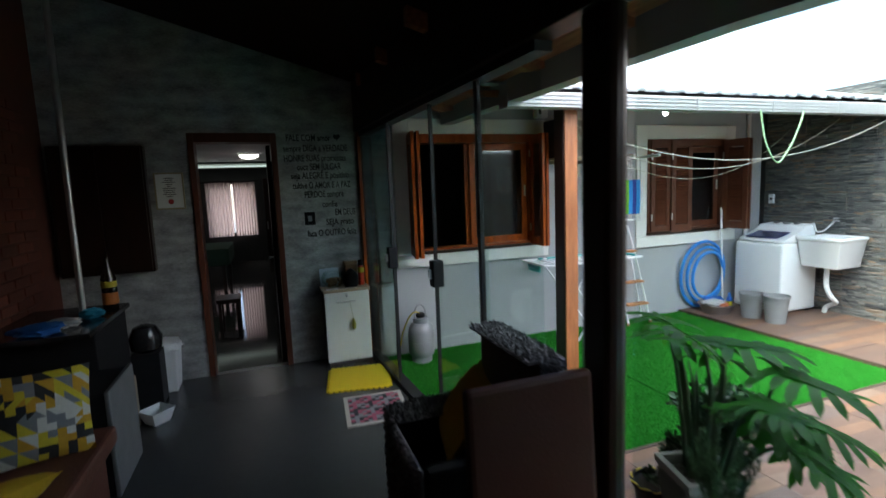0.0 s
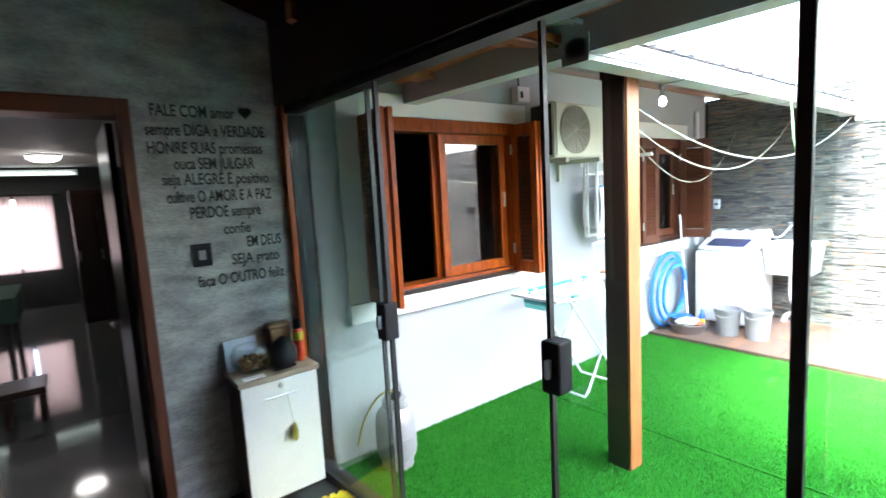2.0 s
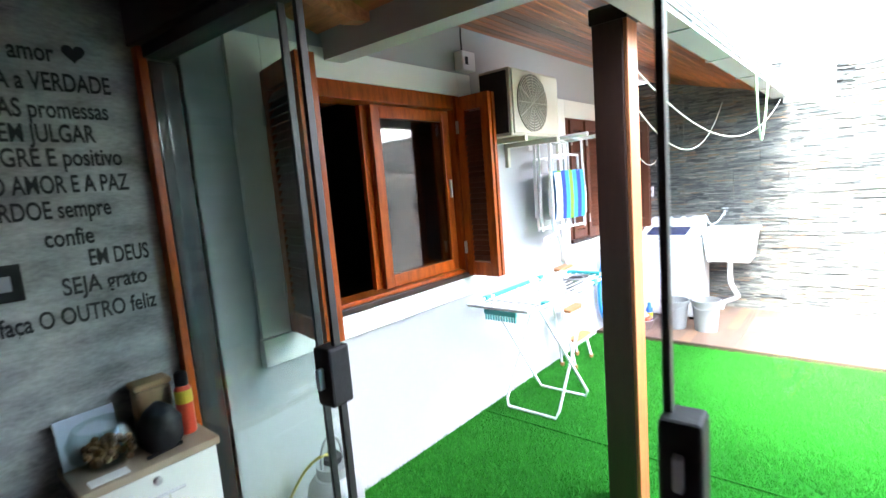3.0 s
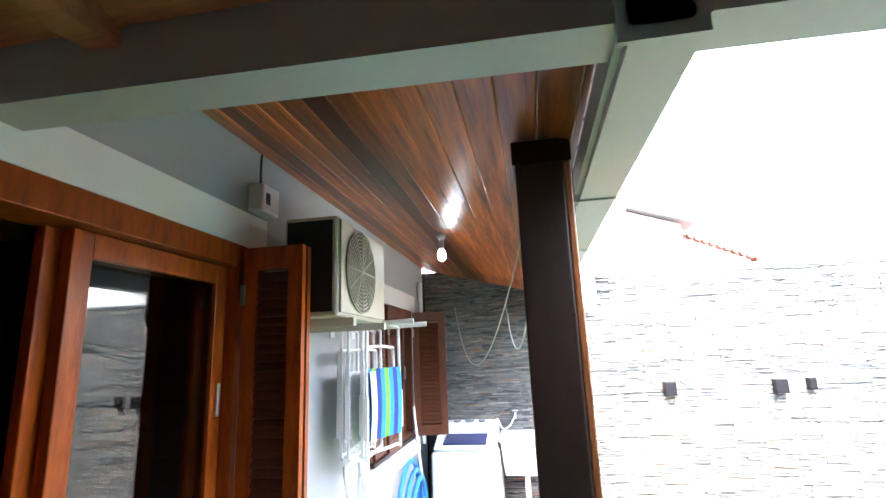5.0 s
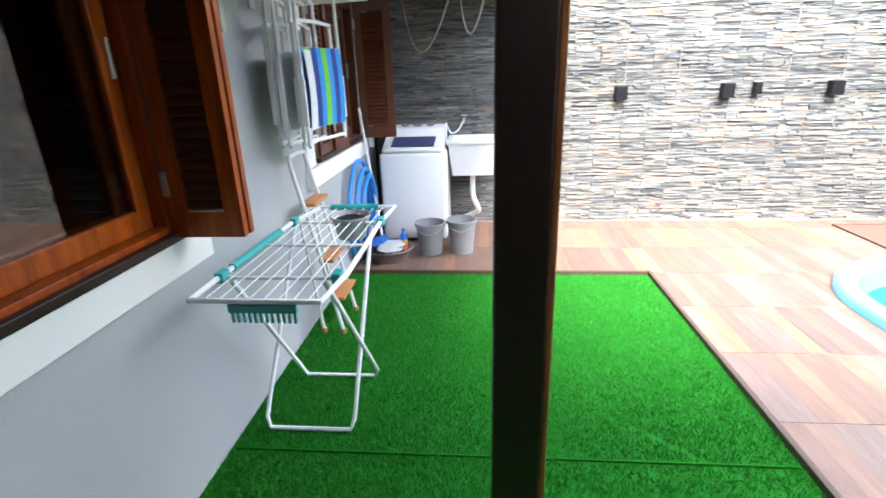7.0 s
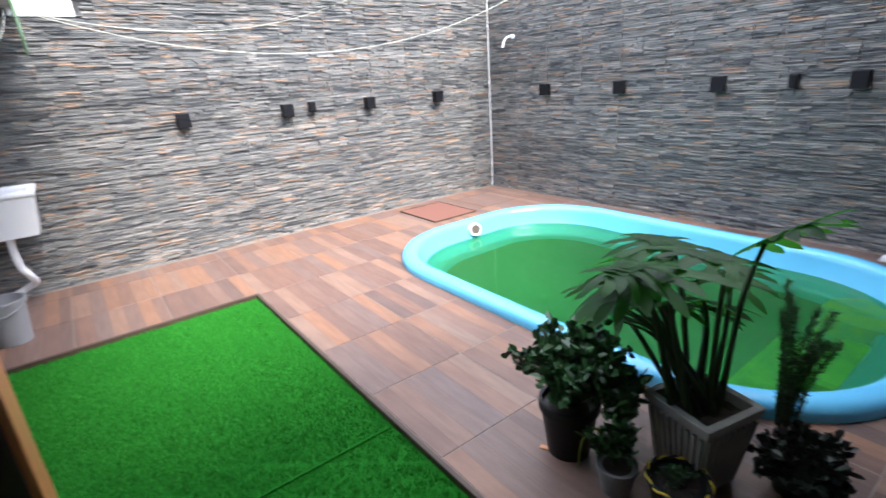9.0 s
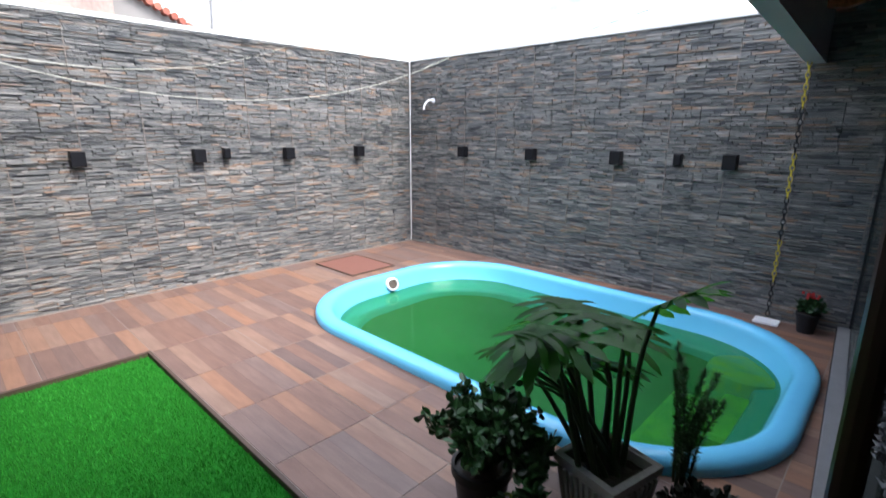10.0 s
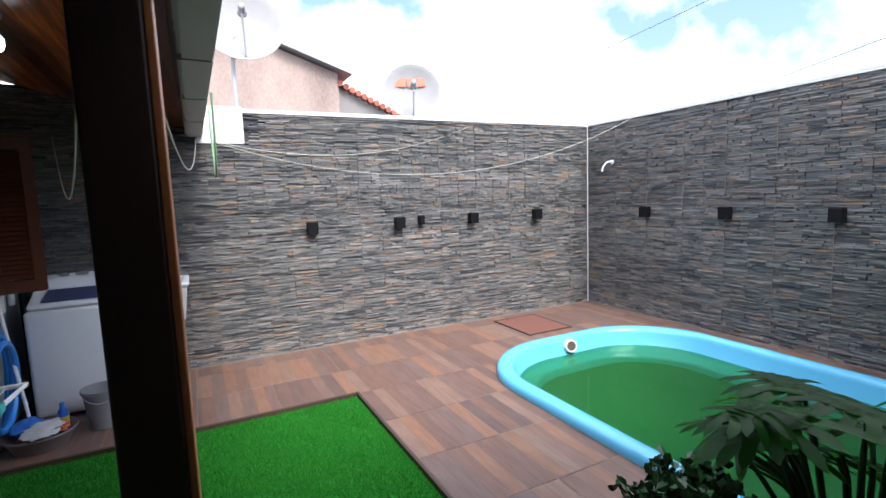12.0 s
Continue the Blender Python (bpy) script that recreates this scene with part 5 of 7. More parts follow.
part("collar", lathe([(0.07, 0.375), (0.075, 0.375), (0.075, 0.44), (0.07, 0.44)], 24, centre=(gx, gy, 0)), STEEL, gas, smooth=True)
part("regulator", lathe([(0.018, 0.4), (0.02, 0.44), (0.042, 0.448), (0.045, 0.475), (0.03, 0.49)], 16, centre=(gx, gy, 0)), BLACK, gas, "black gas regulator", smooth=True)
part("carrying_handle", tube(smooth_line([(gx - 0.06, gy, 0.44), (gx - 0.045, gy, 0.53), (gx, gy, 0.57), (gx + 0.045, gy, 0.53), (gx + 0.06, gy, 0.44)]), 0.008, 8), STEEL, gas, smooth=True)
part("hose", tube(smooth_line([(gx, gy, 0.48), (gx - 0.06, gy, 0.5), (gx - 0.1, gy + 0.08, 0.42), (gx - 0.14, gy + 0.18, 0.25), (gx - 0.16, gy + 0.22, 0.1)]), 0.007, 6), YEL, gas)

# ---- veranda: cabinet and what stands on it ----
CAB_WHITE = material("white_melamine", (0.78, 0.78, 0.76), 0.4, second=(0.7, 0.7, 0.68), scale=4, bump=0.02)
CAB_TOP = material("pale_oak_top", (0.42, 0.33, 0.24), 0.5, second=(0.3, 0.23, 0.16), scale=4, stretch=(1, 10, 10))
SIDE = material("dark_cabinet_side", (0.05, 0.028, 0.02), 0.5, scale=8)
cabinet = thing("small_cabinet", "white-fronted tilt cabinet with a pale wooden top against the cement wall", "cabinet")
cx0, cx1, cy0, cz0, cz1 = 0.105, 0.515, -0.27, FLOOR_Z, 0.775
part("body", boxes((cx0 + 0.004, cx1 - 0.004, cy0 + 0.022, -0.004, cz0 + 0.05, cz1), bevel=0.003), SIDE, cabinet, "dark brown cabinet side")
part("plinth", boxes((cx0 + 0.02, cx1 - 0.02, cy0 + 0.05, -0.01, cz0, cz0 + 0.05)), SIDE, cabinet)
part("top", boxes((cx0 - 0.012, cx1 + 0.012, cy0 - 0.012, -0.003, cz1 + 0.001, cz1 + 0.03), bevel=0.004), CAB_TOP, cabinet, "pale wooden top board")
door = part("door", boxes((cx0, cx1, cy0, cy0 + 0.02, cz0 + 0.04, cz1 - 0.004), bevel=0.003), CAB_WHITE, cabinet, "white flap door")
part("handle", tube([(cx0 + 0.1, cy0 - 0.022, cz1 - 0.085), (cx1 - 0.13, cy0 - 0.022, cz1 - 0.085)], 0.006, 8), ALU, door)
part("lock", lathe([(0.014, 0), (0.014, 0.01), (0.009, 0.014)], 14), ALU, door).matrix_basis = pose((cx0 + cx1) / 2, cy0 - 0.0005, cz1 - 0.035, 90, 0, 0)
key = thing("key_tassel", "yellow-green tassel hanging by a cord from the cabinet handle", "key ring")
part("cord", tube([((cx0 + cx1) / 2 + 0.02, cy0 - 0.03, cz1 - 0.085), ((cx0 + cx1) / 2 + 0.045, cy0 - 0.012, cz1 - 0.25)], 0.002, 6), ROPE, key)
part("tassel", lathe([(0.004, 0.02), (0.012, 0), (0.02, -0.04), (0.016, -0.075), (0.004, -0.09)], 8, centre=((cx0 + cx1) / 2 + 0.047, cy0 - 0.022, cz1 - 0.27)), material("tassel_green", (0.4, 0.36, 0.06), 0.8, scale=60), key)
top_z = cz1 + 0.0305
jar = thing("glass_bowl", "round clear bowl filled with brown potpourri", "bowl")
part("bowl", lathe([(0.06, top_z), (0.105, top_z + 0.05), (0.112, top_z + 0.1), (0.088, top_z + 0.145), (0.084, top_z + 0.145), (0.106, top_z + 0.1), (0.1, top_z + 0.052), (0.055, top_z + 0.006)], 24, centre=(0.215, -0.13, 0)), GLASS, jar, smooth=True)
bm = bmesh.new()
rng = random.Random(3)
for k in range(70):
    a, r = rng.uniform(0, 6.28), rng.uniform(0, 0.08)
    bmesh.ops.create_icosphere(bm, subdivisions=1, radius=0.014, matrix=Matrix.Translation((0.215 + r * math.cos(a), -0.13 + r * math.sin(a), top_z + 0.02 + rng.uniform(0, 0.06))))
part("contents", bm, material("potpourri", (0.28, 0.15, 0.07), 0.8, random_island=0.6), jar)
photo = thing("picture_card", "pale blue card propped up on the cabinet", "card")
part("card", boxes((-0.09, 0.09, -0.004, 0.004, 0, 0.17), bevel=0.002), material("pale_blue_card", (0.5, 0.55, 0.62), 0.5, second=(0.35, 0.4, 0.5), scale=20), photo)
part("stand", boxes((-0.02, 0.02, 0.004, 0.03, 0, 0.1)), BLACK, photo)
photo.matrix_world = pose(0.19, -0.06, top_z, -12, 0, 4)
fig = thing("wooden_box", "carved brown wooden box on the cabinet", "box")
part("body", boxes((0.33, 0.45, -0.11, -0.03, top_z, top_z + 0.2), bevel=0.012), material("carved_wood", (0.24, 0.14, 0.06), 0.6, scale=14, bump=0.3), fig)
part("lid", boxes((0.325, 0.455, -0.115, -0.025, top_z + 0.2005, top_z + 0.225), bevel=0.01), material("carved_wood_lid", (0.3, 0.18, 0.08), 0.6, scale=14, bump=0.3), fig)
cup = thing("black_pot", "round black pot with a lid on the cabinet", "pot")
part("body", lathe([(0.05, top_z), (0.07, top_z + 0.03), (0.072, top_z + 0.1), (0.05, top_z + 0.135)], 20, centre=(0.37, -0.18, 0)), BLACK, cup, smooth=True)
part("lid", lathe([(0.051, top_z + 0.1355), (0.03, top_z + 0.155), (0.01, top_z + 0.17)], 20, centre=(0.37, -0.18, 0)), BLACK, cup, smooth=True)
spray = thing("spray_can", "red and yellow spray can with a black cap on the cabinet", "spray can")
part("body", lathe([(0.028, top_z), (0.03, top_z + 0.004), (0.03, top_z + 0.17), (0.022, top_z + 0.185)], 18, centre=(0.475, -0.14, 0)), material("red_can", (0.6, 0.05, 0.02), 0.35), spray, smooth=True)
part("label_band", lathe([(0.0305, top_z + 0.12), (0.031, top_z + 0.121), (0.031, top_z + 0.168), (0.0305, top_z + 0.169)], 18, centre=(0.475, -0.14, 0)), YEL, spray, "yellow band")
part("cap", lathe([(0.023, top_z + 0.186), (0.023, top_z + 0.23), (0.018, top_z + 0.238)], 16, centre=(0.475, -0.14, 0)), BLACK, spray, smooth=True)
pen = thing("pocket_knife", "dark pen and paper scraps on the cabinet top", "stationery")
part("pen", tube([(0.3, -0.24, top_z + 0.008), (0.42, -0.22, top_z + 0.008)], 0.007, 8), BLACK, pen)
part("paper", boxes((0.13, 0.24, -0.265, -0.215, top_z, top_z + 0.004)), WHITE_PLASTIC, pen)

# foam mat with toothed edges, and the rug
foam = thing("foam_mat", "yellow interlocking foam mat on the dark floor", "mat", at=pose(0.03, -0.86, FLOOR_Z, 0, 0, -9))
YELLOW_FOAM = material("yellow_foam", (0.75, 0.55, 0.01), 0.7, second=(0.68, 0.48, 0.01), scale=12, bump=0.15, bump_scale=120)
part("sheet", boxes((0, 0.5, 0, 0.52, 0.0005, 0.013), bevel=0.003), YELLOW_FOAM, foam)
bm = bmesh.new()
for k in range(11):
    a = 0.008 + 0.0455 * k
    box(bm, a, a + 0.025, -0.018, 0.001, 0.0005, 0.0125)
    box(bm, a, a + 0.025, 0.519, 0.538, 0.0005, 0.0125)
    box(bm, -0.018, 0.001, a, a + 0.025, 0.0005, 0.0125)
    box(bm, 0.499, 0.518, a, a + 0.025, 0.0005, 0.0125)
tagged(part("teeth", bm, YELLOW_FOAM, foam), kind="stuff")
rug = thing("door_rug", "small woven rug, pale border, black, grey and pink pattern", "rug", at=pose(0.08, -1.52, FLOOR_Z, 0, 0, -5))
part("border", boxes((0, 0.45, 0, 0.03, 0.0005, 0.01), (0, 0.45, 0.47, 0.5, 0.0005, 0.01), (0, 0.03, 0.03, 0.47, 0.0005, 0.01), (0.42, 0.45, 0.03, 0.47, 0.0005, 0.01)), material("cream_border", (0.5, 0.46, 0.4), 0.9, scale=60), rug)
RUG_TONES = [material("rug_" + n, c, 0.95, scale=60) for n, c in (("black", (0.025, 0.024, 0.028)), ("grey", (0.25, 0.25, 0.26)), ("pink", (0.4, 0.1, 0.15)))]
rng = random.Random(5)
for tone in range(3):
    bm = bmesh.new()
    for i in range(13):
        for j in range(15):
            if (i * 7 + j * 5 + (i * j) % 4) % 3 == tone:
                box(bm, 0.031 + 0.0299 * i, 0.0605 + 0.0299 * i, 0.031 + 0.0292 * j, 0.0598 + 0.0292 * j, 0.0005, 0.009 + 0.002 * tone)
    tagged(part("pattern", bm, RUG_TONES[tone], rug), kind="stuff")

# ---- wall lettering, paper and switch ----
INK = material("black_lettering", (0.01, 0.01, 0.01), 0.6, scale=30)


def words(body, x0, z, width, parent, mat=INK, height=0.062, y=-0.0035, name="lettering_line"):
    cu = bpy.data.curves.new("text", "FONT")
    cu.body, cu.size, cu.extrude = body, height * 1.35, 0.001
    cu.offset = 0.0014
    tmp = bpy.data.objects.new("text", cu)
    scene.collection.objects.link(tmp)
    me = bpy.data.meshes.new_from_object(tmp.evaluated_get(bpy.context.evaluated_depsgraph_get()))
    bpy.data.objects.remove(tmp)
    me.name = name
    me.materials.clear()
    me.materials.append(mat)
    xs = [v.co.x for v in me.vertices]
    ob = new(name, me)
    ob.parent = parent
    ob.matrix_basis = pose(x0, y, z, 90, 0, 0) @ Matrix.Diagonal((width / (max(xs) - min(xs)), 1, 1, 1)) @ Matrix.Translation((-min(xs), 0, 0))
    return ob


mural = thing("wall_lettering", "black painted motto in several lines on the cement wall", "lettering")
for body, x0, z, w in (("FALE COM amor", -0.11, 2.17, 0.40), ("sempre DIGA a VERDADE", -0.14, 2.075, 0.58), ("HONRE SUAS promessas", -0.14, 1.985, 0.56), ("ouça SEM JULGAR", -0.03, 1.905, 0.40),
                       ("seja ALEGRE E positivo", -0.09, 1.825, 0.53), ("cultive O AMOR E A PAZ", -0.08, 1.735, 0.53), ("PERDOE sempre", 0.02, 1.65, 0.36), ("confie", 0.175, 1.555, 0.14),
                       ("EM DEUS", 0.29, 1.475, 0.19), ("SEJA grato", 0.2, 1.385, 0.26), ("faça O OUTRO feliz", 0.02, 1.285, 0.46)):
    words(body, x0, z, w, mural)
bm = bmesh.new()
pts = []
for k in range(32):
    a = 2 * math.pi * k / 32
    pts.append((0.346 + 0.0021 * 16 * math.sin(a) ** 3, 2.205 + 0.0021 * (13 * math.cos(a) - 5 * math.cos(2 * a) - 2 * math.cos(3 * a) - math.cos(4 * a))))
f0 = [bm.verts.new((x, -0.0045, z)) for x, z in pts]
f1 = [bm.verts.new((x, -0.001, z)) for x, z in pts]
bm.faces.new(f0)
for k in range(32):
    bm.faces.new((f0[k], f0[(k + 1) % 32], f1[(k + 1) % 32], f1[k]))
part("heart", bm, INK, mural)
switch = thing("light_switch", "black square light switch plate on the cement wall", "switch")
part("plate", boxes((0.005, 0.1, -0.012, -0.001, 1.395, 1.515), bevel=0.003), BLACK, switch)
part("rocker", boxes((0.035, 0.07, -0.017, -0.012, 1.43, 1.48), bevel=0.002), GREY_PLASTIC, switch)
paper = thing("framed_notice", "framed white notice with printed lines and a red heart", "picture")
part("frame", boxes((-1.2, -0.975, -0.018, -0.001, 1.6, 1.612), (-1.2, -0.975, -0.018, -0.001, 1.898, 1.91), (-1.2, -1.188, -0.018, -0.001, 1.612, 1.898), (-0.987, -0.975, -0.018, -0.001, 1.612, 1.898), bevel=0.002), material("gilt_frame", (0.4, 0.32, 0.18), 0.4), paper)
part("sheet", boxes((-1.188, -0.987, -0.01, -0.001, 1.612, 1.898)), WHITE_PAINT, paper)
for k, w in enumerate((0.08, 0.06, 0.1, 0.05, 0.03, 0.1, 0.09, 0.08, 0.1, 0.05)):
    part("text_bar", boxes((-1.09 - w / 2, -1.09 + w / 2, -0.012, -0.0102, 1.86 - 0.017 * k, 1.866 - 0.017 * k)), INK, paper)
part("heart", lathe([(0.022, 0), (0.02, 0.003), (0.001, 0.004)], 12), material("red_print", (0.55, 0.03, 0.04), 0.5), paper).matrix_basis = pose(-1.085, -0.0102, 1.665, 90, 0, 0)
dark = thing("wall_cupboard", "dark wooden wall cupboard with closed doors on the cement wall", "cupboard")
part("body", boxes((-1.9, -1.24, -0.1, -0.002, 1.09, 2.13), bevel=0.006), DARK_WOOD, dark)
for x in (-1.885, -1.565):
    part("door", boxes((x, x + 0.31, -0.122, -0.101, 1.1, 2.12), bevel=0.004), DARK_WOOD, dark)

# ---- veranda seats ----
LEATHER = material("dark_brown_leather", (0.045, 0.016, 0.011), 0.5, second=(0.03, 0.011, 0.008), scale=10, bump=0.15, bump_scale=90, spec=0.12)
chair = thing("dining_chair", "high-backed dark brown leather dining chair", "chair")
part("seat", boxes((0.23, 0.68, -3.78, -3.4, 0.5, 0.56), bevel=0.02), LEATHER, chair)
bm = boxes((0.22, 0.7, -0.025, 0.025, 0, 0.58), bevel=0.02)
part("backrest", bm, LEATHER, chair).matrix_basis = pose(0, -3.39, 0.46, -4, 0, 0)
for x in (0.25, 0.66):
    for y in (-3.76, -3.42):
        part("leg", boxes((x - 0.02, x + 0.02, y - 0.02, y + 0.02, FLOOR_Z, 0.5), bevel=0.004), DARK_WOOD, chair)
FUR = material("grey_fur_throw", (0.2, 0.2, 0.21), 0.95, second=(0.07, 0.07, 0.075), scale=16, bump=0.5, bump_scale=80, amount=1.0, random_island=0.5)
arm = thing("armchair", "black armchair draped with a shaggy grey throw", "armchair", at=pose(0.04, -0.66, 0))
part("seat", boxes((0.14, 0.56, -2.38, -1.98, 0.3, 0.46), bevel=0.04), BLACK, arm, smooth=True)
part("base", boxes((0.14, 0.58, -2.4, -1.96, 0.14, 0.3), bevel=0.015), BLACK, arm)
bm = boxes((-0.05, 0.05, -2.46, -1.9, 0.0, 0.62), bevel=0.045)
part("backrest", bm, LEATHER, arm, smooth=True).matrix_basis = pose(0.57, 0, 0.36, 0, 7, 0)
for y in (-2.46, -1.96):
    part("armrest", boxes((0.12, 0.56, y, y + 0.08, 0.14, 0.64), bevel=0.035), BLACK, arm, smooth=True)
for x in (0.17, 0.53):
    for y in (-2.38, -1.98):
        part("leg", boxes((x - 0.02, x + 0.02, y - 0.02, y + 0.02, FLOOR_Z, 0.14)), DARK_WOOD, arm)


def fur(parent, name, spans, count, length, seed):
    """Tufts over the tops and faces of boxes."""
    rng = random.Random(seed)
    verts, faces = [], []
    for (x0, x1, y0, y1, z0, z1, nx, ny, nz) in spans:
        for _ in range(count):
            p = Vector((rng.uniform(x0, x1), rng.uniform(y0, y1), rng.uniform(z0, z1)))
            d = (Vector((nx, ny, nz)) + Vector((rng.uniform(-0.8, 0.8), rng.uniform(-0.8, 0.8), rng.uniform(-0.9, 0.3)))).normalized() * length * rng.uniform(0.6, 1.2)
            s = d.cross(Vector((rng.uniform(-1, 1), rng.uniform(-1, 1), 0.3))).normalized() * 0.006
            i = len(verts)
            verts += [p - s, p + s, p + d]
            faces.append((i, i + 1, i + 2))
    me = bpy.data.meshes.new(name)
    me.from_pydata([tuple(v) for v in verts], [], faces)
    me.materials.append(FUR)
    ob = new(name, me)
    ob.parent = parent
    return tagged(ob, kind="stuff")


throw = thing("fur_throw", "shaggy grey and black throw over the armchair", "throw", at=pose(0.04, -0.66, 0))
for row in ((0.11, 0.57, -2.05, -1.87, 0.641, 0.655), (0.1, 0.112, -2.44, -1.87, 0.2, 0.64), (0.54, 0.7, -2.47, -1.89, 0.985, 1.0)):
    part("cloth", boxes(row, bevel=0.004), FUR, throw)
fur(throw, "fur", [(0.1, 0.58, -2.06, -1.86, 0.65, 0.655, 0, 0, 1), (0.095, 0.1, -2.44, -1.87, 0.2, 0.65, -1, 0, 0), (0.54, 0.7, -2.47, -1.89, 0.99, 1.0, -0.2, 0, 1), (0.6, 0.7, -2.48, -2.46, 0.75, 1.0, 0, -1, 0)], 2600, 0.024, 2)


def cushion(name, label, m, w, h, d, mat):
    bm = bmesh.new()
    n = 12
    for side in (1, -1):
        g = [[bm.verts.new((w * (i / n - 0.5) * (1 - 0.06 * math.sin(math.pi * j / n)), side * d * (math.sin(math.pi * i / n) * math.sin(math.pi * j / n)) ** 0.45, h * (j / n - 0.5) * (1 - 0.06 * math.sin(math.pi * i / n)))) for i in range(n + 1)] for j in range(n + 1)]
        for j in range(n):
            for i in range(n):
                q = (g[j][i], g[j][i + 1], g[j + 1][i + 1], g[j + 1][i])
                bm.faces.new(q if side < 0 else q[::-1])
    bmesh.ops.remove_doubles(bm, verts=bm.verts, dist=1e-4)
    ob = part(name, bm, mat, None, smooth=True)
    ob.matrix_world = m
    return tagged(ob, label, "cushion")


MUSTARD = material("mustard_cloth", (0.62, 0.4, 0.02), 0.85, second=(0.5, 0.3, 0.015), scale=10, bump=0.3)
cushion("cushion", "mustard yellow cushion on the armchair seat", pose(0.46, -2.76, 0.68, 35, 0, 75), 0.4, 0.38, 0.08, MUSTARD)

BENCH = material("red_brown_bench", (0.16, 0.055, 0.032), 0.6, second=(0.09, 0.03, 0.02), scale=6, bump=0.3)
bench = thing("bench", "red-brown rustic bench with a grey end panel along the brick wall", "bench")
part("seat", boxes((LEFT_X + 0.02, -1.17, -3.4, -1.79, 0.4, 0.5), bevel=0.02), BENCH, bench)
part("base", boxes((LEFT_X + 0.02, -1.23, -3.4, -1.82, FLOOR_Z, 0.4), bevel=0.01), BENCH, bench)
part("end_block", boxes((LEFT_X + 0.02, -1.217, -1.775, -1.3, FLOOR_Z, 0.665), bevel=0.008), BLACK, bench, "low black block at the end of the bench")
part("end_panel", boxes((-1.215, -1.19, -1.785, -1.29, FLOOR_Z, 0.68), bevel=0.006), EDGE_GREY, bench, "dark grey end panel")
QUILT = [material("cushion_" + n, c, 0.85, scale=40) for n, c in (("white", (0.62, 0.62, 0.6)), ("yellow", (0.62, 0.5, 0.03)), ("amber", (0.55, 0.3, 0.02)), ("slate", (0.2, 0.21, 0.24)), ("black", (0.02, 0.02, 0.022)))]
pc = cushion("patterned_cushion", "cushion with white, yellow, grey and black triangles on the bench", pose(-1.4, -2.08, 0.71, -14, 4, 25), 0.44, 0.42, 0.075, QUILT[0])
me = pc.data
for mm in QUILT[1:]:
    me.materials.append(mm)
bmq = bmesh.new()
bmq.from_mesh(me)
bmesh.ops.triangulate(bmq, faces=bmq.faces)
for f in bmq.faces:
    c = f.calc_center_median()
    i, j = math.floor((c.x + 0.22) / 0.074), math.floor((c.z + 0.21) / 0.074)
    u, v = ((c.x + 0.22) / 0.074) % 1, ((c.z + 0.21) / 0.074) % 1
    f.material_index = (i * 3 + j * 7 + (2 if (u + v > 1) == ((i + j) % 2 == 0) else 0) + (i * j) % 3) % 5
bmq.to_mesh(me)
bmq.free()
cushion("cushion", "bright yellow cushion lying on the bench", pose(-1.38, -2.62, 0.59, 60, 0, 40), 0.4, 0.38, 0.07, MUSTARD)

GRANITE = material("black_granite", (0.012, 0.012, 0.013), 0.18, second=(0.03, 0.03, 0.032), scale=60, bump=0)
counter = thing("grill_counter", "black counter unit beside the brick wall with a polished dark top", "counter")
part("body", boxes((LEFT_X + 0.02, -1.37, -1.28, -0.6, FLOOR_Z, 0.9), bevel=0.008), BLACK, counter)
part("top", boxes((LEFT_X + 0.02, -1.34, -1.46, -0.58, 0.901, 0.935), bevel=0.006), GRANITE, counter)
part("side_board", boxes((-1.312, -1.297, -1.17, -0.82, FLOOR_Z, 0.45), bevel=0.002), material("bare_board", (0.3, 0.22, 0.15), 0.7, scale=6), counter, "bare pale board")
pole = tagged(part("flue_pole", tube([(-1.52, -0.95, 0.936), (-1.5, -0.95, 3.25)], 0.02, 14), ALU, smooth=True), "shiny steel pole rising from the counter to the ceiling", "pole")
rag("counter_cloth", "folded bright blue cloth on the black counter", -1.62, -1.35, 0.965, 0.12, 0.1, material("blue_cloth_2", (0.01, 0.12, 0.42), 0.8, scale=10), 11)
rag("counter_cloth", "small turquoise cloth on the black counter", -1.45, -1.02, 0.965, 0.07, 0.06, material("turquoise_cloth", (0.01, 0.25, 0.4), 0.8, scale=10), 15)
rag("counter_cloth", "crumpled white paper on the black counter", -1.56, -1.2, 0.955, 0.1, 0.08, RAG, 19)
jug = thing("drink_bottle", "dark bottle with a yellow and orange label on the counter", "bottle")
part("body", lathe([(0.045, 0.936), (0.048, 0.95), (0.048, 1.15), (0.02, 1.23), (0.016, 1.3)], 18, centre=(-1.41, -0.75, 0)), material("dark_bottle", (0.02, 0.012, 0.008), 0.15), jug, smooth=True)
part("label", lathe([(0.0485, 0.97), (0.0495, 0.971), (0.0495, 1.05), (0.0485, 1.051)], 18, centre=(-1.41, -0.75, 0)), material("orange_label", (0.5, 0.14, 0.02), 0.5), jug, "orange label")
part("neck_label", lathe([(0.0485, 1.09), (0.0495, 1.091), (0.0495, 1.13), (0.0485, 1.131)], 18, centre=(-1.41, -0.75, 0)), YEL, jug)
pan = thing("black_kettle", "shiny black pot on a stand beside the counter", "pot")
part("body", lathe([(0.06, 0.5), (0.11, 0.53), (0.12, 0.62), (0.08, 0.7), (0.03, 0.72)], 20, centre=(-1.3, -0.42, 0)), GRANITE, pan, smooth=True)
part("stand", boxes((-1.4, -1.2, -0.52, -0.32, FLOOR_Z, 0.499), bevel=0.006), BLACK, pan)
bin_ = thing("waste_bin", "white square bin lined with a white plastic bag", "bin")
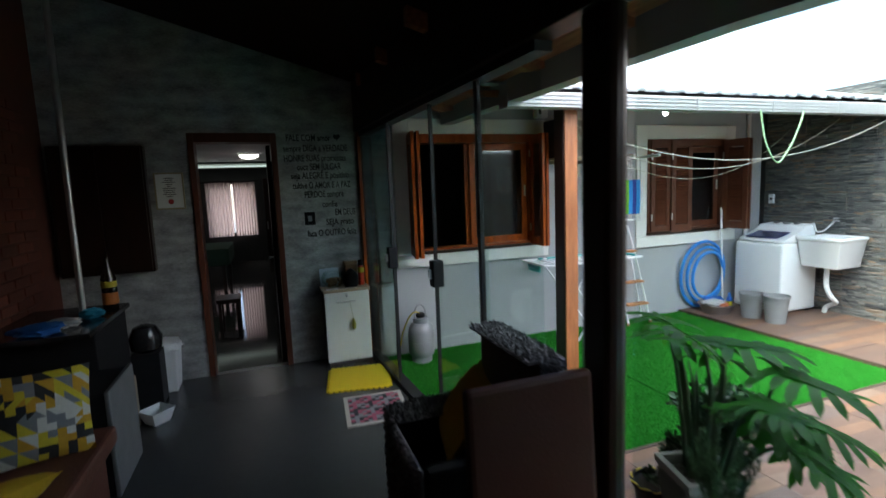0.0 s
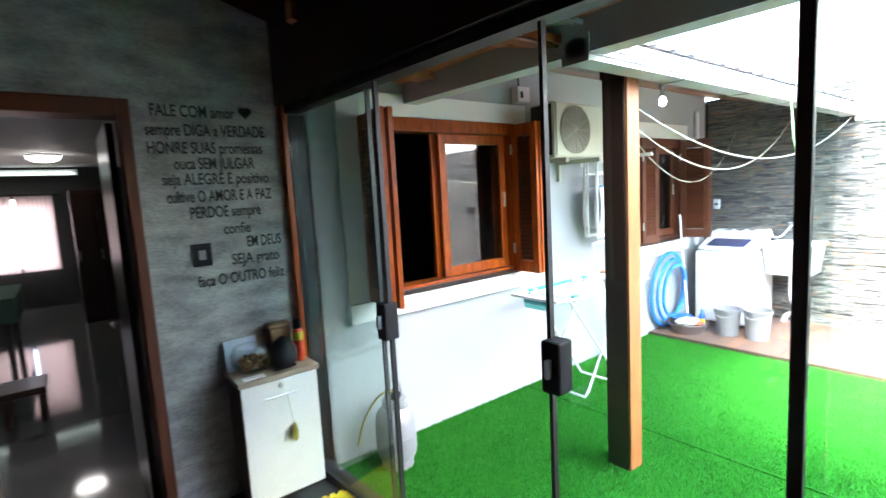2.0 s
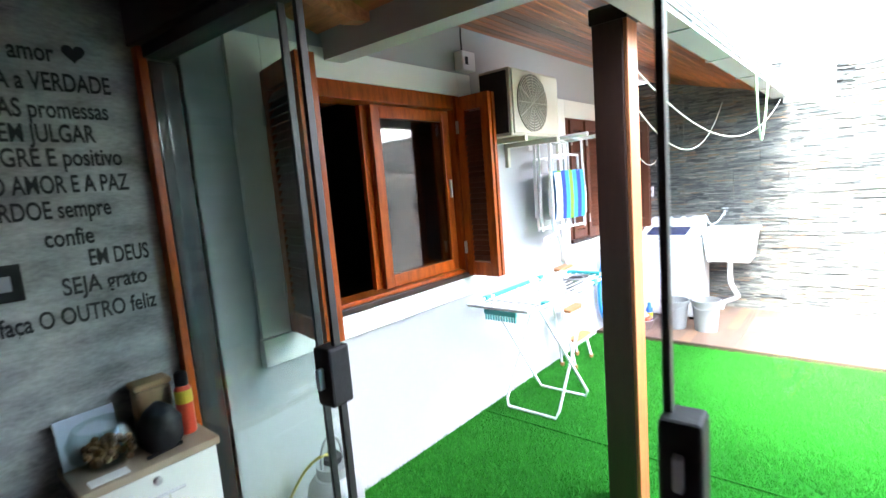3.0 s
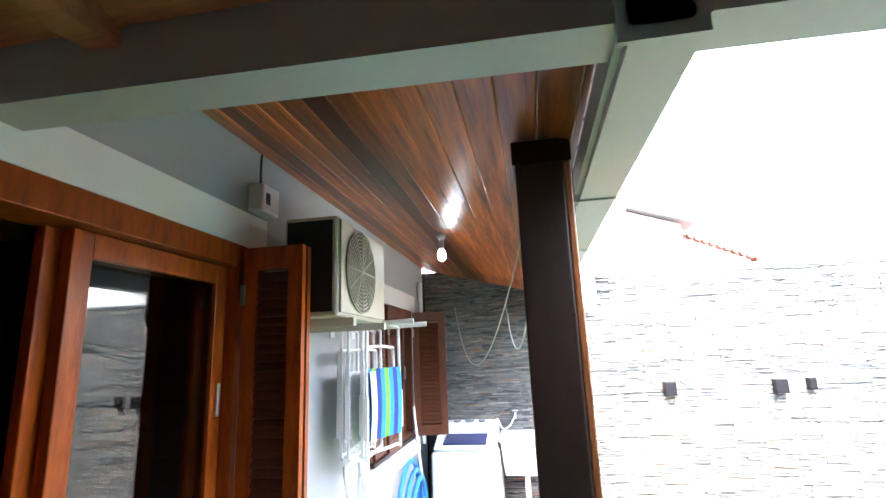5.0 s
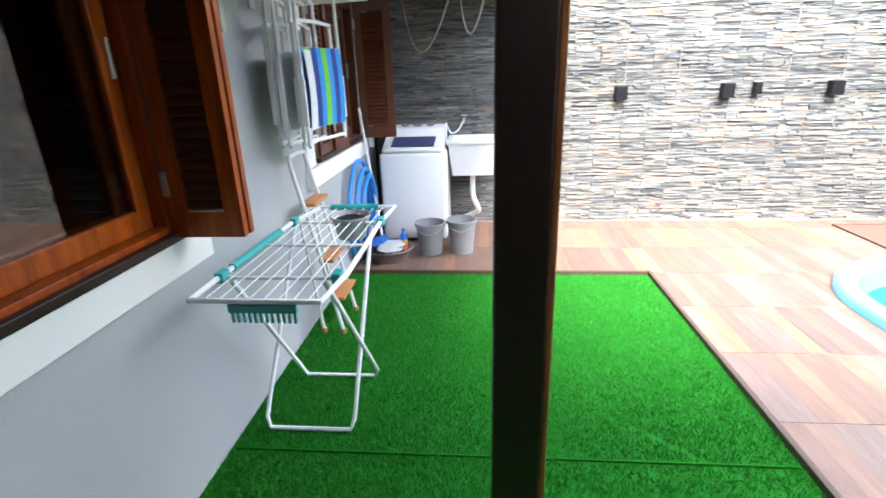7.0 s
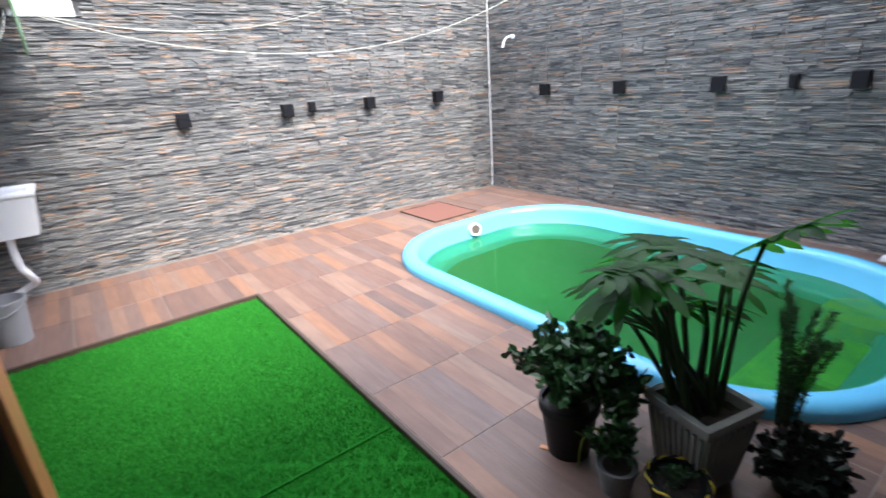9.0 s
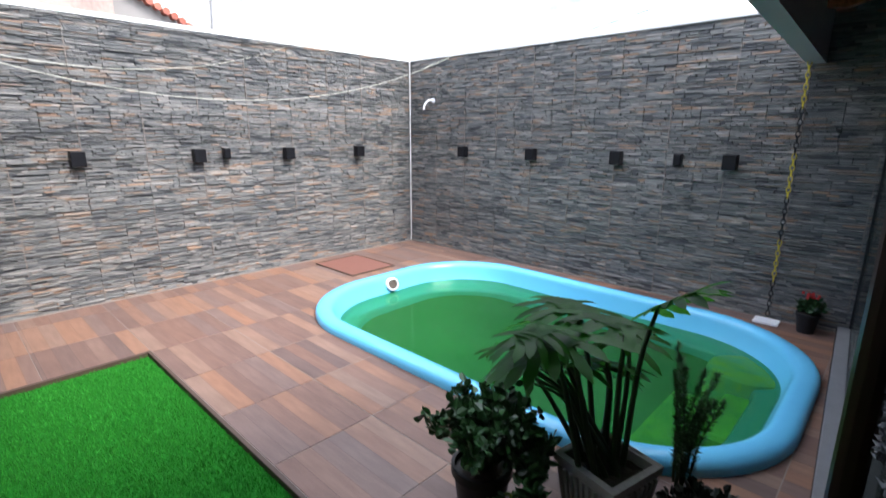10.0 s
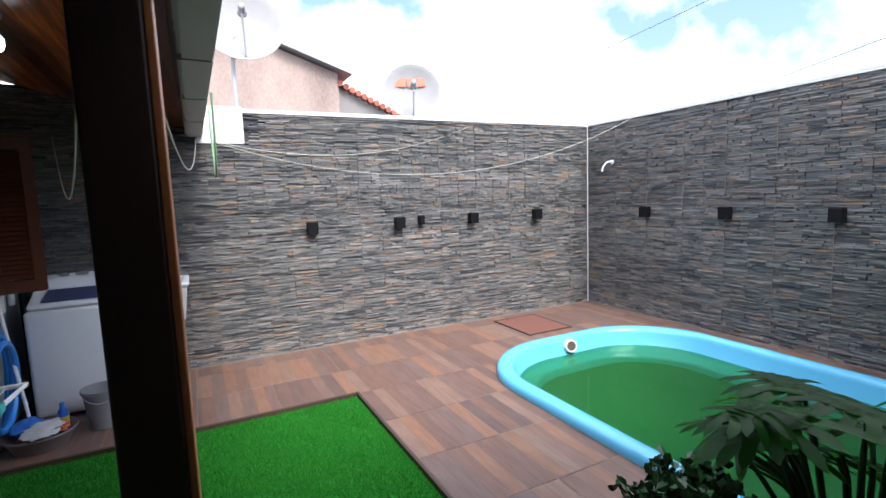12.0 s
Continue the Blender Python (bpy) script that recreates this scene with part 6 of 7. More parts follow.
part("body", tapered(-1.36, -1.14, -0.27, -0.05, FLOOR_Z, FLOOR_Z + 0.36, -0.02, 0.012), WHITE_PLASTIC, bin_)
bag_bm = bmesh.new()
bmesh.ops.create_uvsphere(bag_bm, u_segments=24, v_segments=12, radius=1)
for v in bag_bm.verts:
    k = 1 + 0.35 * noise.noise(v.co * 3.5)
    v.co = Vector((-1.25 + v.co.x * 0.15 * k, -0.16 + v.co.y * 0.15 * k, FLOOR_Z + 0.37 + v.co.z * 0.07 * k))
part("bag", bag_bm, WHITE_PLASTIC, bin_, "crumpled white bag", smooth=True)
tray = thing("food_tray", "small white plastic tray on the dark floor", "tray")
part("tray", lathe([(0.08, FLOOR_Z), (0.12, FLOOR_Z + 0.1), (0.125, FLOOR_Z + 0.1), (0.085, FLOOR_Z + 0.008)], 4, centre=(-1.19, -0.84, 0)), WHITE_PLASTIC, tray)

# ---- plants ----
LEAF = material("dark_glossy_leaf", (0.012, 0.062, 0.008), 0.42, second=(0.006, 0.032, 0.004), scale=14, bump=0.25, bump_scale=25, random_island=0.35, spec=0.1)
leaf_nodes = LEAF.node_tree
through_light, leaf_mix = leaf_nodes.nodes.new("ShaderNodeBsdfTranslucent"), leaf_nodes.nodes.new("ShaderNodeMixShader")
through_light.inputs[0].default_value = (0.06, 0.3, 0.02, 1)
leaf_mix.inputs[0].default_value = 0.3
leaf_nodes.links.new(leaf_nodes.nodes["Principled BSDF"].outputs[0], leaf_mix.inputs[1])
leaf_nodes.links.new(through_light.outputs[0], leaf_mix.inputs[2])
leaf_nodes.links.new(leaf_mix.outputs[0], leaf_nodes.nodes["Material Output"].inputs[0])
JADE = material("jade_leaf", (0.02, 0.075, 0.016), 0.45, second=(0.012, 0.042, 0.011), scale=14, bump=0.05, random_island=0.4)
STEM = material("plant_stem", (0.03, 0.06, 0.018), 0.6, second=(0.02, 0.035, 0.012), scale=20)
SOIL = material("dark_soil", (0.018, 0.013, 0.01), 0.95, second=(0.045, 0.032, 0.024), scale=40, bump=0.8, bump_scale=60)
CONCRETE = material("pale_concrete", (0.4, 0.38, 0.355), 0.85, second=(0.2, 0.19, 0.175), scale=8, bump=0.3)

planter = thing("square_planter", "pale ribbed concrete planter tapering to its foot", "planter", at=pose(1.45, -3.15, DECK_Z, 0, 0, -14))
bm = bmesh.new()
rings = []
for hw, z in ((0.09, 0), (0.13, 0.305), (0.139, 0.308), (0.142, 0.342), (0.114, 0.342), (0.108, 0.29)):
    rings.append([bm.verts.new(p) for p in ((-hw, -hw, z), (hw, -hw, z), (hw, hw, z), (-hw, hw, z))])
for a, b in zip(rings, rings[1:]):
    for k in range(4):
        bm.faces.new((a[k], a[(k + 1) % 4], b[(k + 1) % 4], b[k]))
bm.faces.new(rings[0][::-1])
part("body", bm, CONCRETE, planter)
rib = bmesh.new()
box(rib, -0.0062, 0.0062, -0.011, 0.003, 0.0, 0.285)
rib_me = mesh_of("rib", rib, CONCRETE)
for k in range(4):
    for j in range(9):
        u = (j - 4) / 4.6
        m = Matrix.Rotation(k * math.pi / 2, 4, "Z") @ Matrix.Translation((u * 0.095, -0.0925, 0.012)) @ Matrix.Rotation(radians(7.4), 4, "X") @ Matrix.Rotation(radians(7.0 * u), 4, "Y")
        piece("rib", rib_me, planter, m)
bm = boxes((-0.109, 0.109, -0.109, 0.109, 0.25, 0.3))
bmesh.ops.subdivide_edges(bm, edges=bm.edges, cuts=7, use_grid_fill=True)
for v in bm.verts:
    v.co.z += 0.02 * noise.noise(v.co * 25)
part("soil", bm, SOIL, planter)


def lobed_blade(length, width, lobes, rng):
    """A deeply cut broad leaf in the xy plane: stalk end at the origin, tip along +y, two lobes reaching back past the stalk."""
    bm = bmesh.new()

    def strip(p0, p1, w0, droop, curl=0.0):
        n = 6
        d = (p1 - p0)
        side = Vector((-d.y, d.x, 0)).normalized()
        row = []
        for k in range(n + 1):
            t = k / n
            c = p0 + d * t - Vector((0, 0, droop * t * t)) + side * curl * t * t
            w = w0 * (1.25 - 0.35 * t + 0.16 * math.sin(9.0 * t + 20.0 * w0)) * (1.0 if t < 0.6 else math.cos((t - 0.6) * math.pi / 0.8) ** 0.6) + 0.0012
            row.append((bm.verts.new(c + side * w + Vector((0, 0, w * 0.12))), bm.verts.new(c), bm.verts.new(c - side * w + Vector((0, 0, w * 0.12)))))
        for a, b in zip(row, row[1:]):
            bm.faces.new((a[0], a[1], b[1], b[0]))
            bm.faces.new((a[1], a[2], b[2], b[1]))
    strip(Vector((0, 0, 0)), Vector((0, length, 0)), length * 0.15, 0.1 * length)
    for k in range(lobes):
        t = 0.7 * k / (lobes - 1)
        base = Vector((0, length * t, -0.1 * length * t * t))
        reach = width * (1.0 - 0.42 * t) * rng.uniform(0.88, 1.1)
        ang = 2.35 - 1.75 * t / 0.7
        for s in (-1, 1):
            a = ang + rng.uniform(-0.1, 0.1)
            strip(base, base + Vector((s * math.sin(a) * reach, math.cos(a) * reach, 0.015)), length * 0.072, 0.025 + rng.uniform(0, 0.07), s * 0.035)
    return bm


phil = thing("philodendron", "large philodendron with deeply cut dark green leaves on long stalks", "plant")
rng = random.Random(8)
root = Vector((1.45, -3.15, 0.32))
for (bx, by, bz, dx, dy, dz, ln, wd) in ((1.36, -3.24, 0.97, -0.6, 0.22, 0.55, 0.24, 0.16), (1.50, -2.90, 0.93, 0.5, 0.8, -0.22, 0.28, 0.20), (1.39, -3.06, 0.95, 0.75, -0.15, 0.0, 0.25, 0.18),
                                         (1.57, -2.84, 0.96, -0.1, 0.9, 0.1, 0.22, 0.16), (1.60, -3.13, 0.93, 0.8, -0.5, -0.05, 0.30, 0.22), (1.72, -3.32, 0.84, 0.5, -0.8, -0.2, 0.30, 0.21), (1.68, -3.05, 0.82, 0.9, 0.2, -0.3, 0.26, 0.18), (1.70, -3.26, 0.64, 0.4, -0.8, -0.4, 0.30, 0.2), (1.55, -3.30, 0.68, 0.2, -0.9, -0.35, 0.28, 0.2), (1.80, -3.36, 0.62, 0.7, -0.6, -0.3, 0.28, 0.2), (1.62, -3.44, 0.58, 0.3, -0.9, -0.3, 0.26, 0.2), (1.5, -3.38, 0.76, 0.1, -0.9, 0.0, 0.24, 0.17), (1.82, -3.16, 0.6, 0.9, -0.1, -0.35, 0.26, 0.19)):
    b = Vector((bx, by, bz))
    r0 = root + Vector(((bx - 1.45) * 0.3 + rng.uniform(-0.02, 0.02), max(-0.08, min(0.1, (by + 3.1) * 0.4)), 0))
    mid = r0.lerp(b, 0.55) + Vector((rng.uniform(-0.02, 0.02), rng.uniform(-0.02, 0.02), 0.06))
    part("stalk", tube(smooth_line([r0, mid, b], 8), 0.0125, 8, taper=0.007), STEM, phil, smooth=True)
    d = Vector((dx, dy, dz)).normalized()
    side = d.cross(Vector((0, 0, 1))).normalized()
    up = side.cross(d).normalized()
    m = Matrix((side, d, up)).transposed().to_4x4()
    m.translation = b
    part("leaf", lobed_blade(ln, wd, 7, rng), LEAF, phil, smooth=True).matrix_basis = m
for k in range(11):
    a = rng.uniform(0, 6.28)
    e = root + Vector((0.12 + 0.16 * abs(math.cos(a)), 0.12 + 0.12 * math.sin(a), 0.3 + rng.uniform(0, 0.2)))
    part("young_stalk", tube(smooth_line([root + Vector((0.05 * math.cos(a), 0.05 * math.sin(a), 0)), root.lerp(e, 0.55) + Vector((0, 0, 0.08)), e], 5), 0.011, 6, taper=0.003), STEM, phil, smooth=True)


def leaf_cloud(name, parent, centre, radii, count, ln, wd, mat, seed, bias=0.4, needle=False):
    """Many small folded leaves on a ragged cluster of shoots."""
    rng = random.Random(seed)
    c = Vector(centre)
    shoots = []
    for _ in range(max(6, count // 22)):
        d = Vector((rng.gauss(0, 1), rng.gauss(0, 1), abs(rng.gauss(0, 1)) * 0.9 + bias)).normalized()
        k = rng.uniform(0.55, 1.1)
        shoots.append(c + Vector((d.x * radii[0], d.y * radii[1], d.z * radii[2])) * k)
    verts, faces = [], []
    for i in range(count):
        s = shoots[i % len(shoots)]
        t = rng.uniform(0.35, 1.0)
        p = c.lerp(s, t) + Vector((rng.gauss(0, 0.012), rng.gauss(0, 0.012), rng.gauss(0, 0.012)))
        d = ((s - c).normalized() * 0.6 + Vector((rng.gauss(0, 1), rng.gauss(0, 1), rng.gauss(0.3, 0.6)))).normalized()
        sd = d.cross(Vector((rng.gauss(0, 1), rng.gauss(0, 1), rng.gauss(0, 1)))).normalized()
        up = sd.cross(d)
        L, W = ln * rng.uniform(0.7, 1.2), wd * rng.uniform(0.8, 1.2)
        k = len(verts)
        verts += [p, p + d * L * 0.35 + sd * W * 0.5 + up * W * 0.15, p + d * L * 0.75 + sd * W * 0.42 + up * W * 0.15, p + d * L, p + d * L * 0.75 - sd * W * 0.42 + up * W * 0.15, p + d * L * 0.35 - sd * W * 0.5 + up * W * 0.15, p + d * L * 0.5]
        faces += [(k, k + 1, k + 6), (k + 1, k + 2, k + 6), (k + 2, k + 3, k + 6), (k + 3, k + 4, k + 6), (k + 4, k + 5, k + 6), (k + 5, k, k + 6)]
    me = bpy.data.meshes.new(name)
    me.from_pydata([tuple(v) for v in verts], [], faces)
    me.materials.append(mat)
    ob = new(name, me)
    ob.parent = parent
    bm = bmesh.new()
    for s in shoots:
        tube([c - Vector((0, 0, radii[2] * 0.35)), c.lerp(s, 0.6), s], 0.004, 5, bm=bm, taper=0.002)
    part("twigs", bm, STEM, parent)
    return ob


POT_BLACK = material("black_pot_plastic", (0.005, 0.005, 0.006), 0.45, second=(0.009, 0.009, 0.01), scale=10, spec=0.2)
ROSEMARY = material("rosemary_leaf", (0.05, 0.11, 0.035), 0.6, second=(0.03, 0.07, 0.025), scale=14, bump=0, random_island=0.4)


def round_pot(name, label, x, y, r, h, mat):
    t = thing(name, label, "plant pot")
    part("body", lathe([(r * 0.72, DECK_Z), (r * 0.96, DECK_Z + h * 0.86), (r * 1.04, DECK_Z + h * 0.86), (r * 1.04, DECK_Z + h), (r * 0.93, DECK_Z + h), (r * 0.9, DECK_Z + h * 0.9)], 28, centre=(x, y, 0)), mat, t, smooth=True)
    part("soil", lathe([(r * 0.91, DECK_Z + h * 0.88), (r * 0.5, DECK_Z + h * 0.92), (0.001, DECK_Z + h * 0.92)], 18, centre=(x, y, 0)), SOIL, t)
    return t


round_pot("flower_pot", "black plastic pot holding a jade plant", 1.855, -2.9, 0.12, 0.25, POT_BLACK)
jade = thing("jade_plant", "bushy jade plant with small glossy oval leaves in the black pot", "plant")
leaf_cloud("leaves", jade, (1.84, -2.9, 0.33), (0.26, 0.25, 0.27), 1700, 0.045, 0.033, JADE, 12)
yellow_pot = round_pot("flower_pot", "dark pot with a woven yellow rim beside the planter", 1.4, -2.92, 0.1, 0.155, POT_BLACK)
for k, mat in enumerate((YEL, BLACK)):
    ring = [(1.4 + (0.104 + 0.004 * math.cos(9 * a + 3.14 * k)) * math.cos(a), -2.92 + (0.104 + 0.004 * math.cos(9 * a + 3.14 * k)) * math.sin(a), DECK_Z + 0.153 + 0.004 * math.sin(9 * a + 3.14 * k)) for a in [math.pi * i / 48 for i in range(96)]]
    part("rope_rim", tube(ring, 0.0045, 6, True), mat, yellow_pot, smooth=True)
sprout = thing("seedling", "few small green seedlings in the little pot", "plant")
leaf_cloud("leaves", sprout, (1.4, -2.92, 0.17), (0.07, 0.07, 0.07), 70, 0.025, 0.015, JADE, 3)
round_pot("flower_pot", "dark grey speckled pot between the jade plant and the planter", 1.6, -2.86, 0.075, 0.12, EDGE_GREY)
ros = thing("rosette_plant", "low leafy plant spilling over a grey pot", "plant")
leaf_cloud("leaves", ros, (1.61, -2.86, 0.19), (0.11, 0.1, 0.15), 300, 0.045, 0.022, JADE, 21)
leaf_cloud("back_leaves", ros, (1.66, -2.97, 0.26), (0.12, 0.1, 0.2), 420, 0.055, 0.03, JADE, 22)
part("strap_leaf", tube(smooth_line([(1.64, -2.86, 0.16), (1.69, -2.86, 0.25), (1.74, -2.84, 0.18), (1.75, -2.83, 0.05)]), 0.009, 6, taper=0.004), material("yellow_green_leaf", (0.2, 0.3, 0.03), 0.5), ros, "yellow-green strap leaf")
round_pot("flower_pot", "dark pot hidden under a dark leafy plant", 1.17, -3.34, 0.1, 0.13, POT_BLACK)
bush = thing("dark_foliage", "dark trailing leafy plant beside the pool rim", "plant")
leaf_cloud("leaves", bush, (1.15, -3.3, 0.14), (0.17, 0.17, 0.13), 900, 0.045, 0.03, material("very_dark_leaf", (0.008, 0.016, 0.008), 0.5, random_island=0.4), 31, bias=0.1)
rose = thing("rosemary", "thin upright rosemary bush with needle leaves", "plant")
rng = random.Random(77)
for k in range(12):
    x, y, h = 1.26 + rng.uniform(-0.03, 0.04), -3.42 + rng.uniform(-0.03, 0.03), rng.uniform(0.35, 0.56)
    tip = Vector((x + rng.uniform(-0.12, 0.1), y + rng.uniform(-0.1, 0.06), 0.22 + h))
    line = smooth_line([(x, y, 0.2), (x + (tip.x - x) * 0.3, y + (tip.y - y) * 0.4, 0.2 + h * 0.55), tip], 6)
    part("stem", tube(line, 0.0035, 5, taper=0.0015), STEM, rose)
    verts, faces = [], []
    for _ in range(620):
        t = rng.uniform(0.2, 1.0)
        i = min(len(line) - 1, int(t * (len(line) - 1)))
        p = line[i] + Vector((0, 0, rng.uniform(-0.02, 0.02)))
        d = Vector((rng.gauss(0, 1), rng.gauss(0, 1), rng.uniform(0.2, 1.2))).normalized() * 0.026
        s = d.cross(Vector((rng.gauss(0, 1), rng.gauss(0, 1), 0.1))).normalized() * 0.0014
        k0 = len(verts)
        verts += [tuple(p - s), tuple(p + s), tuple(p + d)]
        faces.append((k0, k0 + 1, k0 + 2))
    me = bpy.data.meshes.new("needles")
    me.from_pydata(verts, [], faces)
    me.materials.append(ROSEMARY)
    ob = new("needles", me)
    ob.parent = rose
round_pot("flower_pot", "dark pot with a red-flowering plant by the slate wall", 1.2, -6.2, 0.08, 0.16, BLACK)
geran = thing("flowering_plant", "small leafy plant with a few red flowers", "plant")
leaf_cloud("leaves", geran, (1.2, -6.2, 0.2), (0.1, 0.09, 0.12), 140, 0.05, 0.045, JADE, 41)
bm = bmesh.new()
for k in range(14):
    bmesh.ops.create_icosphere(bm, subdivisions=1, radius=0.012, matrix=Matrix.Translation((1.2 + rng.uniform(-0.05, 0.05), -6.18 + rng.uniform(-0.04, 0.04), 0.32 + rng.uniform(0, 0.05))))
part("flowers", bm, material("red_petals", (0.5, 0.03, 0.03), 0.6), geran)
dry = tagged(part("fallen_leaf", boxes((-0.03, 0.03, -0.012, 0.012, 0, 0.004), bevel=0.003), STEP), "dry brown leaf lying on the tiles", "leaf")
dry.matrix_world = pose(1.91, -2.83, DECK_Z + 0.002, 0, 0, 30)

# ---- turf blades ----
nprng = np.random.default_rng(4)
N = 190000
bx = nprng.uniform(0.62, TURF[1] - 0.004, N)
by = nprng.uniform(TURF[2] + 0.004, -0.004, N)
seam = np.abs((bx - 2.2) * 0.83 - (by + 2.43) * 0.7)
keep = (bx > 0.66 - 0.058 * by) & ((seam > 0.008) | (bx > 2.75) | (bx < 2.2))
keep &= ~((bx > 1.97) & (bx < 2.106) & (by > -1.31) & (by < -1.146))
bx, by = bx[keep], by[keep]
N = len(bx)
ang, hgt = nprng.uniform(0, 2 * np.pi, N), nprng.uniform(0.012, 0.026, N)
lean = nprng.uniform(0.0, 0.016, N)
la = nprng.uniform(0, 2 * np.pi, N)
co = np.zeros((N, 3, 3))
co[:, 0] = np.stack([bx - 0.002 * np.cos(ang), by - 0.002 * np.sin(ang), np.zeros(N)], 1)
co[:, 1] = np.stack([bx + 0.002 * np.cos(ang), by + 0.002 * np.sin(ang), np.zeros(N)], 1)
co[:, 2] = np.stack([bx + lean * np.cos(la), by + lean * np.sin(la), hgt], 1)
me = bpy.data.meshes.new("turf_blades")
me.from_pydata(co.reshape(-1, 3).tolist(), [], np.arange(3 * N).reshape(-1, 3).tolist())
me.materials.append(GRASS)
tagged(new("turf_blades", me), "short bright green artificial grass blades", "grass", kind="stuff")

# ---- soffit boards ----
slope = math.atan(0.262)
board_bm = bmesh.new()
box(board_bm, 0.78, WALL_X - 0.01, -0.0515, 0.0515, -0.014, 0.0, bevel=0.004)
board_me = mesh_of("soffit_board", board_bm, WOOD_X)
for k in range(13):
    y = -0.055 - 0.1015 * k
    piece("soffit_board", board_me, soffit, pose(0, y, eave_z(y) + 0.018, math.degrees(slope), 0, 0))

# ---- deck tiles ----
deck_x = [0.66, 0.99] + [4.53 - 0.59 * k for k in range(5, -1, -1)] + [5.12, 5.71, WALL_X]
deck_y = [WALL_Y, -5.995, -5.405, -4.815, -4.225, -3.635, -3.045, -2.456, -1.84, -1.25, -0.66, -0.07, -0.001]
deck = structure("deck", boxes((4.56, WALL_X, -2.43, 0, -0.2, DECK_Z - 0.006)), GROUT, "yard deck of wood-look porcelain tiles with pale joints", "floor")
tile_meshes = {}
grout_v, grout_f = [], []
for i in range(len(deck_x) - 1):
    for j in range(len(deck_y) - 1):
        x0, x1, y0, y1 = deck_x[i], deck_x[i + 1], deck_y[j], deck_y[j + 1]
        if y0 > -2.5:
            if x0 < 4.5:
                continue
            x0 = max(x0, 4.56)
        w, h = x1 - x0 - 0.005, y1 - y0 - 0.005
        corners = [in_pool(x, y, 0.09) for x in (x0, (x0 + x1) / 2, x1) for y in (y0, (y0 + y1) / 2, y1)]
        if all(corners):
            continue
        if any(corners) or any(in_pool(x0 + (x1 - x0) * a / 8, y0 + (y1 - y0) * b / 8, 0.09) for a in range(9) for b in range(9)):
            bm = bmesh.new()
            n = 12
            for a in range(n):
                for b in range(n):
                    p = [(x0 + (x1 - x0 - 0.005) * (a + u) / n, y0 + (y1 - y0 - 0.005) * (b + v) / n) for u, v in ((0, 0), (1, 0), (1, 1), (0, 1))]
                    if not any(in_pool(px, py, 0.11) for px, py in p):
                        bm.faces.new([bm.verts.new((px - x0, py - y0, 0)) for px, py in p])
            bmesh.ops.remove_doubles(bm, verts=bm.verts, dist=1e-5)
            me = mesh_of("tile", bm, TILE)
            for q in me.polygons:
                k = len(grout_v)
                grout_v += [(x0 + (me.vertices[i_].co.x) * 1.009, y0 + (me.vertices[i_].co.y) * 1.009, DECK_Z - 0.003) for i_ in q.vertices]
                grout_f.append(tuple(range(k, k + len(q.vertices))))
        else:
            key_ = (round(w, 3), round(h, 3))
            if key_ not in tile_meshes:
                tile_meshes[key_] = mesh_of("tile", boxes((0, w, 0, h, -0.01, 0), bevel=0.0015), TILE)
            me = tile_meshes[key_]
            if y0 < -2.5:
                k = len(grout_v)
                grout_v += [(x0, y0, DECK_Z - 0.003), (x1, y0, DECK_Z - 0.003), (x1, y1, DECK_Z - 0.003), (x0, y1, DECK_Z - 0.003)]
                grout_f.append((k, k + 1, k + 2, k + 3))
        piece("tile", me, deck, Matrix.Translation((x0, y0, DECK_Z)))
me = bpy.data.meshes.new("grout_bed")
me.from_pydata(grout_v, [], grout_f)
me.materials.append(GROUT)
gb = new("grout_bed", me)
gb.parent = deck

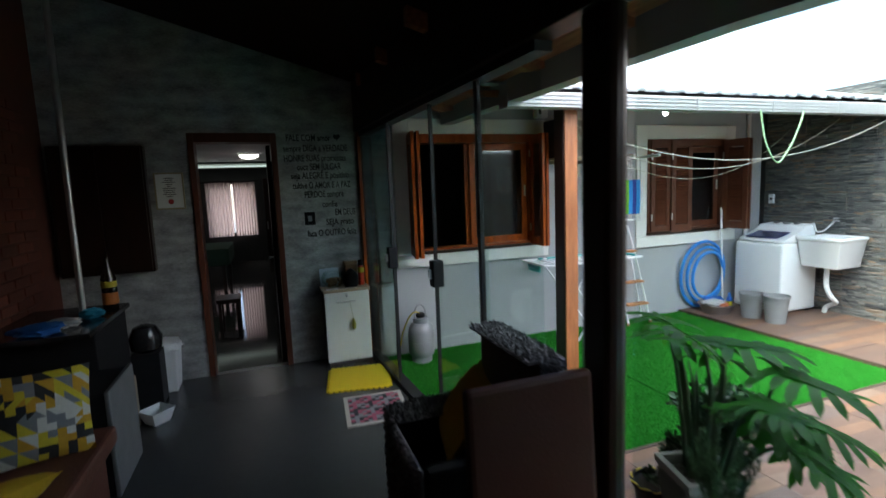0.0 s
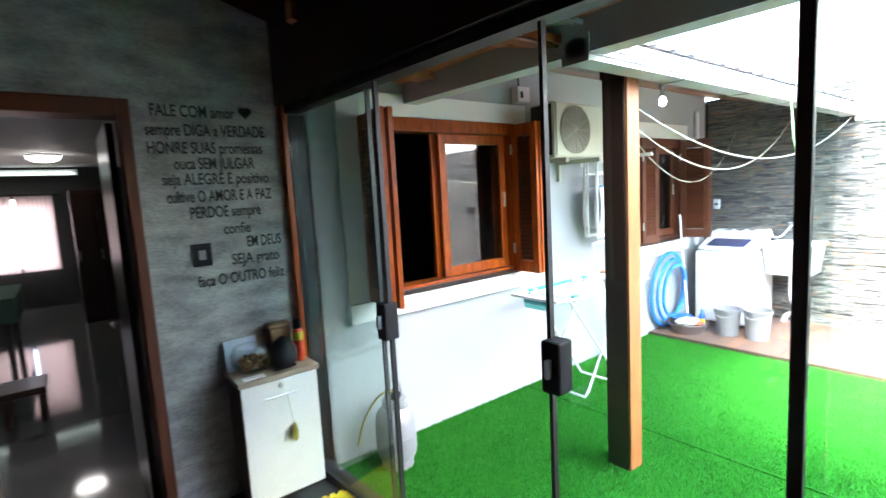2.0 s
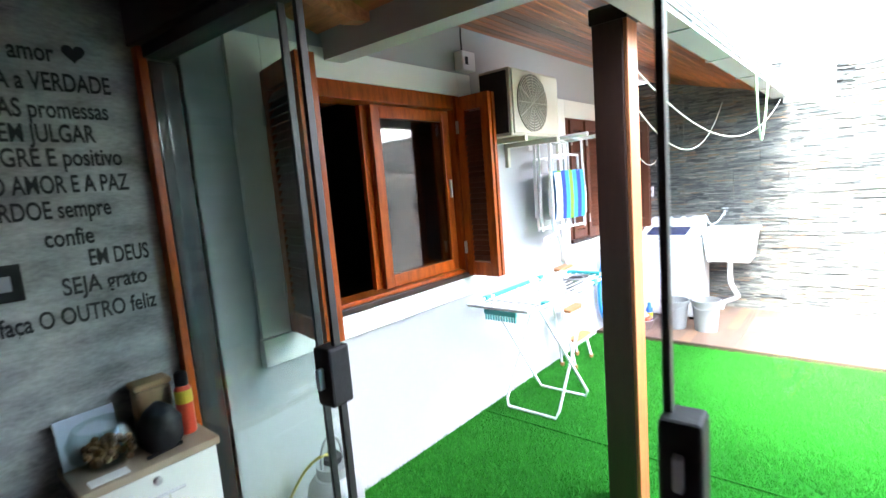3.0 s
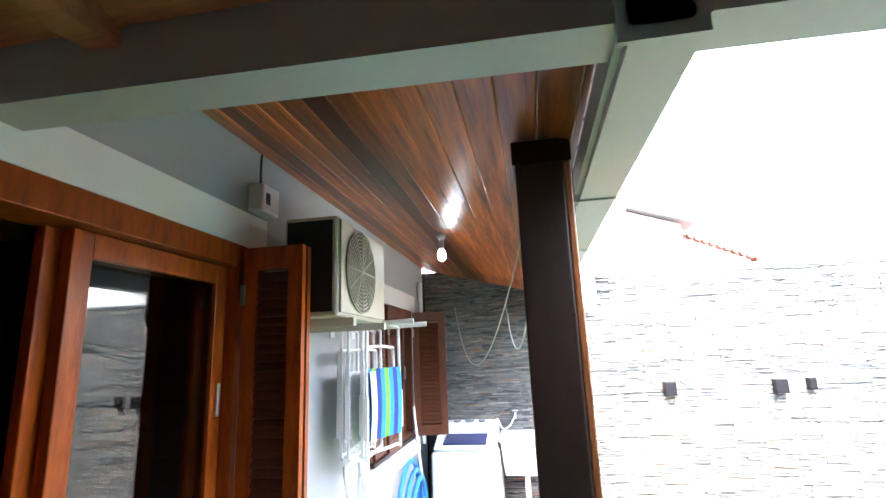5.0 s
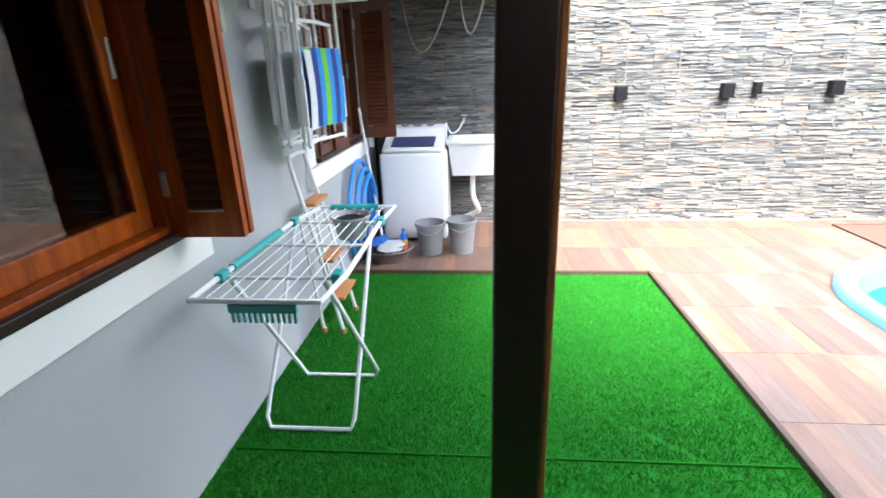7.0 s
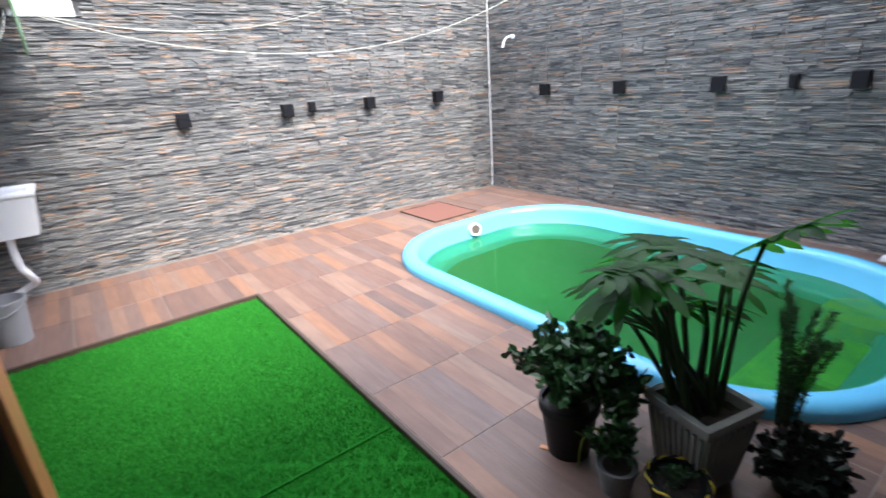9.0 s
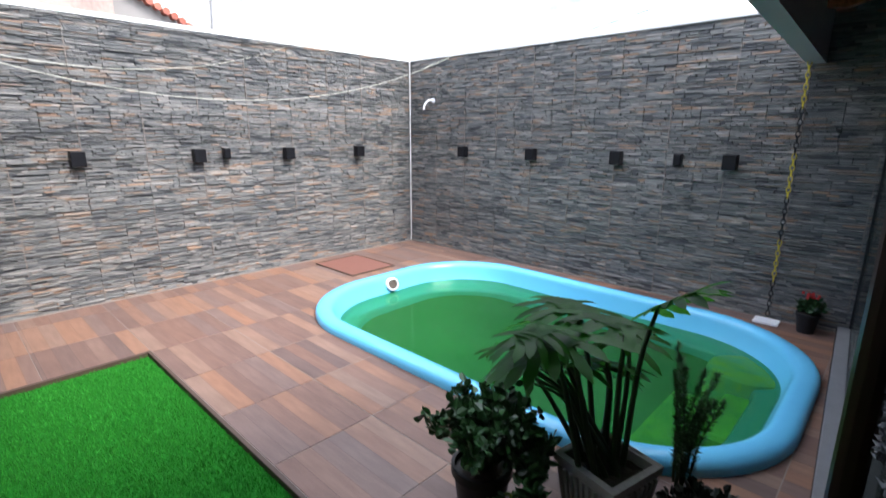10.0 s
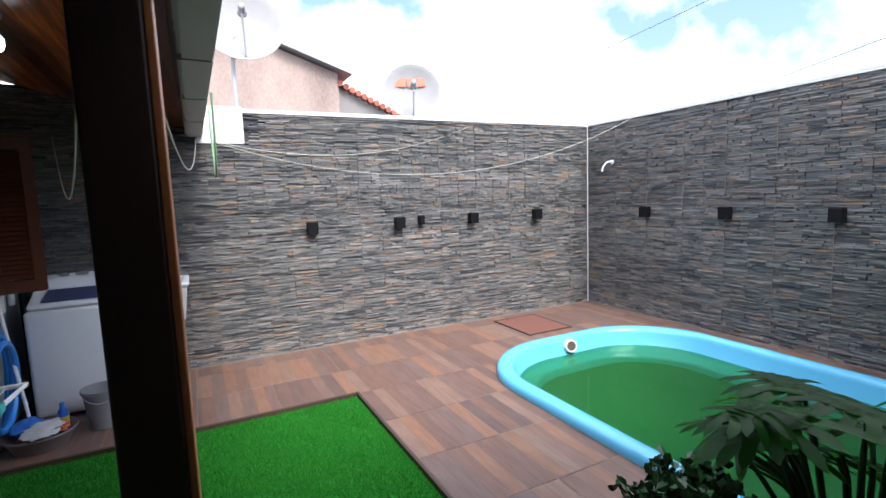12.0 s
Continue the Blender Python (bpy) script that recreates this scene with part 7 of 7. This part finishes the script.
# ---- slate cladding ----
def clad(wall, length, tops, to_world, near, seed):
    """Rows of split strips in panels 0.5 m wide; tops(u) gives the height of the cladding at u along the wall."""
    rng = random.Random(seed)
    verts, faces = [], []
    meshes, count = {}, 0
    z = 0.035
    while z < 2.66:
        hgt = rng.choice((0.009, 0.011, 0.014, 0.017, 0.021))
        p0 = rng.choice((0.0, 0.0, 0.0, -0.25, -0.25))
        while p0 < length - 0.01:
            p1 = min(p0 + 0.5, length)
            cuts = [max(p0, 0.0)]
            while cuts[-1] < p1 - 0.001:
                nxt = cuts[-1] + rng.choice((0.05, 0.08, 0.11, 0.15, 0.2, 0.27))
                cuts.append(p1 if nxt > p1 - 0.05 else nxt)
            for u0, u1 in zip(cuts, cuts[1:]):
                if z + hgt > min(tops(u0), tops(u1)):
                    continue
                dep = rng.uniform(0.01, 0.03)
                wob = rng.uniform(-0.003, 0.003)
                g = 0.0016 if u1 == p1 else 0.0012
                box_pts = [(u0 + 0.001, 0, z), (u1 - g, 0, z), (u1 - g, 0, z + hgt - 0.0022), (u0 + 0.001, 0, z + hgt - 0.0022),
                           (u0 + 0.003, dep, z + 0.001), (u1 - g - 0.002, dep + wob, z + 0.001), (u1 - g - 0.002, dep + wob, z + hgt - 0.0036), (u0 + 0.003, dep, z + hgt - 0.0036)]
                quads = ((4, 5, 6, 7), (0, 1, 5, 4), (1, 2, 6, 5), (2, 3, 7, 6), (3, 0, 4, 7))
                if count < 300 and near(u0, z):
                    key_ = (round(u1 - u0, 2), round(hgt, 3), round(dep, 2))
                    if key_ not in meshes:
                        me = bpy.data.meshes.new("stone")
                        me.from_pydata([to_world(a - u0, b, c - z, False) for a, b, c in box_pts], [], quads)
                        me.materials.append(STONE_BITS)
                        meshes[key_] = me
                    piece("stone", meshes[key_], wall, Matrix.Translation(to_world(u0, 0, z, True)))
                    count += 1
                else:
                    k = len(verts)
                    verts += [to_world(a, b, c, True) for a, b, c in box_pts]
                    faces += [tuple(k + q for q in f) for f in quads]
            p0 = p1
        z += hgt
    joint_v, joint_f = [], []
    for k in range(1, int(length / 0.5) + 1):
        z = 0.05
        while z < 2.4:
            run = rng.uniform(0.06, 0.3)
            if rng.random() < 0.55 and z + run < tops(k * 0.5):
                u, k0 = k * 0.5, len(joint_v)
                joint_v += [to_world(a, d, c, True) for a, d, c in ((u - 0.003, 0.026, z), (u + 0.003, 0.026, z), (u + 0.003, 0.026, z + run), (u - 0.003, 0.026, z + run),
                                                                    (u - 0.003, 0.0, z), (u + 0.003, 0.0, z), (u + 0.003, 0.0, z + run), (u - 0.003, 0.0, z + run))]
                joint_f += [tuple(k0 + q for q in f) for f in ((0, 1, 2, 3), (0, 4, 5, 1), (1, 5, 6, 2), (2, 6, 7, 3), (3, 7, 4, 0))]
            z += run
    me = bpy.data.meshes.new("panel_joints")
    me.from_pydata(joint_v, [], joint_f)
    me.materials.append(GROUT)
    ob = new("panel_joints", me)
    ob.parent = wall
    tagged(ob, kind="stuff")
    me = bpy.data.meshes.new("slate_cladding")
    me.from_pydata(verts, [], faces)
    me.materials.append(STONE_REST)
    ob = new("slate_cladding", me)
    ob.parent = wall
    tagged(ob, kind="stuff")


def end_top(u):
    return 2.205 if 1.44 < u < 1.86 else (2.64 if u <= 1.44 else 2.503)


clad(wall_yard_end, 6.33, end_top, lambda u, d, z, w: (WALL_X - d if w else -d, -u, z), lambda u, z: 1.9 < u < 4.0 and 0.9 < z < 1.75, 5)
clad(wall_yard_side, 7.9, lambda u: 2.503, lambda u, d, z, w: (WALL_X - 0.03 - u if w else -u, WALL_Y + d if w else d, z), lambda u, z: 0.4 < u < 2.6 and 0.9 < z < 1.75, 6)
structure("corner_joint", boxes((WALL_X - 0.045, WALL_X - 0.034, WALL_Y + 0.034, WALL_Y + 0.045, DECK_Z, 2.5)), WHITE_PAINT, "pale mortar line in the corner of the slate walls", "joint")
structure("skirting_end", boxes((WALL_X - 0.04, WALL_X - 0.034, WALL_Y + 0.045, -0.8, DECK_Z, DECK_Z + 0.012)), GROUT, "pale mortar line along the foot of the end wall", "joint")
structure("skirting_side", boxes((1.05, WALL_X - 0.045, WALL_Y + 0.034, WALL_Y + 0.04, DECK_Z, DECK_Z + 0.012)), GROUT, "pale mortar line along the foot of the side wall", "joint")

# ---- brick veranda wall ----
wall_left = bpy.data.objects["wall_left"]
brick_me = mesh_of("brick", boxes((0, 0.018, 0, 0.215, 0, 0.062), bevel=0.004), BRICK)
for r in range(22):
    for c in range(13):
        piece("brick", brick_me, wall_left, Matrix.Translation((LEFT_X, -3.4 + 0.23 * c + (0.115 if r % 2 else 0), 0.75 + 0.076 * r)))
